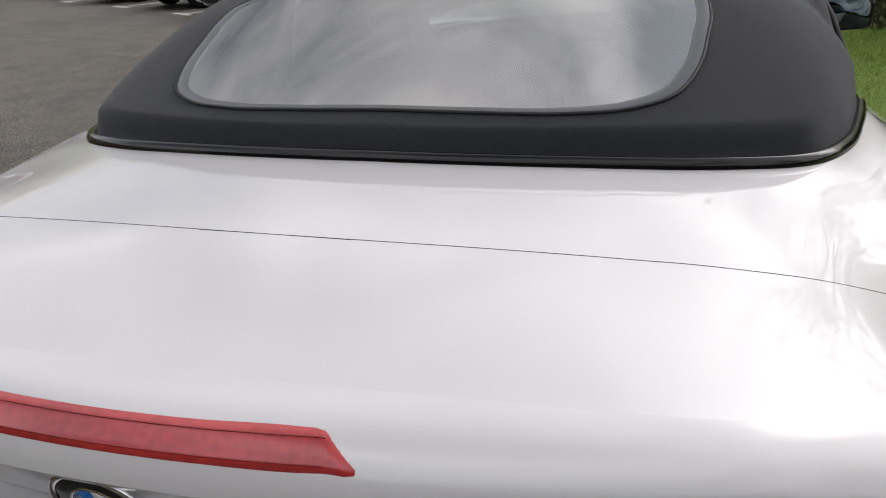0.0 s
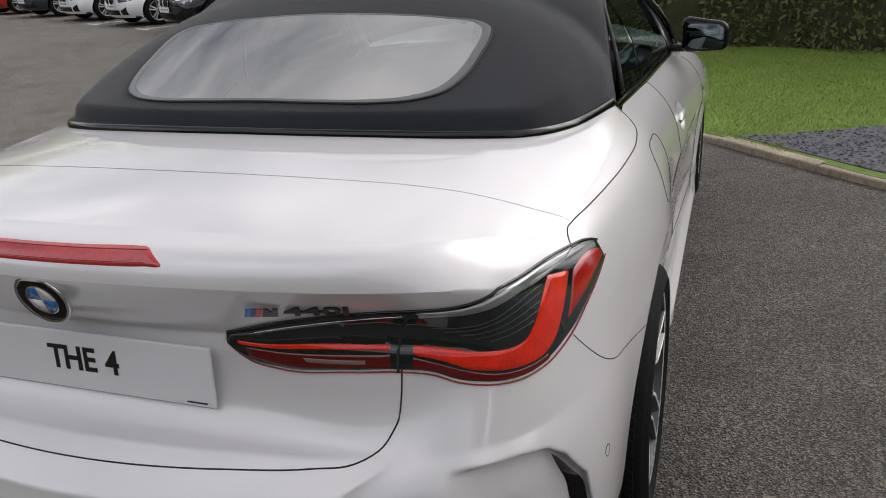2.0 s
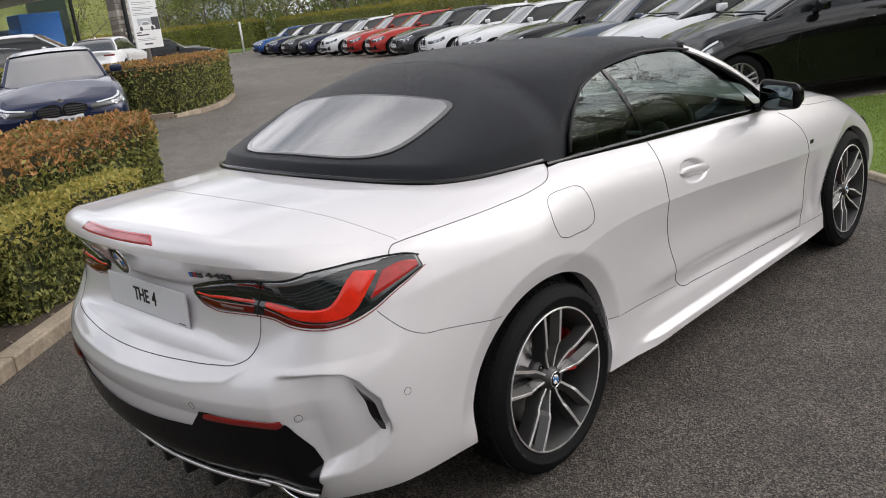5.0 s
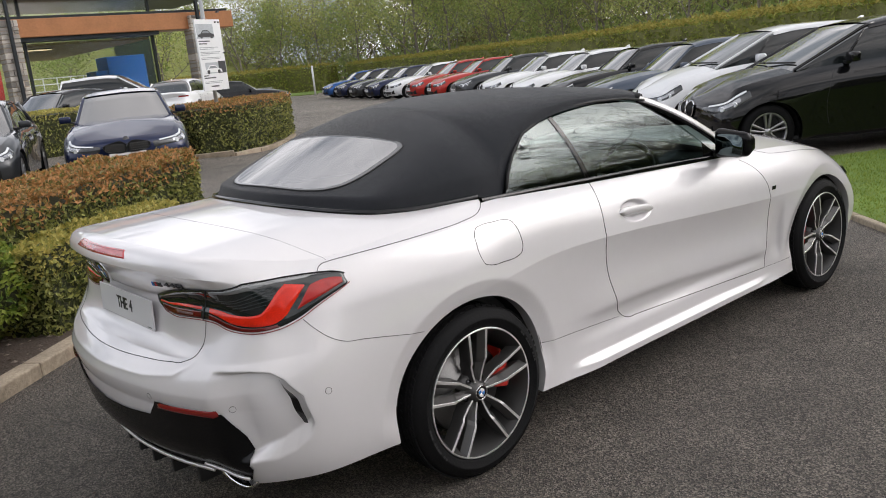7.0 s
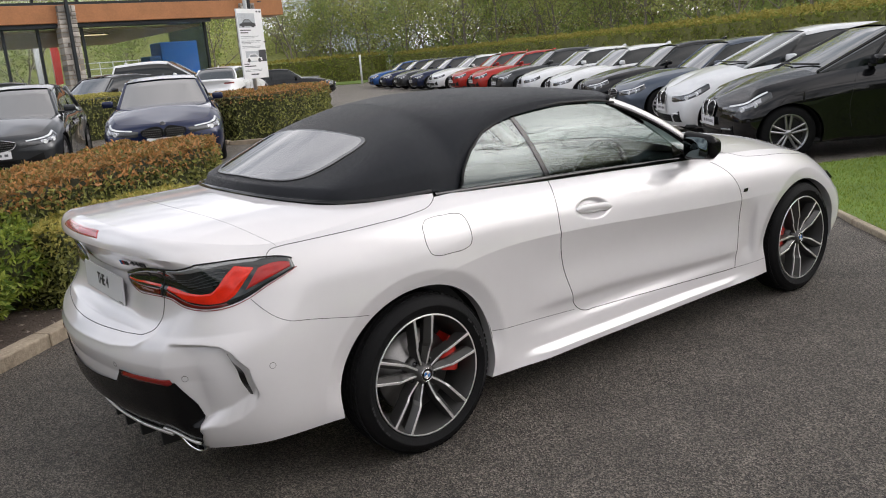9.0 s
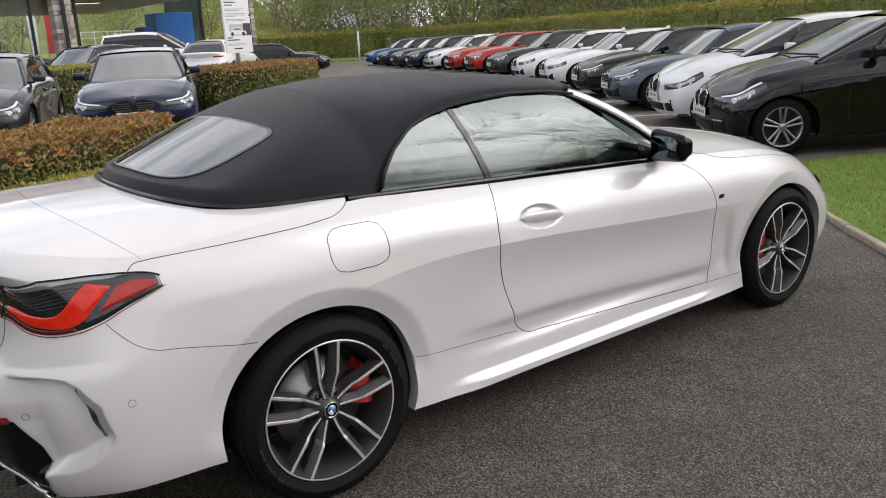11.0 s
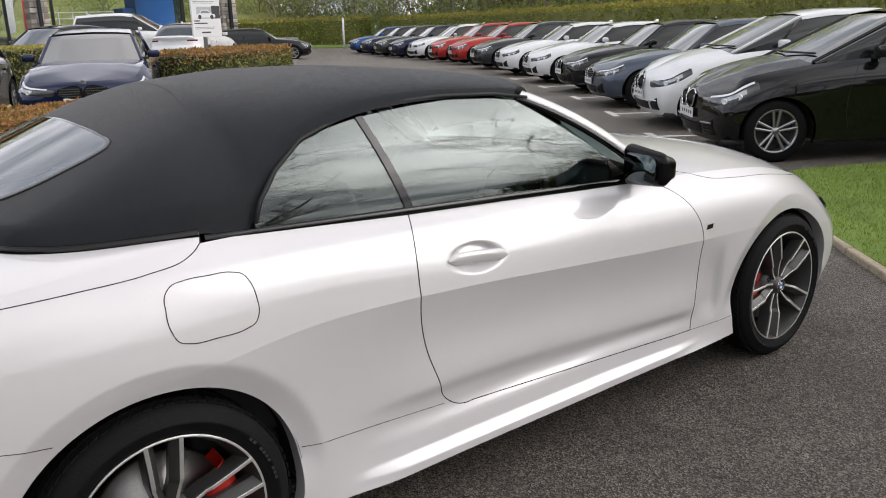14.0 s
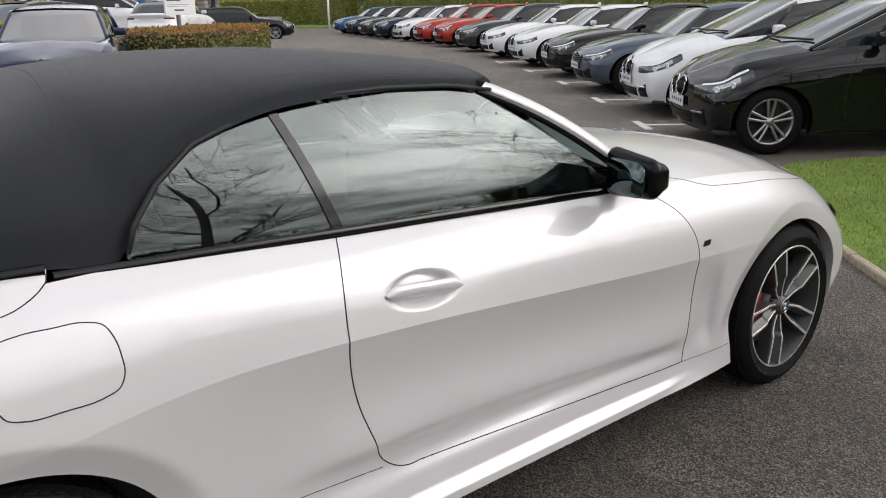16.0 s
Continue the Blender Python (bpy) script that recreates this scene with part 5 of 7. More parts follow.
TARMAC = asphalt()
CONCRETE = mat("kerb_concrete", (0.33, 0.27, 0.20), 0.85, var=0.4, scale=4, bump=0.5, bscale=90, rand=0.12)
SOIL = mat("bark_and_soil", (0.075, 0.055, 0.042), 0.95, var=0.5, scale=9, bump=1.0, bscale=60)
SLATE = mat("slate_chips", (0.13, 0.132, 0.138), 0.7, var=0.4, scale=20, bump=0.8, bscale=80)
TURF = mat("turf", (0.15, 0.23, 0.04), 0.9, var=0.35, scale=2.5, bump=0.8, bscale=80)
BLADES = leaf_mat("grass_blades", (0.15, 0.24, 0.03), (0.36, 0.42, 0.09), 0.6)
WHITE_LINE = mat("worn_road_paint", (0.62, 0.61, 0.58), 0.7, var=0.25, scale=10)


def ground_z(x, y):
    """The car park lies flat here and climbs gently towards the showroom."""
    return (0.036 * max(0.0, -15 - x) + 0.12 * float(smoothstep(-8.6, -10.6, x)) * float(smoothstep(7.5, 5.5, y))) * float(smoothstep(24, 10, y))


gx = [-260, -150, -100] + list(np.linspace(-70, 6, 39)) + [20, 60, 140, 260]
gy = [-260, -120, -50] + list(np.linspace(-20, 40, 31)) + [60, 120, 260]
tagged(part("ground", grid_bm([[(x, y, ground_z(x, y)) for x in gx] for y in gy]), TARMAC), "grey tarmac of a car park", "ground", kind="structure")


def kerb(name, pts, width, height, label, stone=0.9, material=None):
    """A row of kerb stones along a line, each a piece of its own."""
    root = thing(name, None, label, "kerb", kind="structure")
    line = poly([(*q, 0) for q in pts], 400)
    t = np.r_[0, np.cumsum(np.linalg.norm(np.diff(line, axis=0), axis=1))]
    n = max(1, round(t[-1] / stone))
    me = None
    for i in range(n):
        a, b = (np.array([np.interp(t[-1] * k / n, t, line[:, j]) for j in range(3)]) for k in (i, i + 1))
        d = b - a
        L = np.linalg.norm(d)
        if me is None:
            bm = box_bm(0.004, 0.996, -width / 2, width / 2, -0.12, height, 0.012, 2)
            me = bpy.data.meshes.new("kerb_stone")
            bm.to_mesh(me); bm.free()
            me.materials.append(material or CONCRETE)
        ob = new("kerb_stone", me)
        ob.parent = root
        ob.matrix_world = Matrix.Translation((a[0], a[1], ground_z(a[0], a[1]) + random.uniform(-0.004, 0.004))) @ Matrix.Rotation(math.atan2(d[1], d[0]), 4, "Z") @ Matrix.Diagonal((L, 1, 1, 1))
    return root


def bed(name, outline, z, material, label, category, drop=0.15):
    """A raised flat area with an outline in plan."""
    bm = prism_bm([(x, y) for x, y in outline], Matrix.Translation((0, 0, -drop)), z + drop)
    bmesh.ops.recalc_face_normals(bm, faces=bm.faces[:])
    return tagged(part(name, bm, material, smooth=False), label, category, kind="structure")


R_KERB = [(5.5, 0.9), (3.6, 2.65), (1.83, 4.29), (1.07, 5.14), (0.07, 6.02), (-0.75, 6.95), (-1.2, 7.6), (-1.36, 8.0), (-1.28, 8.35), (-0.9, 9.1), (1.3, 12.4)]
bed("lawn", R_KERB + [(30, 30), (30, -10)], 0.05, TURF, "green mown lawn beside the tarmac", "lawn")
PALE_KERB = mat("pale_worn_concrete", (0.45, 0.375, 0.28), 0.85, var=0.45, scale=5, bump=0.6, bscale=70, rand=0.15)
kerb("kerb", R_KERB, 0.11, 0.048, "row of pale concrete edging stones round the lawn", material=PALE_KERB)
bed("gravel_strip", [(1.10, 5.22), (1.45, 5.30), (2.06, 5.62), (4.4, 6.6), (7.5, 5.0), (7.0, 0.6), (5.5, 1.05), (3.64, 2.75), (1.87, 4.39)], 0.056, SLATE, "strip of dark slate chippings along the kerb", "gravel", 0.0)


def inside(pt, out):
    x, y = pt
    c = False
    for (x0, y0), (x1, y1) in zip(out, out[1:] + out[:1]):
        if (y0 > y) != (y1 > y) and x < (x1 - x0) * (y - y0) / (y1 - y0) + x0:
            c = not c
    return c


rng = np.random.default_rng(7)


def scatter_tris(name, pts, size, material, label, category, up=1.0, long=3.0):
    """Many small blades, each one triangle, as one mesh."""
    n = len(pts)
    P = np.asarray(pts)
    a = rng.uniform(0, 2 * math.pi, n)
    s = rng.uniform(0.6, 1.3, n) * size
    d = np.stack([np.cos(a), np.sin(a), 0 * a], 1)
    tip = np.stack([rng.normal(0, 0.45, n), rng.normal(0, 0.45, n), np.full(n, up)], 1)
    V = np.concatenate([P - d * s[:, None] / long, P + d * s[:, None] / long, P + tip * s[:, None]])
    F = [(i, i + n, i + 2 * n) for i in range(n)]
    me = bpy.data.meshes.new(name)
    me.from_pydata(V.tolist(), [], F)
    me.materials.append(material)
    return tagged(new(name, me), label, category, kind="stuff")


lawn_out = R_KERB + [(14, 20), (14, -4)]
grav_out = [(1.10, 5.22), (1.45, 5.30), (2.06, 5.62), (4.4, 6.6), (7.5, 5.0), (7.0, 0.6), (5.5, 1.05), (3.64, 2.75), (1.87, 4.39)]
gp = []
while len(gp) < 60000:
    x, y = rng.uniform(-1.4, 4.2), rng.uniform(4.8, 10.6)
    if inside((x, y), R_KERB + [(30, 30), (30, -10)]) and not inside((x, y), grav_out):
        gp.append((x, y, 0.045))
scatter_tris("grass", gp, 0.026, BLADES, "short green grass blades of the lawn", "grass", 1.0, 6.0)


def pebbles(name, out, n, box, size, z, material, label):
    V, F = [], []
    while len(V) < n * 6:
        x, y = rng.uniform(box[0], box[1]), rng.uniform(box[2], box[3])
        if not inside((x, y), out):
            continue
        s = rng.uniform(0.4, 1.2) * size
        a = rng.uniform(0, 6.3)
        k = len(V)
        for dx, dy, dz in ((1, 0, 0), (0, 0.7, 0), (-1, 0.1, 0), (0, -0.7, 0), (0.1, 0, 0.5), (0, 0.1, -0.4)):
            V.append((x + s * (dx * math.cos(a) - dy * math.sin(a)), y + s * (dx * math.sin(a) + dy * math.cos(a)), z + s * dz * rng.uniform(0.6, 1.2)))
        F += [(k, k + 1, k + 4), (k + 1, k + 2, k + 4), (k + 2, k + 3, k + 4), (k + 3, k, k + 4)]
    me = bpy.data.meshes.new(name)
    me.from_pydata(V, [], F)
    me.materials.append(material)
    return tagged(new(name, me), label, "gravel", kind="stuff")


STONE_MIX = leaf_mat("mixed_chips", (0.05, 0.05, 0.06), (0.26, 0.27, 0.30), 0.7)
BARK_MIX = leaf_mat("bark_chips", (0.04, 0.025, 0.018), (0.30, 0.25, 0.21), 0.9)
pebbles("slate_chips", grav_out, 9000, (1.1, 4.5, 2.5, 6.6), 0.018, 0.058, STONE_MIX, "loose dark slate chips beside the kerb")

# the planted island beside the car: k runs along its kerb, n into the bed
KO, KU = Vector((-1.80, -0.06)), Vector((-0.645, 0.764))
KN = Vector((-0.764, -0.645))


def isl(k, n):
    q = KO + KU * k + KN * n
    return (q.x, q.y)


ISLAND = [isl(k, n) for k, n in ((-5, 0), (-2, 0), (0, 0), (2.2, 0), (3.4, 0.05), (4.3, 0.35), (5.0, 0.9), (5.5, 1.7), (5.6, 2.6), (5.2, 3.8), (4.4, 4.6), (2, 5.2), (-5, 5.5))]
bed("planting_bed", ISLAND, 0.06, SOIL, "planting bed of bark and soil under the hedges", "flower bed")
kerb("kerb", ISLAND[:10], 0.13, 0.085, "row of worn concrete kerb stones round the planting bed")
pebbles("bark_chips", ISLAND, 5000, (-6.5, 2.5, -4.2, 4), 0.022, 0.066, BARK_MIX, "loose bark chips and pebbles on the bed")
ISLE2 = [(-13.2, 6.3), (-12.75, 6.97), (-13.0, 7.6), (-13.7, 8.55), (-14.6, 9.45), (-15.8, 10.3), (-17.0, 10.9), (-19, 11.2), (-21, 10.4), (-21.5, 9), (-19, 6.2), (-15, 5.4)]
bed("planting_bed", ISLE2, 0.07, SOIL, "planting bed of bark and soil under a hedge", "flower bed", 0.3)
kerb("kerb", ISLE2 + ISLE2[:1], 0.13, 0.09, "row of pale kerb stones round the second bed")


# ---- hedges ----
def leaf_mesh(P, N, size, thin=0.5, lift=0.35):
    """Two-triangle leaves, folded along the rib, at P and facing about N."""
    n = len(P)
    a = rng.normal(0, 1, (n, 3))
    N = N + rng.normal(0, 0.55, (n, 3))
    N /= np.linalg.norm(N, axis=1)[:, None]
    d = np.cross(N, a)
    d /= np.linalg.norm(d, axis=1)[:, None]
    d += N * lift
    w = np.cross(N, d)
    s = (size * rng.uniform(0.6, 1.35, n))[:, None]
    V = np.concatenate([P, P + d * s * 0.5 + w * s * thin * 0.5 + N * s * 0.1, P + d * s, P + d * s * 0.5 - w * s * thin * 0.5 + N * s * 0.1])
    i = np.arange(n)
    return V, np.concatenate([np.stack([i, i + n, i + 2 * n], 1), np.stack([i, i + 2 * n, i + 3 * n], 1)])


def shell_points(outline, z0, z1, n, wob=0.05, round_top=0.12):
    """Random points over the sides and top of a clipped hedge with that plan, and their normals."""
    O = np.array(outline)
    seg = np.roll(O, -1, 0) - O
    ln = np.linalg.norm(seg, axis=1)
    area_s, area_t = ln.sum() * (z1 - z0), 0.5 * abs(np.dot(O[:, 0], np.roll(O[:, 1], -1)) - np.dot(O[:, 1], np.roll(O[:, 0], -1)))
    ns = int(n * area_s / (area_s + area_t))
    ccw = np.sign(np.dot(O[:, 0], np.roll(O[:, 1], -1)) - np.dot(O[:, 1], np.roll(O[:, 0], -1)))
    k = rng.choice(len(O), ns, p=ln / ln.sum())
    f = rng.uniform(0, 1, ns)[:, None]
    z = z0 + (z1 - z0) * rng.uniform(0, 1, ns)
    nn = np.stack([seg[k, 1], -seg[k, 0]], 1) / ln[k][:, None] * ccw
    p2 = O[k] + seg[k] * f - nn * (np.clip((z - (z1 - round_top)) / round_top, 0, 1)[:, None] ** 2 * round_top * 0.8)
    P = [np.concatenate([p2, z[:, None]], 1)]
    N = [np.concatenate([nn, np.clip((z - (z1 - round_top)) / round_top, -0.2, 1)[:, None]], 1)]
    lo, hi = O.min(0), O.max(0)
    need, top = n - ns, []
    while len(top) < need:
        c = rng.uniform(lo, hi, (need, 2))
        top += [q for q in c if inside(q, outline)]
    top = np.array(top[:need]) if need else np.zeros((0, 2))
    P.append(np.concatenate([top, np.full((len(top), 1), z1)], 1))
    N.append(np.tile((0, 0, 1.0), (len(top), 1)))
    P, N = np.concatenate(P), np.concatenate(N)
    for i in range(len(P)):
        w = noise.noise(Vector(P[i] * 1.7)) * wob + noise.noise(Vector(P[i] * 6.0)) * wob * 0.5
        P[i] += N[i] * w
    return P, N


def hedge(name, outline, z0, z1, n, size, side_m, top_m, label, wob=0.05, inset=0.06, core_m=None):
    """A clipped hedge: a solid core that stands for the shaded inside and a coat of leaves, the new growth on top in
    its own colour.
    """
    O = np.array(outline)
    c = O.mean(0)
    root = thing(name, None, label, "hedge")
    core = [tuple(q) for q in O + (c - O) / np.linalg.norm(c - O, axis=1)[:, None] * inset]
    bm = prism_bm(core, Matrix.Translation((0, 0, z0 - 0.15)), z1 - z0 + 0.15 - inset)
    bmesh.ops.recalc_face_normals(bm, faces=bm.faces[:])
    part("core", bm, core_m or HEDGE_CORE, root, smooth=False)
    P, N = shell_points(outline, z0, z1, n, wob)
    top = rng.uniform(0, 1, len(P)) < np.clip((P[:, 2] - (z1 - 0.22)) / 0.2, 0, 0.93)
    for nm, sel, mt in (("leaves", ~top, side_m), ("new_growth", top, top_m)):
        V, F = leaf_mesh(P[sel], N[sel], size)
        me = bpy.data.meshes.new(nm)
        me.from_pydata(V.tolist(), [], F.tolist())
        me.materials.append(mt)
        ob = new(nm, me)
        ob.parent = root
        ob["kind"] = "stuff"
    return root


# Plain core colour; its dark tone paints the shade between the leaves.
HEDGE_CORE = mat("shaded_hedge_inside", (0.042, 0.046, 0.018), 0.95, var=0.5, scale=6, bump=1, bscale=30)
FAR_CORE = mat("far_hedge_inside", (0.16, 0.165, 0.05), 0.95, var=0.5, scale=1.5, bump=1, bscale=8)
LAUREL = leaf_mat("laurel_leaves", (0.035, 0.058, 0.014), (0.46, 0.46, 0.14), 0.33)
BRONZE = leaf_mat("bronze_new_leaves", (0.15, 0.14, 0.04), (0.62, 0.30, 0.12), 0.38)
GOLDEN = leaf_mat("golden_leaves", (0.28, 0.28, 0.06), (0.60, 0.50, 0.15), 0.45)
BOX_GREEN = leaf_mat("box_leaves", (0.08, 0.15, 0.022), (0.36, 0.42, 0.07), 0.45)
FARGREEN = leaf_mat("far_hedge_leaves", (0.15, 0.20, 0.035), (0.44, 0.46, 0.11), 0.6, 0.5)
FARBROWN = leaf_mat("far_hedge_growth", (0.30, 0.27, 0.06), (0.56, 0.48, 0.14), 0.6, 0.5)

hedge("tall_hedge", [isl(k, n) for k, n in ((-5, 0.75), (0.5, 0.68), (2.4, 0.5), (3.4, 0.42), (4.0, 0.55), (4.4, 0.9), (4.5, 1.25), (4.3, 1.5), (2.5, 1.55), (-5, 1.75))], 0.05, 0.91, 80000, 0.044, LAUREL, BRONZE, "clipped laurel hedge with bronze new growth on top", 0.07, 0.11)
hedge("low_hedge", [isl(k, n) for k, n in ((0.9, 0.2), (1.8, 0.1), (2.5, 0.08), (2.8, 0.2), (2.85, 0.46), (2.4, 0.5), (0.9, 0.62))], 0.05, 0.63, 13000, 0.038, LAUREL, GOLDEN, "lower clipped hedge with golden leaf tips")


def ball_bush(k, n, r, h, count=3200):
    x, y = isl(k, n)
    root = thing("box_bush", Matrix.Translation((x, y, 0.06)), "small round green box bush in the bed", "bush", "box bushes in the bed")
    d = rng.normal(0, 1, (count, 3))
    d /= np.linalg.norm(d, axis=1)[:, None]
    d[:, 2] = np.where(d[:, 2] < -0.5, -d[:, 2], d[:, 2])
    P = np.stack([d[:, 0] * r, d[:, 1] * r, h / 2 + d[:, 2] * h / 2], 1)
    for i in range(count):
        P[i] *= 1 + 0.16 * noise.noise(Vector(P[i] * 5 + np.array((x, y, 0)))) + 0.06 * noise.noise(Vector(P[i] * 17))
    bm = bmesh.new()
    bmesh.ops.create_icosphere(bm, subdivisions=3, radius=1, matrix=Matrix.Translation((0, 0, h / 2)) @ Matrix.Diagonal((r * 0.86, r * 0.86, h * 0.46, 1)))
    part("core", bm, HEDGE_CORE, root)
    V, F = leaf_mesh(P, d, 0.040, 0.55, 0.9)
    me = bpy.data.meshes.new("leaves")
    me.from_pydata(V.tolist(), [], F.tolist())
    me.materials.append(BOX_GREEN)
    ob = new("leaves", me)
    ob.parent = root
    ob["kind"] = "stuff"


for k, n, r, h in ((1.55, 0.52, 0.26, 0.48), (0.85, 0.72, 0.36, 0.66), (0.25, 0.55, 0.34, 0.55), (-0.5, 0.75, 0.38, 0.62), (-1.3, 0.6, 0.36, 0.6)):
    ball_bush(k, n, r, h)
hedge("island_hedge", [(-13.4, 6.6), (-13.2, 7.4), (-13.9, 8.5), (-14.9, 9.5), (-15.9, 10.4), (-17.2, 10.7), (-18, 9.7), (-17, 8.3), (-16, 7.1), (-14.6, 6.3)], 0.05, 1.10, 20000, 0.065, LAUREL, BRONZE, "clipped laurel hedge with bronze top on an island")
hedge("island_hedge", [(-20.6, 4.0), (-18.2, 4.1), (-17.9, 4.7), (-18.2, 6.0), (-20.6, 6.2)], 0.1, 1.27, 8000, 0.065, LAUREL, GOLDEN, "clipped green hedge between two parked cars")

# ---- far hedge, woods ----
ROW_A, ROW_B = Vector((6.0, 15.0)), Vector((-60.0, 45.0))
hedge("far_hedge", [(14, 13.5), (0.5, 19.5), (-10, 25.0), (-24, 31.5), (-42, 37.5), (-58, 41.5), (-58, 43.5), (-42, 39.5), (-24, 33.5), (-10, 27.0), (0.5, 21.5), (14, 16)], 0.0, 2.1, 60000, 0.15, FARGREEN, FARBROWN, "long clipped hedge behind the row of cars", 0.16, 0.2, FAR_CORE)
hedge("far_hedge", [(-58, 39.5), (-66, 33), (-74, 24), (-76, 25), (-68, 35), (-59, 41.4)], 0.0, 2.2, 6000, 0.24, FARGREEN, FARBROWN, "clipped green hedge beyond the car park", 0.12, 0.2, FAR_CORE)
bed("verge", [(-57.5, 39), (-50.5, 33.2), (-56, 31.0), (-70, 26), (-72, 24), (-65.5, 32.5)], 0.05, TURF, "grass verge in front of the far hedge", "grass")

BARK = mat("tree_bark", (0.26, 0.23, 0.19), 0.9, var=0.3, scale=6, bump=0.6, bscale=25)
SPRING = leaf_mat("spring_leaves", (0.30, 0.34, 0.10), (0.64, 0.66, 0.26), 0.6, 0.6)
SPRING2 = leaf_mat("dull_spring_leaves", (0.25, 0.33, 0.10), (0.50, 0.58, 0.22), 0.5, 0.6)


def tree(seed, h, leaves, size, leaf_m, bare=False, name="tree", label="", twigs=3):
    """A tree: tapered trunk, limbs, twigs and a loose crown of small leaves."""
    r = random.Random(seed)
    root = thing(name, None, label, "tree")
    bm = bmesh.new()
    tips = []

    def limb(p, d, length, rad, depth):
        pts, rr = [p.copy()], [rad]
        q, dd = p.copy(), d.copy()
        n = 5 if depth < 2 else (3 if twigs > 3 else 2)
        for i in range(n):
            dd = (dd + Vector((r.gauss(0, 0.13), r.gauss(0, 0.13), r.gauss(0.06, 0.08)))).normalized()
            q = q + dd * (length / n)
            pts.append(q.copy()); rr.append(rad * (1 - 0.75 * (i + 1) / n))
            if depth < twigs:
                for _ in range(2 if depth == 0 else r.choice((1, 2))):
                    a = r.uniform(0, 6.283)
                    side_d = (dd * r.uniform(0.4, 0.8) + Vector((math.cos(a), math.sin(a), r.uniform(0.0, 0.5))) * 0.75).normalized()
                    limb(q, side_d, length * r.uniform(0.38, 0.6), rr[-1] * 0.6, depth + 1)
        tube_bm(pts, [max(q, 0.007) for q in rr], 7 if depth == 0 else (4 if depth < 2 else 3), bm)
        if depth >= 1:
            tips.extend((pts[-1], pts[-2], pts[1]))
    limb(Vector((0, 0, -0.2)), Vector((r.gauss(0, 0.04), r.gauss(0, 0.04), 1)).normalized(), h * 0.85, h * 0.012, 0)
    part("trunk", bm, BARK, root)
    if leaves:
        T = np.array([tuple(q) for q in tips])
        g = np.random.default_rng(seed)
        P = T[g.integers(0, len(T), leaves)] + g.normal(0, 0.45, (leaves, 3))
        V, F = leaf_mesh(P, g.normal(0, 1, (leaves, 3)), size, 0.6)
        me = bpy.data.meshes.new("crown")
        me.from_pydata(V.tolist(), [], F.tolist())
        me.materials.append(leaf_m)
        ob = new("crown", me)
        ob.parent = root
        ob["kind"] = "stuff"
    return root


first = [tree(11, 10, 2600, 0.22, SPRING, label="young tree with sparse yellow-green spring leaves"), tree(12, 13, 1300, 0.2, SPRING, label="tall thin tree with few spring leaves"),
         tree(13, 9, 3000, 0.24, SPRING2, label="bushy tree with dull green leaves"), tree(14, 12, 800, 0.18, SPRING, label="nearly bare tree with thin grey branches")]
for ob in first:
    ob["group"] = "trees behind the hedge"
spots = []
for i in range(84):
    f = i / 83
    x = 16 - 92 * f
    y = float(np.interp(x, [-76, -58, -42, -24, -10, 0.5, 16], [36, 45, 43, 37.5, 31, 25.5, 18])) + [0.5, 3.5, 7.5, 13][i % 4] + rng.uniform(-1, 1)
    spots.append((x + rng.uniform(-0.6, 0.6), y))
spots += [(-66 - 7 * (i % 3) + float(rng.uniform(-2, 2)), -34 + 2.6 * i) for i in range(30)]
for i, (x, y) in enumerate(spots):
    m = Matrix.Translation((x, y, 0)) @ Matrix.Rotation(rng.uniform(0, 6.28), 4, "Z") @ Matrix.Diagonal([float(rng.uniform(0.8, 1.25))] * 3 + [1])
    src = first[(0, 2, 1, 3, 0, 2, 2, 1)[i % 8]]
    if i < 4:
        first[i].matrix_world = Matrix.Translation((x, y, 0)) @ Matrix.Scale(0.62, 4)
    else:
        c = copy_thing(src, Matrix.Translation((x, y, 0)) @ Matrix.Rotation(float(rng.uniform(0, 6.28)), 4, "Z"))
        k = float(rng.uniform(0.8, 1.2)) * float(np.interp(math.hypot(x, y), [20, 70], [0.62, 1.0]))
        c.scale = (k, k, k)

# thicket under the trees behind the far hedge
n_u = 20000
ux = rng.uniform(-78, 18, n_u)
uy = np.interp(ux, [-76, -58, -42, -24, -10, 0.5, 16], [37, 46, 44, 38, 31.5, 26, 18.5]) + rng.uniform(0, 7, n_u)
uh = 1.8 + 1.8 * np.array([0.5 + 0.5 * noise.noise(Vector((x * 0.22, y * 0.3, 3.0))) for x, y in zip(ux, uy)])
Vu, Fu = leaf_mesh(np.stack([ux, uy, rng.uniform(0, 1, n_u) ** 0.8 * uh], 1), np.tile((0.2, -1.0, 0.6), (n_u, 1)), 0.34, 0.6)
me = bpy.data.meshes.new("thicket")
me.from_pydata(Vu.tolist(), [], Fu.tolist())
me.materials.append(SPRING2)
tagged(new("thicket", me), "green and yellow thicket under the far trees", "bushes", kind="stuff")
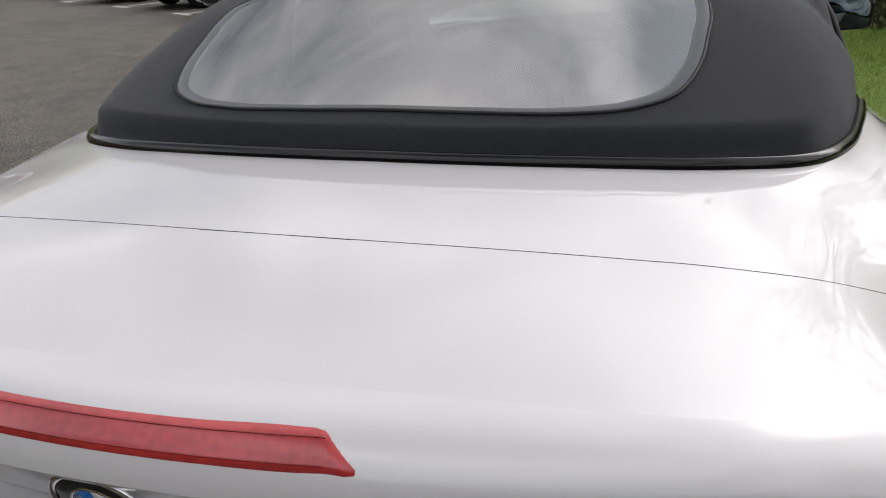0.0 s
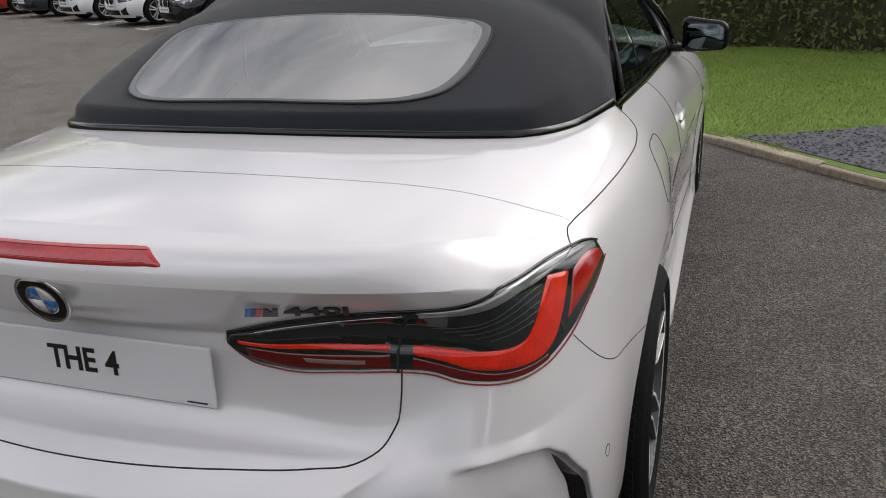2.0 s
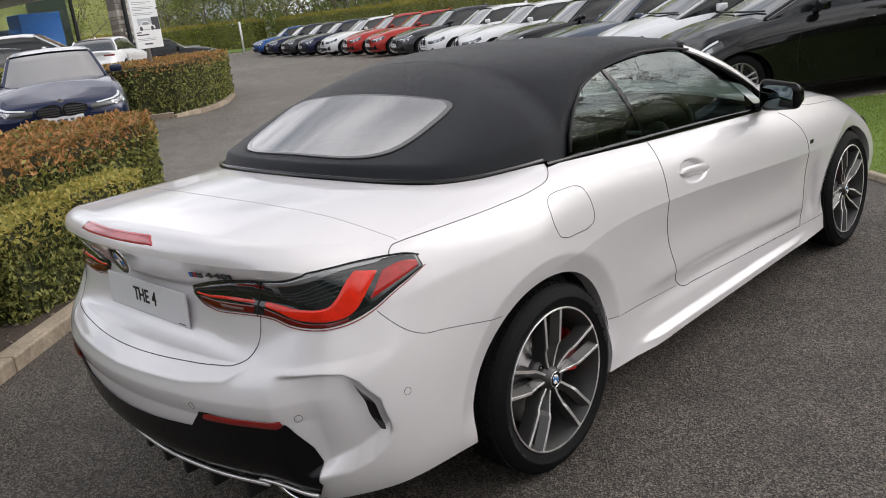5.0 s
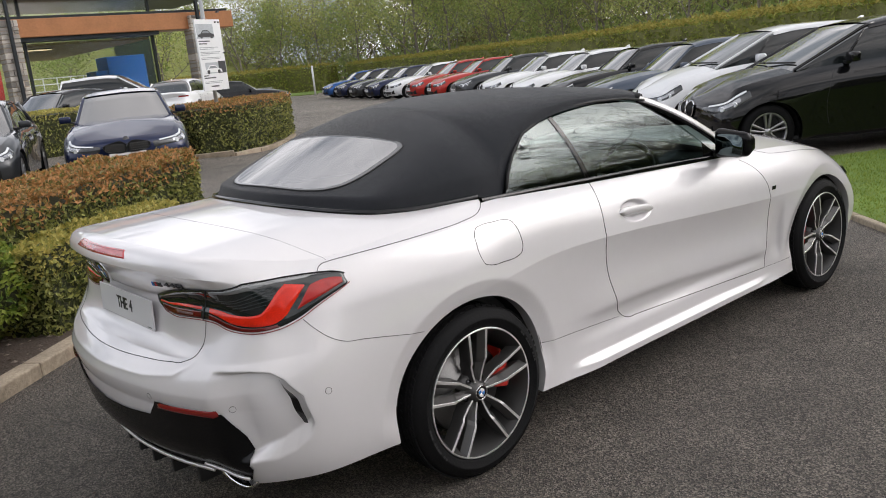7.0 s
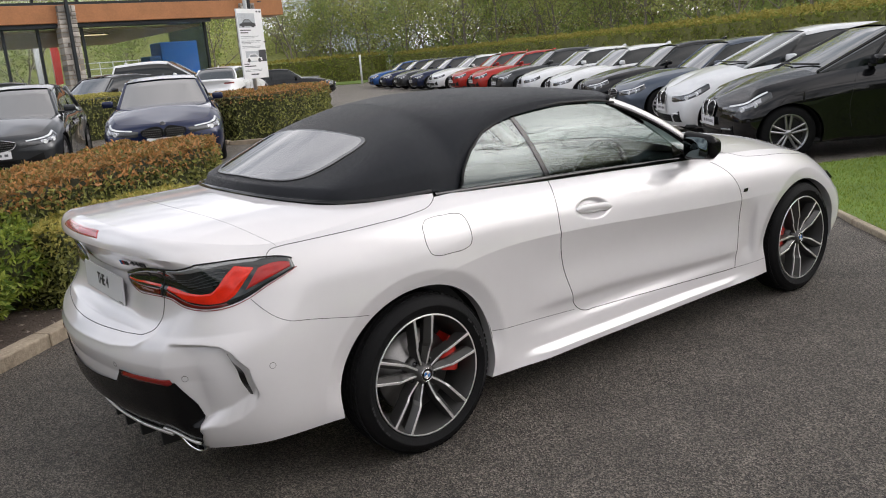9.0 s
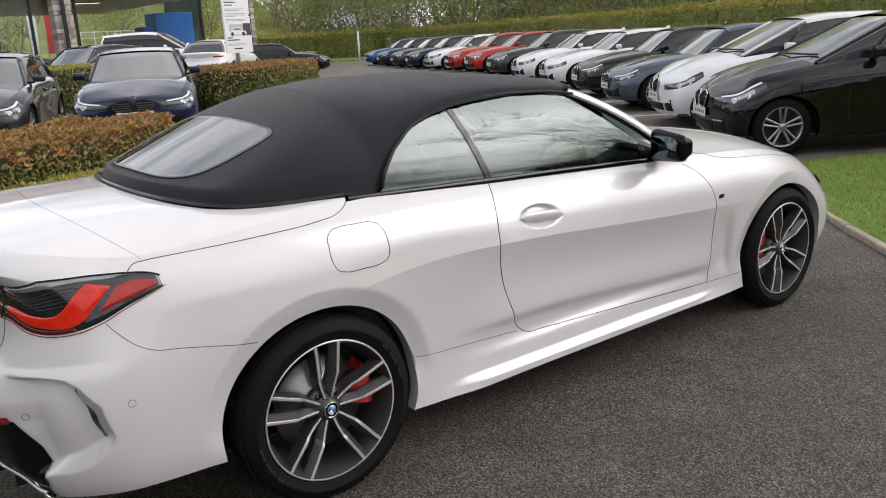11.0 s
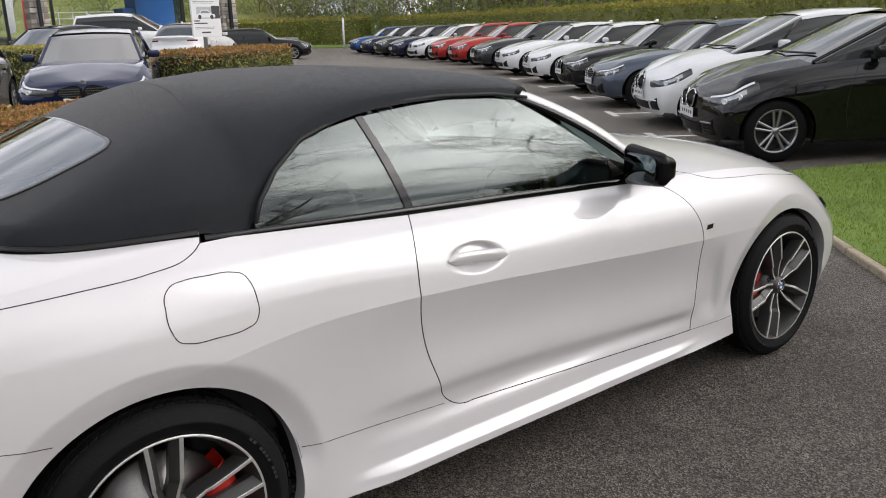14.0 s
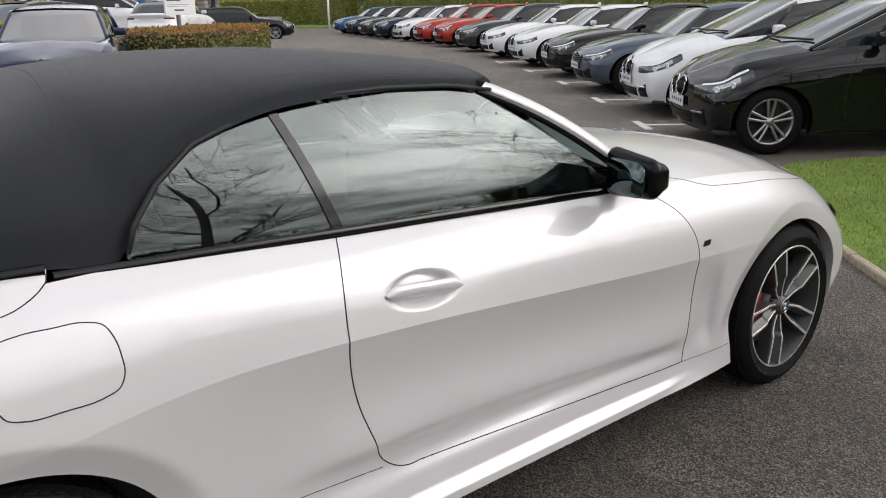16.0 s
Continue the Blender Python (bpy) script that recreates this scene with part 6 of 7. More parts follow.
# the depth of the wood behind: clumps of small leaves at all heights, thinner towards the top
WOOD = leaf_mat("deep_wood_leaves", (0.15, 0.145, 0.06), (0.52, 0.47, 0.22), 0.6, 0.45)
n_c = 1500
cx = rng.uniform(-84, 20, n_c)
cy = np.interp(cx, [-76, -58, -42, -24, -10, 0.5, 16], [40, 49, 47, 41, 34.5, 29, 21.5]) + rng.uniform(0, 12, n_c)
cz = rng.uniform(0.02, 1, n_c) ** 1.15 * (8.5 + 3.0 * np.array([noise.noise(Vector((x * 0.15, 7.0, 1.0))) for x in cx]))
pick = rng.integers(0, n_c, 60000)
WP = np.stack([cx, cy, cz], 1)[pick] + rng.normal(0, 1, (60000, 3)) * np.array((0.75, 0.75, 0.6))
WP[:, 2] = np.abs(WP[:, 2])
Vw, Fw = leaf_mesh(WP, np.tile((0.2, -1.0, 0.3), (60000, 1)), 0.30, 0.6)
me = bpy.data.meshes.new("woodland")
me.from_pydata(Vw.tolist(), [], Fw.tolist())
me.materials.append(WOOD)
tagged(new("woodland", me), "dense spring woodland, olive and brown, behind the hedge", "trees", kind="stuff")
# rough hedge along the lawn
ROUGH = leaf_mat("rough_hedge_leaves", (0.045, 0.055, 0.022), (0.26, 0.27, 0.10), 0.5)
hedge("rough_hedge", [(-0.05, 10.15), (0.6, 10.3), (1.4, 10.0), (2.4, 9.5), (4, 8.9), (7, 7.8), (7.6, 9.2), (4.2, 10.6), (2.2, 11.3), (1.3, 11.2), (0.55, 10.85), (0.1, 10.45)], 0.03, 2.2, 30000, 0.075, ROUGH, ROUGH, "rough tangled dark hedge at the edge of the lawn", 0.2, 0.14)
# trees on the near side of the drive, seen in the glass and the paint
for i, (x, y) in enumerate(((9.7, 4.85), (7.4, 13.2), (5.2, 16.5), (14, -2.5), (9.6, 19.5))):
    if i == 0:
        bare = tree(31, 10, 0, 0.10, SPRING, label="bare tree with fine dark twigs beside the drive", twigs=4)
        bare["group"] = "trees beside the drive"
        bare.matrix_world = Matrix.Translation((x, y, 0.0)) @ Matrix.Scale(0.8, 4)
    else:
        copy_thing(bare, Matrix.Translation((x, y, 0.0)) @ Matrix.Rotation(i * 1.3, 4, "Z"))
# Added hedges out of view; the one behind dims low sky on the tail.
hedge("boundary_hedge", [(-16, -13), (16, -11.5), (16, -10), (-16, -11.5)], 0.0, 4.4, 4500, 0.3, FARGREEN, FARGREEN, "unseen tall hedge added behind the parking space to darken the horizon", 0.15, 0.2)
hedge("boundary_hedge", [(16, -14), (17.5, -14), (19, 16), (17.5, 16)], 0.0, 2.4, 2500, 0.3, FARGREEN, FARGREEN, "unseen tall hedge added beside the drive", 0.15, 0.2)

# ---- parking lines ----
MARKS = [(-4.06, 9.40), (-6.28, 11.15), (-8.75, 12.95), (-11.35, 14.60), (-14.09, 16.20), (-17.0, 17.7), (-20.0, 19.1), (-22.9, 20.4)]
for i, (x, y) in enumerate(MARKS):
    q = Vector(MARKS[min(i + 1, 7)]) - Vector(MARKS[max(i - 1, 0)])
    a = math.atan2(q.y, q.x)
    m = Matrix.Translation((x, y, 0.004)) @ Matrix.Rotation(a, 4, "Z")
    line = part("parking_line", box_bm(-0.38, 0.38, -0.05, 0.05, -0.003, 0.001), WHITE_LINE, smooth=False)
    bm = bmesh.new()
    bm.from_mesh(line.data)
    box_bm(-0.05, 0.05, -2.6, -0.0505, -0.003, 0.001, bm=bm)
    bm.to_mesh(line.data)
    bm.free()
    line.matrix_world = m
    tagged(line, "worn white T-shaped parking bay line on tarmac", "road marking", "parking bay lines", "structure")


# ---- parked cars ----
def car_lines(tall):
    """The convertible's lines reshaped: a blunter, higher nose, and for tall cars a higher waist."""
    S = SP.copy()
    ring = [1.02, 1.02, 1.01, 1.0, 0.985, 0.985, 1.0, 1.0, 0.985, 0.97, 0.94, 0.915, 0.87, 0.80, 0.742, 0.728, 0.725]
    if tall:
        ring = [1.1, 1.1, 1.1, 1.1, 1.1, 1.1, 1.1, 1.1, 1.1, 1.075, 1.04, 1.005, 0.95, 0.875, 0.80, 0.778, 0.772]
    for i, rz in enumerate(ring):
        k = (rz - 0.2) / (S[i, -1, 2] - 0.2)
        S[i, :, 2] = 0.2 + (S[i, :, 2] - 0.2) * k
    S[7:12, 0, 0] = S[7:12, 2, 0] - 0.012
    S[7:12, 1, 0] = S[7:12, 2, 0] - 0.002
    wide, back = (1.12, 0.14) if tall else (1.07, 0.06)
    S[14, :, 0] *= wide
    S[15, :, 0] *= wide
    S[13:, :, 1] -= back * np.array([0.4, 0.8, 1.0, 1.0])[:, None]
    upright = np.array([0.0, 0.0, 0.0, 0.005, 0.012, 0.022, 0.030, 0.040, 0.056, 0.068, 0.070])
    S[15:, :, 1] += upright
    S[14, :, 1] += 0.7 * upright
    S[14, :, 0] += 0.6 * upright
    at_u = np.linspace(0, US[-1], 105)
    L = spline(S, US, at_u)
    L[0, :, 0] = L[-1, :, 0] = 0
    return shell(13, 25, L, at_u)


LINES_LOW, LINES_TALL = car_lines(False), car_lines(True)
FASCIA = mat("black_grille_plastic", (0.006, 0.006, 0.0065), 0.6, spec=0.2)
CAR_GLASS = mat("dark_car_glass", (0.014, 0.017, 0.017), 0.02, coat=1.0, spec=1.0)
CAR_GLASS.node_tree.nodes["Principled BSDF"].inputs["Coat IOR"].default_value = 2.3
CAR_GLASS.node_tree.nodes["Principled BSDF"].inputs["IOR"].default_value = 1.6
# Same glass with its gloss cut, standing in for trees mirrored in the sides.
CAR_SIDE_GLASS = mat("dim_reflection_side_glass", (0.012, 0.015, 0.015), 0.04, coat=0.6, spec=0.4)
LAMP_GLASS = mat("headlamp_glass", (0.75, 0.77, 0.8), 0.15, 0.2, coat=1.0)
LAMP_LENS = mat("headlamp_lens", (0.055, 0.058, 0.062), 0.15, 0.3, coat=1.0, var=0.5, scale=9)
LAMP_SILVER = mat("headlamp_reflector", (0.34, 0.35, 0.37), 0.18, 0.7, coat=1.0, var=0.5, scale=14)
PLATE_INK = mat("faded_plate_print", (0.12, 0.12, 0.13), 0.6)
RIM2 = mat("silver_rim", (0.42, 0.42, 0.43), 0.3, 0.9)


def parked_wheel(parent, x, y, z, s):
    m = Matrix(((0, 0, s, s * x), (s, 0, 0, y), (0, 1, 0, z), (0, 0, 0, 1)))
    w = part("wheel", lathe_bm([(0.20, -0.2), (0.31, -0.19), (0.331, -0.14), (0.331, -0.04), (0.30, 0.0), (0.232, -0.01)], 36, m), RUBBER, parent)
    part("rim", lathe_bm([(0.232, -0.015), (0.224, -0.012), (0.21, -0.03), (0.195, -0.14)], 36, m), RIM2, w)
    part("rim_dish", lathe_bm([(0.0, -0.10), (0.20, -0.10)], 24, m), BLACK, w)
    for k in range(5):
        a = radians(72 * k + 90)
        dm = m @ Matrix.Rotation(a, 4, "Z")
        for q in (1, -1):
            rows = [[dm @ Vector((r, q * (0.012 + 0.028 * (r - 0.03) / 0.2) + e * hw, zz - d)) for e, d in ((-1, 0), (1, 0), (1, 0.03), (-1, 0.03))] for r, hw, zz in ((0.03, 0.012, -0.03), (0.222, 0.014, -0.016))]
            part("spoke", grid_bm(rows, closed=True), RIM2, w)
    part("hub", lathe_bm([(0, -0.018), (0.035, -0.02), (0.05, -0.05)], 16, m), RIM2, w)
    return w


WHEELS = []


def parked_car(paint, label, m, zs=1.0, roof=1.43, nose=0.0, rear=False):
    tall = zs > 1.05
    rows0 = LINES_TALL if tall else LINES_LOW
    ws = 3.70 if tall else 3.32
    root = thing("parked_car", None, label, "car", "cars parked in rows")
    bd = part("body", mirrored(body_half(rows0)), paint, root)
    RNG = rows0[-1]
    cut = int(np.searchsorted(RNG[:90, 1], ws - 0.17))
    ring = curve(RNG[cut:], 30)
    ring[-1, 0] = 0
    ny, nz = RNG[-1, 1], RNG[-1, 2]
    spine = curve([(0, ws, nz + (0.30 if tall else 0.255)), (0, ws + 0.25 * (ny - ws), nz + (0.255 if tall else 0.235)), (0, ws + 0.65 * (ny - ws), nz + (0.125 if tall else 0.115)), (0, ws + 0.88 * (ny - ws), nz + 0.036), (0, ny, nz)], 30)
    rows = []
    for a in np.linspace(0, 1, 14):
        row = ring * (1 - a) + spine * a
        row[:, 2] = ring[:, 2] + (spine[:, 2] - ring[:, 2]) * (1 - (1 - a) ** 2.3) + 0.008 * math.exp(-((a - 0.4) / 0.12) ** 2) * np.linspace(1, 0, 30)
        rows.append(row)
    part("bonnet", mirrored(grid_bm(rows)), paint, root)
    zs = 1.10 if tall else 1.0
    def up(p):
        return p
    # cabin: glass all round, a painted roof and pillars over it
    side_r = RNG[(RNG[:, 0] > 0.7) & (RNG[:, 1] < 4.0)]
    belt = lambda y: float(np.interp(y, side_r[:, 1], side_r[:, 2]))
    R = roof
    back = 0.55 if zs > 1.05 else 0.95
    prof = [(0.42 if zs > 1.05 else 0.60, 1.0), (back, R - 0.06), (1.55, R), (2.2, R), (2.62, R - 0.06), (ws, nz + (0.250 if tall else 0.215))]
    def cab(y, f):
        zt = np.interp(y, [q[0] for q in prof], [q[1] for q in prof])
        zb = belt(min(max(y, 0.75), ws - 0.1)) - 0.004
        return zt, zb
    rows = []
    for y in np.concatenate([np.linspace(prof[0][0], ws, 26)]):
        zt, zb = cab(y, 0)
        zt = max(zt, zb + 0.001)
        hgt = (zt - zb) / (R - 0.96)
        xt = 0.755 - 0.17 * hgt
        sw = 0.20 * max(0.0, (y - 2.62) / (ws - 2.62))
        rows.append([(0.755, y - sw, zb), (0.755 - 0.06 * hgt, y - sw * 0.95, zb + (zt - zb) * 0.45), (xt + 0.02, y - sw * 0.85, zb + (zt - zb) * 0.86), (xt - 0.05, y - sw * 0.7, zb + (zt - zb) * 0.97), (xt * 0.6, y - sw * 0.3, zt), (0, y, zt + 0.012 * hgt)])
    glass = part("glasshouse", mirrored(grid_bm(rows)), CAR_GLASS, root, "dark reflecting car glass")
    glass.data.materials.append(CAR_SIDE_GLASS)  # side panes dulled to imitate dark tree reflections, screens left bright
    for f in glass.data.polygons:
        f.material_index = 1 if abs(f.normal.x) > 0.62 else 0
    if tall:  # wipers lying at the foot of the windscreen
        foot_ = rows[-2]
        for sg, x0 in ((1, 0.05), (-1, 0.0)):
            base = [Vector((sg * f * foot_[3][0] + x0, np.interp(f, [0, 1], [foot_[5][1], foot_[3][1]]), np.interp(f, [0, 1], [foot_[5][2], foot_[3][2]]) + 0.03)) for f in np.linspace(0.0, 0.85, 8)]
            part("wiper", tube_bm(base, 0.012, 5), BLACK, root)
    rr = []
    for y in np.linspace(back + 0.03, 2.60, 14):
        zt, zb = cab(y, 0)
        xt = 0.755 - 0.17 * (zt - zb) / (R - 0.96)
        rr.append([(xt + 0.030, y, zb + (zt - zb) * 0.84), (xt + 0.012, y, zb + (zt - zb) * 0.92), (xt - 0.045, y, zb + (zt - zb) * 0.985), (xt * 0.6, y, zt + 0.010), (0, y, zt + 0.022)])
    part("roof", mirrored(grid_bm(rr)), paint, root)
    for s in (1, -1):
        line = [(s * (0.4 * r[2][0] + 0.6 * r[3][0] + 0.004), 0.4 * r[2][1] + 0.6 * r[3][1], 0.4 * r[2][2] + 0.6 * r[3][2] + 0.002) for r in rows if r[5][1] > 2.5]
        part("pillar", tube_bm(curve(line, 14), 0.024, 6), paint, root)
        part("pillar", tube_bm([(s * 0.615, back + 0.05, R - 0.07), (s * 0.72, back - 0.1, 1.1 * zs), (s * 0.76, back - 0.28, 0.98 * zs)], 0.045, 6), paint, root)
        part("pillar", tube_bm([(s * 0.605, 1.75, R - 0.05), (s * 0.76, 1.82, 0.99 * zs)], 0.018, 4), GLOSS_BLACK, root)
        mr = part("door_mirror", box_bm(min(s * 0.82, s * 1.0), max(s * 0.82, s * 1.0), 2.86, 2.98, 0.97 * zs, 1.08 * zs, 0.03, 2), paint, root)
        part("arm", box_bm(min(s * 0.74, s * 0.84), max(s * 0.74, s * 0.84), 2.9, 2.96, 0.95 * zs, 0.985 * zs, 0.006), BLACK, mr)
    skin = tree_of(bd)
    def flank(y, z, o=0.0):
        q = skin.ray_cast(Vector((2, y, z)), Vector((-1, 0, 0)))[0]
        return Vector(((q.x if q is not None else 0.88) + o, y, z))
    for s in (1, -1):
        for y in (1.45, 2.35):
            q = flank(y, 0.82 * zs, 0.012)
            part("door_handle", box_bm(s * q.x - 0.014, s * q.x + 0.014, y - 0.10, y + 0.10, 0.805 * zs, 0.845 * zs, 0.01), paint, root)
        for line in ([(1.95, 0.96), (1.93, 0.7), (1.95, 0.32)], [(3.12, 0.90), (3.2, 0.7), (3.18, 0.32)], [(1.0, 0.95), (1.35, 0.72), (1.45, 0.5)]):
            part("door_gap", tube_bm([(s * p.x, p.y, p.z) for p in (flank(y, z * zs) for y, z in curve([(*q, 0) for q in line], 14)[:, :2])], 0.0025, 4), GAP, root)
    # shark-fin aerial on the roof
    fy = back + 0.32
    part("roof_aerial", prism_bm([(-0.09, 0.0), (0.09, 0.0), (-0.03, 0.07), (-0.075, 0.068)], Matrix.Translation((-0.012, fy, float(np.interp(fy, [q[0] for q in prof], [q[1] for q in prof])) + 0.012)) @ Matrix.Rotation(radians(90), 4, "Z") @ Matrix.Rotation(radians(90), 4, "X") @ Matrix.Translation((0, 0, 0.0)), 0.024), paint, root)
    if tall:
        for s in (1, -1):
            part("pillar", tube_bm([(s * 0.665, 2.66, R - 0.13), (s * 0.765, 2.95, belt(2.95) + 0.01)], 0.014, 5), GLOSS_BLACK, root)
    if rear:
        for s in (1, -1):
            rws = []
            for b in np.linspace(0, 1, 4):
                rw = []
                for x in np.linspace(0.48, 0.78, 10):
                    q = skin.ray_cast(Vector((s * x, -3, zs * (0.83 + 0.05 * b))), Vector((0, 1, 0)))[0]
                    rw.append((q + Vector((0, -0.006, 0))) if q is not None else Vector((s * x, 0.3, zs * 0.85)))
                rws.append(rw)
            part("tail_lamp", grid_bm(rws), REFLECTOR, root, "red tail lamp")
    def front(x, z, o):
        q, n, _, _ = skin.ray_cast(Vector((x, 7, z)), Vector((0, -1, 0)))
        return (q + Vector((0, o, 0))) if q is not None else Vector((x, 4.6, z))
    kf = (nz - 0.2) / 0.55
    zf = lambda z: 0.2 + (z - 0.2) * kf
    for s in (1, -1):
        # the lamp follows the skin round the corner of the nose
        c0, c1 = (85, 98) if not tall else (82, 98)
        blk = []
        for i, fr in enumerate(np.linspace(0, 1, 6)):
            line = []
            for j, col in enumerate(np.linspace(c0, c1, 16)):
                t = j / 15
                lo_r, hi_r = 11.5 + 6.0 * (1 - t) + 24 * max(0.0, 0.22 - t), 24.0 + 7.6 * (1 - t) ** 0.65
                r = lo_r + (hi_r - lo_r) * fr
                ci, ri = int(min(col, rows0.shape[1] - 2)), int(min(r, rows0.shape[0] - 2))
                q = rows0[ri, ci] * (1 - r + ri) + rows0[ri + 1, ci] * (r - ri)
                d = Vector((q[0], (q[1] - 3.6) * 0.8, 0)).normalized()
                o = -0.004 if i in (0, 5) or j in (0, 15) else 0.009
                line.append((s * (q[0] + d.x * o), q[1] + d.y * o, q[2]))
            blk.append(line)
        hl = part("headlamp", grid_bm(blk), LAMP_LENS, root)
        for f0, f1, j0, j1, nm, mt in ((0.84, 0.985, 1, 14, "lamp_brow", LAMP_GLASS), (0.30, 0.72, 3, 11, "lamp_bowl", LAMP_SILVER)):
            strip_ = []
            for f in np.linspace(f0, f1, 3):
                i0 = min(int(f * 5), 4)
                strip_.append([Vector(a).lerp(Vector(b), f * 5 - i0) + Vector((s * 0.003, 0.004, 0.002)) for a, b in zip(blk[i0][j0:j1], blk[i0 + 1][j0:j1])])
            part(nm, grid_bm(strip_), mt, hl)
        for jj in (5, 9):
            q = Vector(blk[2][jj]) * 0.6 + Vector(blk[1][jj]) * 0.4
            nq = Vector((q.x * 0.6, max(q.y - 3.6, 0.2), 0.1))
            part("lamp_ring", lathe_bm([(0.0, 0.006), (0.020, 0.007), (0.026, 0.010), (0.032, 0.007), (0.034, -0.004)], 16, frame_at(q, nq)), LAMP_GLASS, hl)
        # kidney, upright or wide
        wide = "coupe" in label or "grey saloon" in label
        ko = [(0.03, 0.545), (0.022, 0.675), (0.05, 0.70), (0.19, 0.695), (0.235, 0.672), (0.225, 0.575), (0.19, 0.54)]
        if wide:
            ko = [(0.022, 0.535), (0.022, 0.665), (0.05, 0.685), (0.24, 0.675), (0.335, 0.635), (0.30, 0.565), (0.22, 0.535)]
        shape = curve([(*q, 0) for q in ko + [ko[0]]], 29)[:-1, :2]
        ring2 = [front(s * x, zf(z), 0.02) for x, z in shape]
        gr = part("grille", tube_bm(ring2, 0.009 if not wide else 0.006, 6, closed=True), GLOSS_BLACK if "coupe" in label else CHROME, root, "framed double grille")
        cxk, czk = shape.mean(0)
        part("grille_mesh", grid_bm([[front(s * (cxk + (x - cxk) * f), zf(czk + (z - czk) * f), 0.013) for x, z in shape] for f in (0.02, 0.5, 1.0)], closed=True), FASCIA, gr)
        if wide:
            for kz in range(4):
                for kx in range(9):
                    x, z = 0.045 + 0.031 * kx + 0.015 * (kz % 2), 0.553 + 0.034 * kz
                    if inside((x, z), [tuple(q) for q in shape]):
                        q = front(s * x, zf(z), 0.0)
                        part("grille_stud", box_bm(q.x - 0.008, q.x + 0.008, q.y + 0.012, q.y + 0.020, q.z - 0.005, q.z + 0.005), RIM2, gr, smooth=False)
        else:
            for k in range(6):
                x = 0.055 + 0.029 * k
                part("slat", tube_bm([front(s * x, zf(0.553), 0.018), front(s * x, zf(0.685), 0.018)], 0.004, 4), FASCIA, gr)
        part("side_intake", grid_bm([[front(s * (0.43 + 0.25 * a), 0.262 + (0.10 + 0.075 * a) * b + 0.012 * a, 0.006) for a in np.linspace(0, 1, 8)] for b in np.linspace(0, 1, 5)]), FASCIA, root)
        if tall:
            part("intake_bar", tube_bm([front(s * x, 0.40 + 0.02 * (x - 0.43), 0.016) for x in np.linspace(0.42, 0.66, 8)], 0.011, 5), RIM2 if "black" in label else paint, root)
            for k in range(3):
                part("intake_slat", tube_bm([front(s * x, 0.285 + 0.034 * k, 0.010) for x in np.linspace(0.45, 0.64, 6)], 0.005, 4), GLOSS_BLACK, root)
    part("lower_intake", grid_bm([[front(x, 0.262 + 0.115 * b, 0.006) for x in np.linspace(-0.36 - 0.03 * b, 0.36 + 0.03 * b, 16)] for b in np.linspace(0, 1, 4)]), FASCIA, root)
    for k in range(3):
        part("intake_slat", tube_bm([front(x, 0.285 + 0.034 * k, 0.010) for x in np.linspace(-0.34, 0.34, 12)], 0.004, 4), GLOSS_BLACK, root)
    zp = zf(0.47)
    pq = front(0, zp, 0.012)
    pl = part("number_plate", box_bm(-0.26, 0.26, pq.y - 0.004, pq.y + 0.004, zp - 0.055, zp + 0.055, 0.002), PLATE, root, smooth=False)
    for k in range(5):
        part("plate_bar", box_bm(-0.19 + 0.085 * k - 0.025, -0.19 + 0.085 * k + 0.025, pq.y + 0.003, pq.y + 0.0055, zp - 0.018, zp + 0.018), PLATE_INK, pl, smooth=False)
    em = frame_at(front(0, zf(0.73), 0.006), (0, 1, 0.35))
    part("badge", lathe_bm([(0, 0.006), (0.03, 0.005), (0.04, 0.003), (0.042, 0)], 16, em), BADGE_DARK, root)
    for y in (1.084, 3.931):
        for s in (1, -1):
            if not WHEELS:
                WHEELS.append(parked_wheel(root, 0.90, y, 0.331, s))
            else:
                w = WHEELS[0]
                mm = Matrix.Translation((0, y - 1.084, 0)) @ (Matrix.Identity(4) if s > 0 else Matrix.Translation((0, 2.168, 0)) @ Matrix.Rotation(math.pi, 4, "Z"))
                c = copy_thing(w, mm)
                c.parent = root
            yc = 1.085 if y < 2 else 3.915
            rows2 = [[(s * x, yc + 0.385 * math.cos(t), 0.333 + 0.36 * math.sin(t)) for t in np.linspace(-0.3, math.pi + 0.3, 16)] for x in (0.85, 0.6)] + [[(s * 0.6, yc, 0.333)] * 16]
            part("arch_liner", grid_bm(rows2), BLACK, root)
    part("underbody", box_bm(-0.83, 0.83, 0.4, 4.45, 0.19, 0.24), BLACK, root)
    root.matrix_world = m
    return root


def nose_at(x, y, hx, hy):
    """The pose of a car whose nose stands over (x, y) and points along (hx, hy)."""
    a = math.atan2(hy, hx) - math.pi / 2
    return Matrix.Translation((x, y, ground_z(x, y))) @ Matrix.Rotation(a, 4, "Z") @ Matrix.Translation((0, -4.77, 0))


def car_paint(name, c, metal=0.3):
    return mat(name, c, 0.35, metal, 1.0, 0.03, 3, spec=0.05)


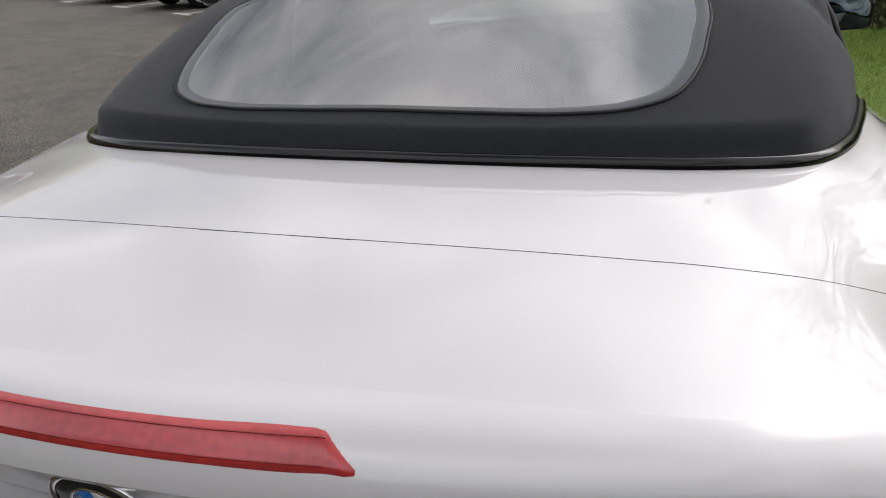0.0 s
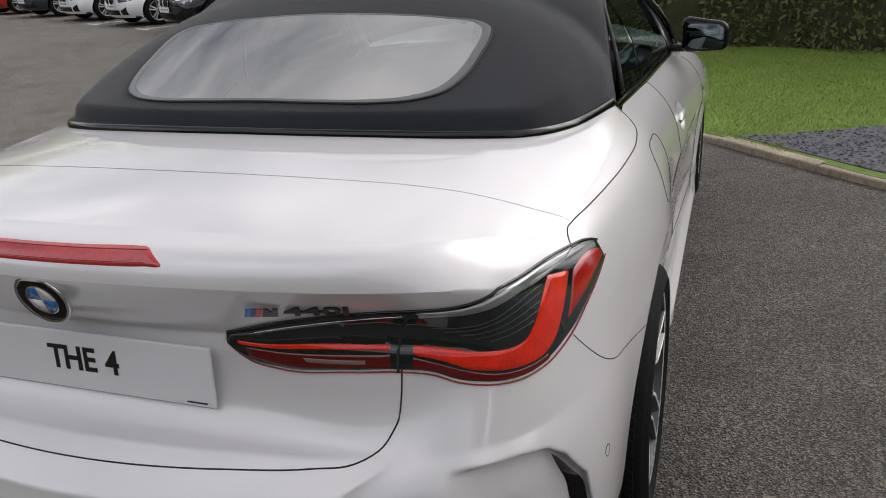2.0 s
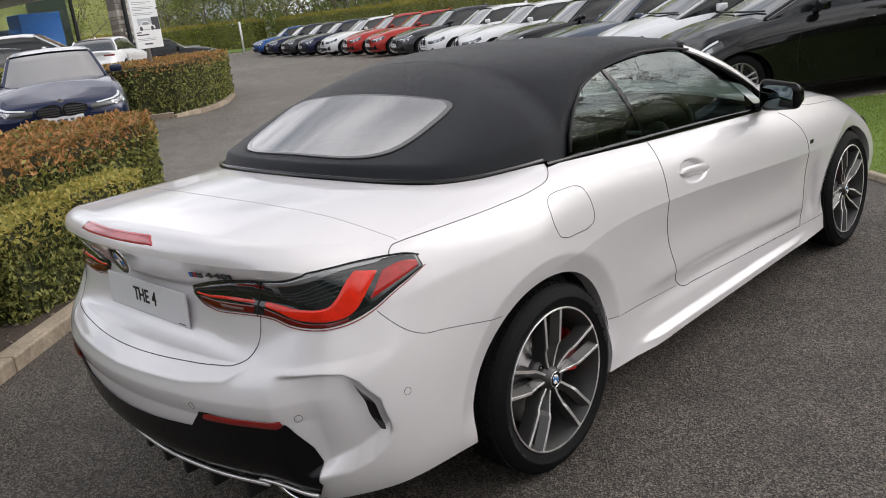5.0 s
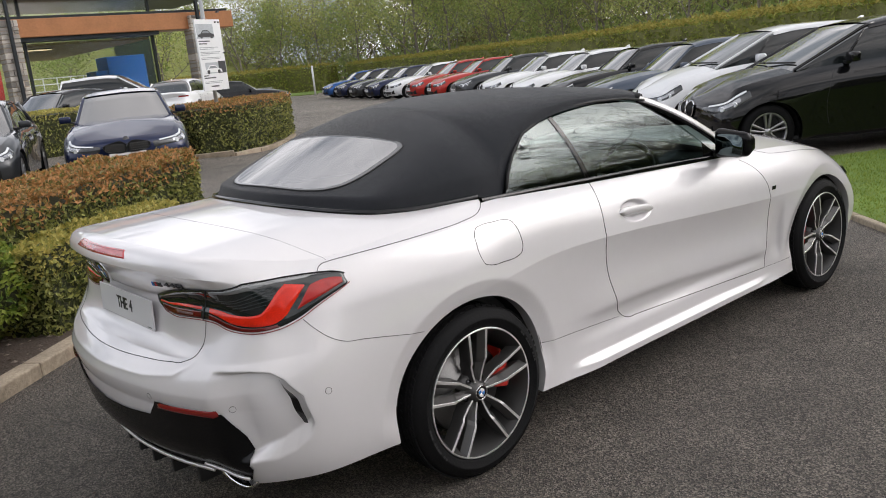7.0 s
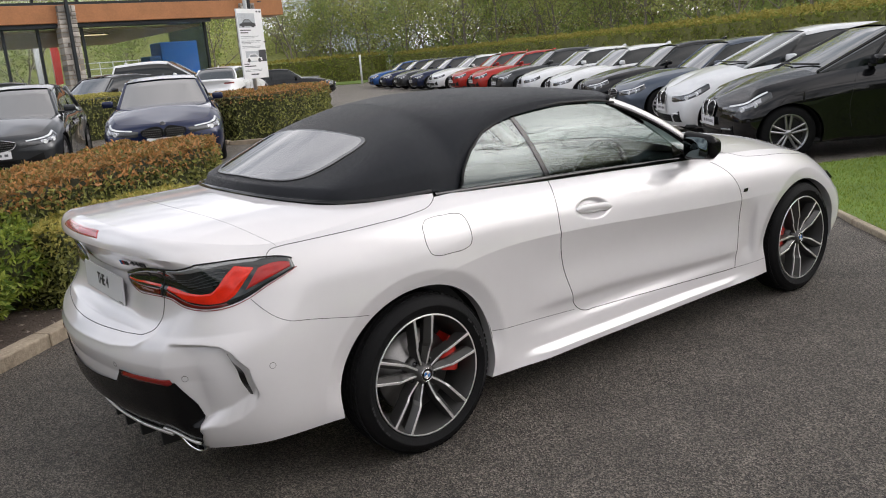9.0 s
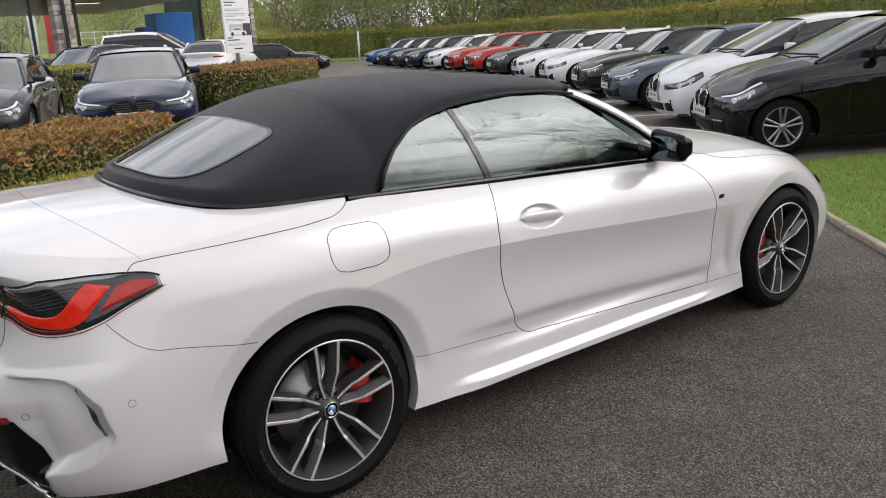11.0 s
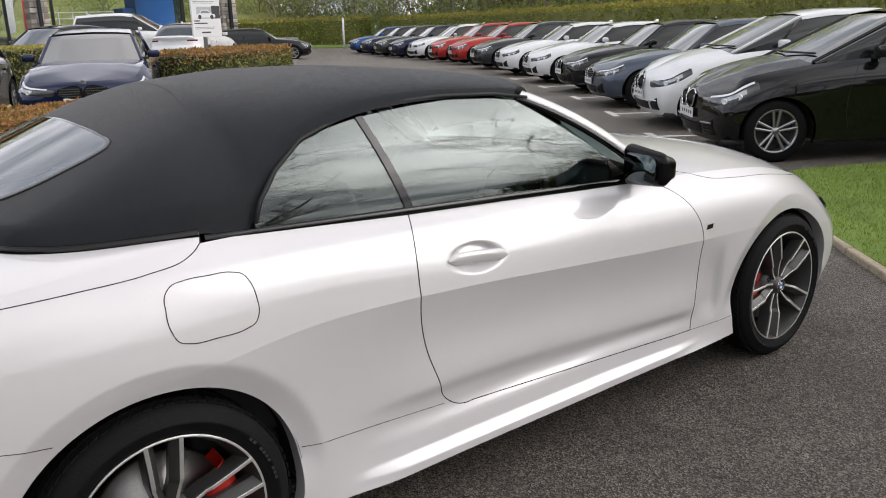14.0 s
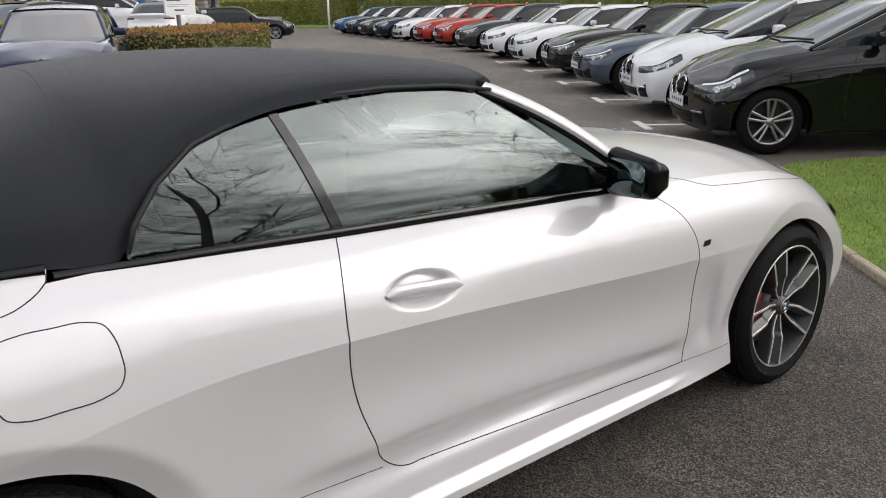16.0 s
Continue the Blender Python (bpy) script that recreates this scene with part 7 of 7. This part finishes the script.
CP = dict(black=car_paint("black_car_paint", (0.004, 0.004, 0.005), 0.0), white=car_paint("white_car_paint", (0.80, 0.81, 0.82), 0.0), slate=car_paint("blue_grey_car_paint", (0.075, 0.095, 0.13), 0.4),
          grey=car_paint("grey_car_paint", (0.035, 0.038, 0.042), 0.4), red=car_paint("red_car_paint", (0.42, 0.025, 0.018), 0.1), navy=car_paint("navy_car_paint", (0.007, 0.013, 0.05), 0.3),
          blue=car_paint("bright_blue_car_paint", (0.02, 0.09, 0.30), 0.4), silver=car_paint("silver_car_paint", (0.45, 0.46, 0.47), 0.6))
ROW = [("black", -3.10, 8.52, 1.12, 1.56), ("white", -5.15, 10.2, 1.12, 1.56), ("slate", -7.6, 11.95, 1.0, 1.45), ("black", -10.1, 13.75, 1.0, 1.44), ("white", -12.8, 15.35, 1.0, 1.42), ("white", -15.6, 16.9, 1.0, 1.42),
       ("grey", -18.4, 18.3, 1.0, 1.44), ("red", -21.4, 19.75, 1.0, 1.42), ("red", -24.1, 20.9, 1.0, 1.44), ("white", -27.0, 22.0, 1.0, 1.44), ("navy", -30.1, 23.1, 1.0, 1.44), ("grey", -32.9, 24.1, 1.0, 1.44), ("navy", -35.9, 25.2, 1.0, 1.44), ("blue", -39.2, 26.5, 1.0, 1.42)]
NAMES = dict(black="black", white="white", slate="blue-grey", grey="dark grey", red="red", navy="dark navy", blue="bright blue", silver="silver")
for i, (c, x, y, zs, rf) in enumerate(ROW):
    j, k = ROW[min(i + 1, 13)], ROW[max(i - 1, 0)]
    d = Vector((j[1] - k[1], j[2] - k[2])).normalized()
    kind = "tall five-door car" if zs > 1.05 else "saloon car"
    parked_car(CP[c], f"{NAMES[c]} {kind} parked nose out in the row of bays", nose_at(x, y, -abs(d.y), -abs(d.x)), zs, rf, 0.75 if zs > 1.05 else 0.4)
OTHERS = [("navy", -10.17, 3.93, 0.93, -0.36, 1.0, 1.42, "dark blue coupe parked beside a hedge"), ("grey", -11.09, 1.54, 0.93, -0.36, 1.0, 1.44, "grey saloon car parked nose out"),
          ("black", -25.5, 7.2, 0.25, 0.97, 1.0, 1.45, "black car parked sideways near the showroom"), ("black", -21.1, 4.4, 0.51, -0.86, 1.0, 1.45, "black car parked beside the hedge"), ("white", -31.2, 13.8, 0.55, 0.83, 1.14, 1.70, "white tall estate car near the showroom"), ("white", -28.0, 13.7, -0.75, 0.66, 1.0, 1.43, "white coupe parked near the showroom"),
          ("black", -31, 19.5, 0.5, 0.86, 1.0, 1.43, "dark car parked near the showroom")]
for c, x, y, hx, hy, zs, rf, lb in OTHERS:
    parked_car(CP[c], lb, nose_at(x, y, hx, hy) @ Matrix.Scale(1.08 if "estate" in lb else 1.06 if "dark blue" in lb or "grey saloon" in lb else 1.0, 4), zs, rf, 0.35, rear="white coupe" in lb)

# ---- sign, post, showroom ----
SIGN_WHITE = mat("sign_panel", (0.82, 0.83, 0.84), 0.4, var=0.04)
SIGN_GREY = mat("sign_picture_grey", (0.25, 0.27, 0.29), 0.5, var=0.2, scale=8)
SIGN_DARK = mat("sign_print_dark", (0.05, 0.05, 0.055), 0.5)
POLE = mat("galvanised_pole", (0.42, 0.43, 0.43), 0.4, 0.7, var=0.1)
sg = thing("advertising_sign", Matrix.Translation((-14.45, 7.64, 0)) @ Matrix.Rotation(radians(24 + 90), 4, "Z"), "white advertising board on a grey pole in the hedge", "sign")
part("pole", cyl_bm(0.045, 0.045, -0.1, 3.5, 14), POLE, sg)
panel = part("panel", box_bm(-0.42, 0.42, -0.09, -0.05, 1.66, 3.2, 0.006), SIGN_WHITE, sg, smooth=False)
SIGN_PALE = mat("sign_picture_pale", (0.50, 0.53, 0.56), 0.5, var=0.25, scale=5)
lines = [(2.72, 0.022, 0.36, SIGN_DARK), (2.665, 0.022, 0.26, SIGN_DARK)]
lines += [(z, 0.01, w, SIGN_GREY) for z, w in ((2.59, 0.62), (2.555, 0.45), (2.49, 0.66), (2.46, 0.62), (2.43, 0.30), (2.37, 0.64), (2.34, 0.6), (1.85, 0.60), (1.82, 0.55))]
lines += [(1.975, 0.022, 0.16, SIGN_DARK), (1.925, 0.024, 0.38, SIGN_DARK)]
for z, h, w, mt in lines:
    part("print", box_bm(-0.37, -0.37 + w, -0.0925, -0.0905, z, z + h), mt, panel, smooth=False)
part("print", box_bm(-0.18, 0.08, -0.0925, -0.0905, 1.735, 1.765), SIGN_DARK, panel, smooth=False)
for x in (0.23, 0.33):
    part("print", box_bm(x, x + 0.06, -0.0925, -0.0905, 3.12, 3.16), SIGN_DARK, panel, smooth=False)
part("picture", box_bm(-0.40, 0.16, -0.0925, -0.0905, 2.79, 3.10), SIGN_PALE, panel, smooth=False)
part("picture", box_bm(-0.28, 0.16, -0.0925, -0.0905, 2.03, 2.27), SIGN_PALE, panel, smooth=False)
part("picture", box_bm(0.16, 0.405, -0.0925, -0.0905, 2.03, 2.29), SIGN_DARK, panel, smooth=False)
CAR_OUT = [(-1, 0.08), (-0.97, 0.26), (-0.66, 0.34), (-0.36, 0.62), (0.25, 0.62), (0.62, 0.36), (0.95, 0.3), (1, 0.08)]
for x, z, sc, mt in ((-0.1, 2.80, 0.27, SIGN_DARK), (-0.03, 2.03, 0.29, SIGN_WHITE)):
    at = Matrix.Translation((x, -0.0935, z)) @ Matrix.Rotation(radians(90), 4, "X")
    part("pictured_car", prism_bm([(a * sc, b * sc) for a, b in CAR_OUT], at, 0.002), mt, panel, smooth=False)
    part("pictured_window", prism_bm([(a * sc, b * sc) for a, b in ((-0.52, 0.38), (-0.32, 0.56), (0.22, 0.56), (0.48, 0.38))], at @ Matrix.Translation((0, 0, 0.003)), 0.002), SIGN_GREY, panel, smooth=False)
    for w in (-0.6, 0.62):
        part("pictured_wheel", prism_bm([(sc * (w + 0.16 * math.cos(t)), sc * (0.12 + 0.16 * math.sin(t))) for t in np.linspace(0, 2 * math.pi, 13)[:-1]], at @ Matrix.Translation((0, 0, 0.003)), 0.002), SIGN_DARK, panel, smooth=False)
for z in (2.2, 3.1):
    part("clamp", box_bm(0.38, 0.45, -0.10, -0.04, z, z + 0.03), SIGN_DARK, sg, smooth=False)
for ob in [panel] + list(panel.children):
    ob.data.transform(Matrix.Translation((0, 0, -0.25)))
wp = part("marker_post", cyl_bm(0.07, 0.07, -0.05, 2.1, 12), SIGN_WHITE)
wp.location = (-48, 31.6, 0)
tagged(wp, "slim white marker post at the end of the row", "post")
STONEW = mat("grey_rubble_stone", (0.42, 0.39, 0.35), 0.9, var=0.3, scale=3, bump=0.6, bscale=20, rand=0.45)
TIMBER = mat("varnished_timber", (0.38, 0.16, 0.06), 0.45, var=0.2, scale=1.5, bump=0.2, bscale=30)
STEELG = mat("dark_steel_frame", (0.03, 0.035, 0.04), 0.4, 0.6)
SHOP_GLASS = glass_mat("showroom_glass", (0.93, 0.95, 0.95), ior=1.5)
show = thing("showroom", None, "glass-fronted showroom with stone columns and a timber fascia", "building")
GZ = ground_z(-42, 10)
FLOORM = mat("showroom_floor", (0.35, 0.35, 0.35), 0.3, var=0.1)
part("floor", box_bm(-62, -41.5, -30, 24.5, GZ - 0.5, GZ + 0.02), FLOORM, show, smooth=False)
part("ceiling", box_bm(-60, -42.7, -30, 17.9, 4.30, 4.42), mat("timber_ceiling", (0.40, 0.27, 0.16), 0.6, var=0.2, scale=2), show, smooth=False)
part("fascia", box_bm(-42.6, -41.0, -30, 22.3, 4.62, 5.5, 0.03), TIMBER, show, "varnished timber fascia beam", smooth=False)
part("canopy", box_bm(-49.5, -40.6, -30, 22.7, 6.5, 6.9, 0.05), STEELG, show, smooth=False)
part("upper_beam", box_bm(-42.4, -41.4, -30, 22.2, 5.504, 5.66), STEELG, show, smooth=False)
part("lower_beam", box_bm(-42.4, -41.2, -30, 17.95, 4.44, 4.614), STEELG, show, smooth=False)
for y in (-28, -15.6, -3.2, 7.6, 9.2, 11.3, 17.85):
    part("mullion", box_bm(-42.1, -41.9, y - 0.06, y + 0.06, GZ, 6.5), STEELG, show, smooth=False)
for y0 in (-28, -15.6, -3.2, 6.2, 13.5):
    pn = part("glazing", box_bm(-42.03, -41.98, y0, min(y0 + 12.3, 17.8), GZ, 6.5), SHOP_GLASS, show, smooth=False)
# Added dark panel: imitates a tall tree reflected in the showroom glass.
part("dark_partition", box_bm(-57.1, -56.9, 21.2, 23.8, GZ, 5.4), mat("dark_tree_reflection", (0.03, 0.045, 0.045), 0.15, coat=0.5, var=0.2, scale=0.6), show, "dark panel standing in for a tree's reflection in the glass", smooth=False)
bs = thing("display_box", Matrix.Translation((-51.8, 19.53, GZ)) @ Matrix.Diagonal((1, 0.77, (3.86 - GZ) / 2.45, 1)), "bright blue display block inside the showroom", "display")
part("step_block", box_bm(-0.9, 0.9, -2.6, -1.62, 0, 1.75, 0.03), mat("matt_blue_step", (0.03, 0.20, 0.70), 0.6, var=0.05), bs, smooth=False)
part("block", box_bm(-1, 1, -1.6, 1.6, 0, 2.45, 0.03), mat("matt_blue_board", (0.03, 0.22, 0.75), 0.6, var=0.05), bs, smooth=False)
for y in (10.42, 20.0):
    col = thing("stone_column", Matrix.Translation((-41.2, y, GZ - 0.3)) @ Matrix.Diagonal((1, 0.78, 1, 1)), "square column of grey rubble stone with timber posts", "column", "stone columns")
    r2 = random.Random(int(y))
    z = 0.0
    while z < 4.6:
        h = r2.uniform(0.14, 0.36)
        cuts = [-0.55] + sorted(r2.uniform(-0.35, 0.35) for _ in range(r2.choice((1, 2)))) + [0.55]
        for s0, s1 in zip(cuts, cuts[1:]):
            part("stone", box_bm(-0.5, 0.5 + r2.uniform(-0.06, 0.06), s0 + 0.012, s1 - 0.012, z + 0.012, z + h - 0.012, 0.025, 1), STONEW, col, smooth=False)
        z += h
    part("mortar_core", box_bm(-0.46, 0.44, -0.53, 0.53, 0, 4.6), CONCRETE, col, smooth=False)
    part("timber_post", box_bm(0.52, 0.72, -0.1, 0.1, 0, 6.4, 0.02), STEELG, col, smooth=False)

BANK = mat("grassy_hillside", (0.30, 0.32, 0.11), 0.95, var=0.45, scale=0.35, bump=1.0, bscale=4)
bx = [-64, -70, -78, -88, -100, -130, -180]
bank = grid_bm([[(x, y, 1.0 + (0, 1.2, 3.6, 7.5, 12, 19, 24)[i] * (1 + 0.25 * noise.noise(Vector((x * 0.05, y * 0.05, 0))))) for i, x in enumerate(bx)] for y in np.linspace(-120, 40, 33)])
tagged(part("hillside", bank, BANK), "green grassy hillside behind the showroom", "hill", kind="structure")
FLAG_WHITE, FLAG_RED = mat("white_flag_cloth", (0.75, 0.75, 0.76), 0.7, var=0.05), mat("red_flag_cloth", (0.55, 0.06, 0.05), 0.7, var=0.15)
for y, z1, mt, nm in ((13.35, 4.9, FLAG_WHITE, "white"), (14.5, 4.85, FLAG_RED, "red")):
    gz = 1.0
    fl = thing("feather_flag", Matrix.Translation((-63.5, y, gz)), f"tall {nm} feather flag beyond the showroom glass", "flag", "feather flags")
    part("pole", cyl_bm(0.03, 0.015, 0, z1 - gz + 0.1, 8), POLE, fl)
    part("banner", prism_bm([(0.03, 0.7), (0.55, 0.8), (0.62, z1 - gz - 0.7), (0.5, z1 - gz - 0.2), (0.25, z1 - gz), (0.03, z1 - gz)], Matrix.Rotation(radians(90), 4, "Z") @ Matrix.Rotation(radians(90), 4, "X"), 0.01), mt, fl, smooth=False)
rail = thing("railing", None, "white metal railing beyond the showroom", "railing")
for y in np.arange(16, 26.1, 1.0):
    part("post", box_bm(-64.04, -63.96, y - 0.03, y + 0.03, 0.9, 3.2), SIGN_WHITE, rail, smooth=False)
for z in (2.2, 2.7, 3.15):
    part("bar", box_bm(-64.02, -63.98, 16, 26, z - 0.03, z + 0.03), SIGN_WHITE, rail, smooth=False)

GLOW = bpy.data.materials.new("warm_lamp_glow")
GLOW.use_nodes = True
GLOW.node_tree.nodes["Principled BSDF"].inputs["Emission Color"].default_value = (1.0, 0.72, 0.4, 1)
GLOW.node_tree.nodes["Principled BSDF"].inputs["Emission Strength"].default_value = 1.6
for y in (4.5, 12.8):
    cl = thing("ceiling_light", Matrix.Translation((-45.5, y, 4.30)), "warm flat ceiling light in the showroom", "lamp", "showroom lights")
    part("frame", box_bm(-0.35, 0.35, -0.75, 0.75, -0.06, 0.0, 0.01), STEELG, cl, smooth=False)
    part("diffuser", box_bm(-0.3, 0.3, -0.7, 0.7, -0.075, -0.062), GLOW, cl, smooth=False)

# fallen leaves along the kerb of the bed
n_l = 260
kk, nn = rng.uniform(-2.5, 4.2, n_l), -0.1 - rng.exponential(0.22, n_l)
LP = np.array([(*isl(a, b), 0.006) for a, b in zip(kk, nn)])
Vl, Fl = leaf_mesh(LP, np.tile((0, 0, 3.0), (n_l, 1)), 0.022, 0.6, 0.05)
me = bpy.data.meshes.new("fallen_leaves")
me.from_pydata(Vl.tolist(), [], Fl.tolist())
me.materials.append(BARK_MIX)
tagged(new("fallen_leaves", me), "small dry brown leaves scattered on tarmac by the kerb", "leaves", kind="stuff")
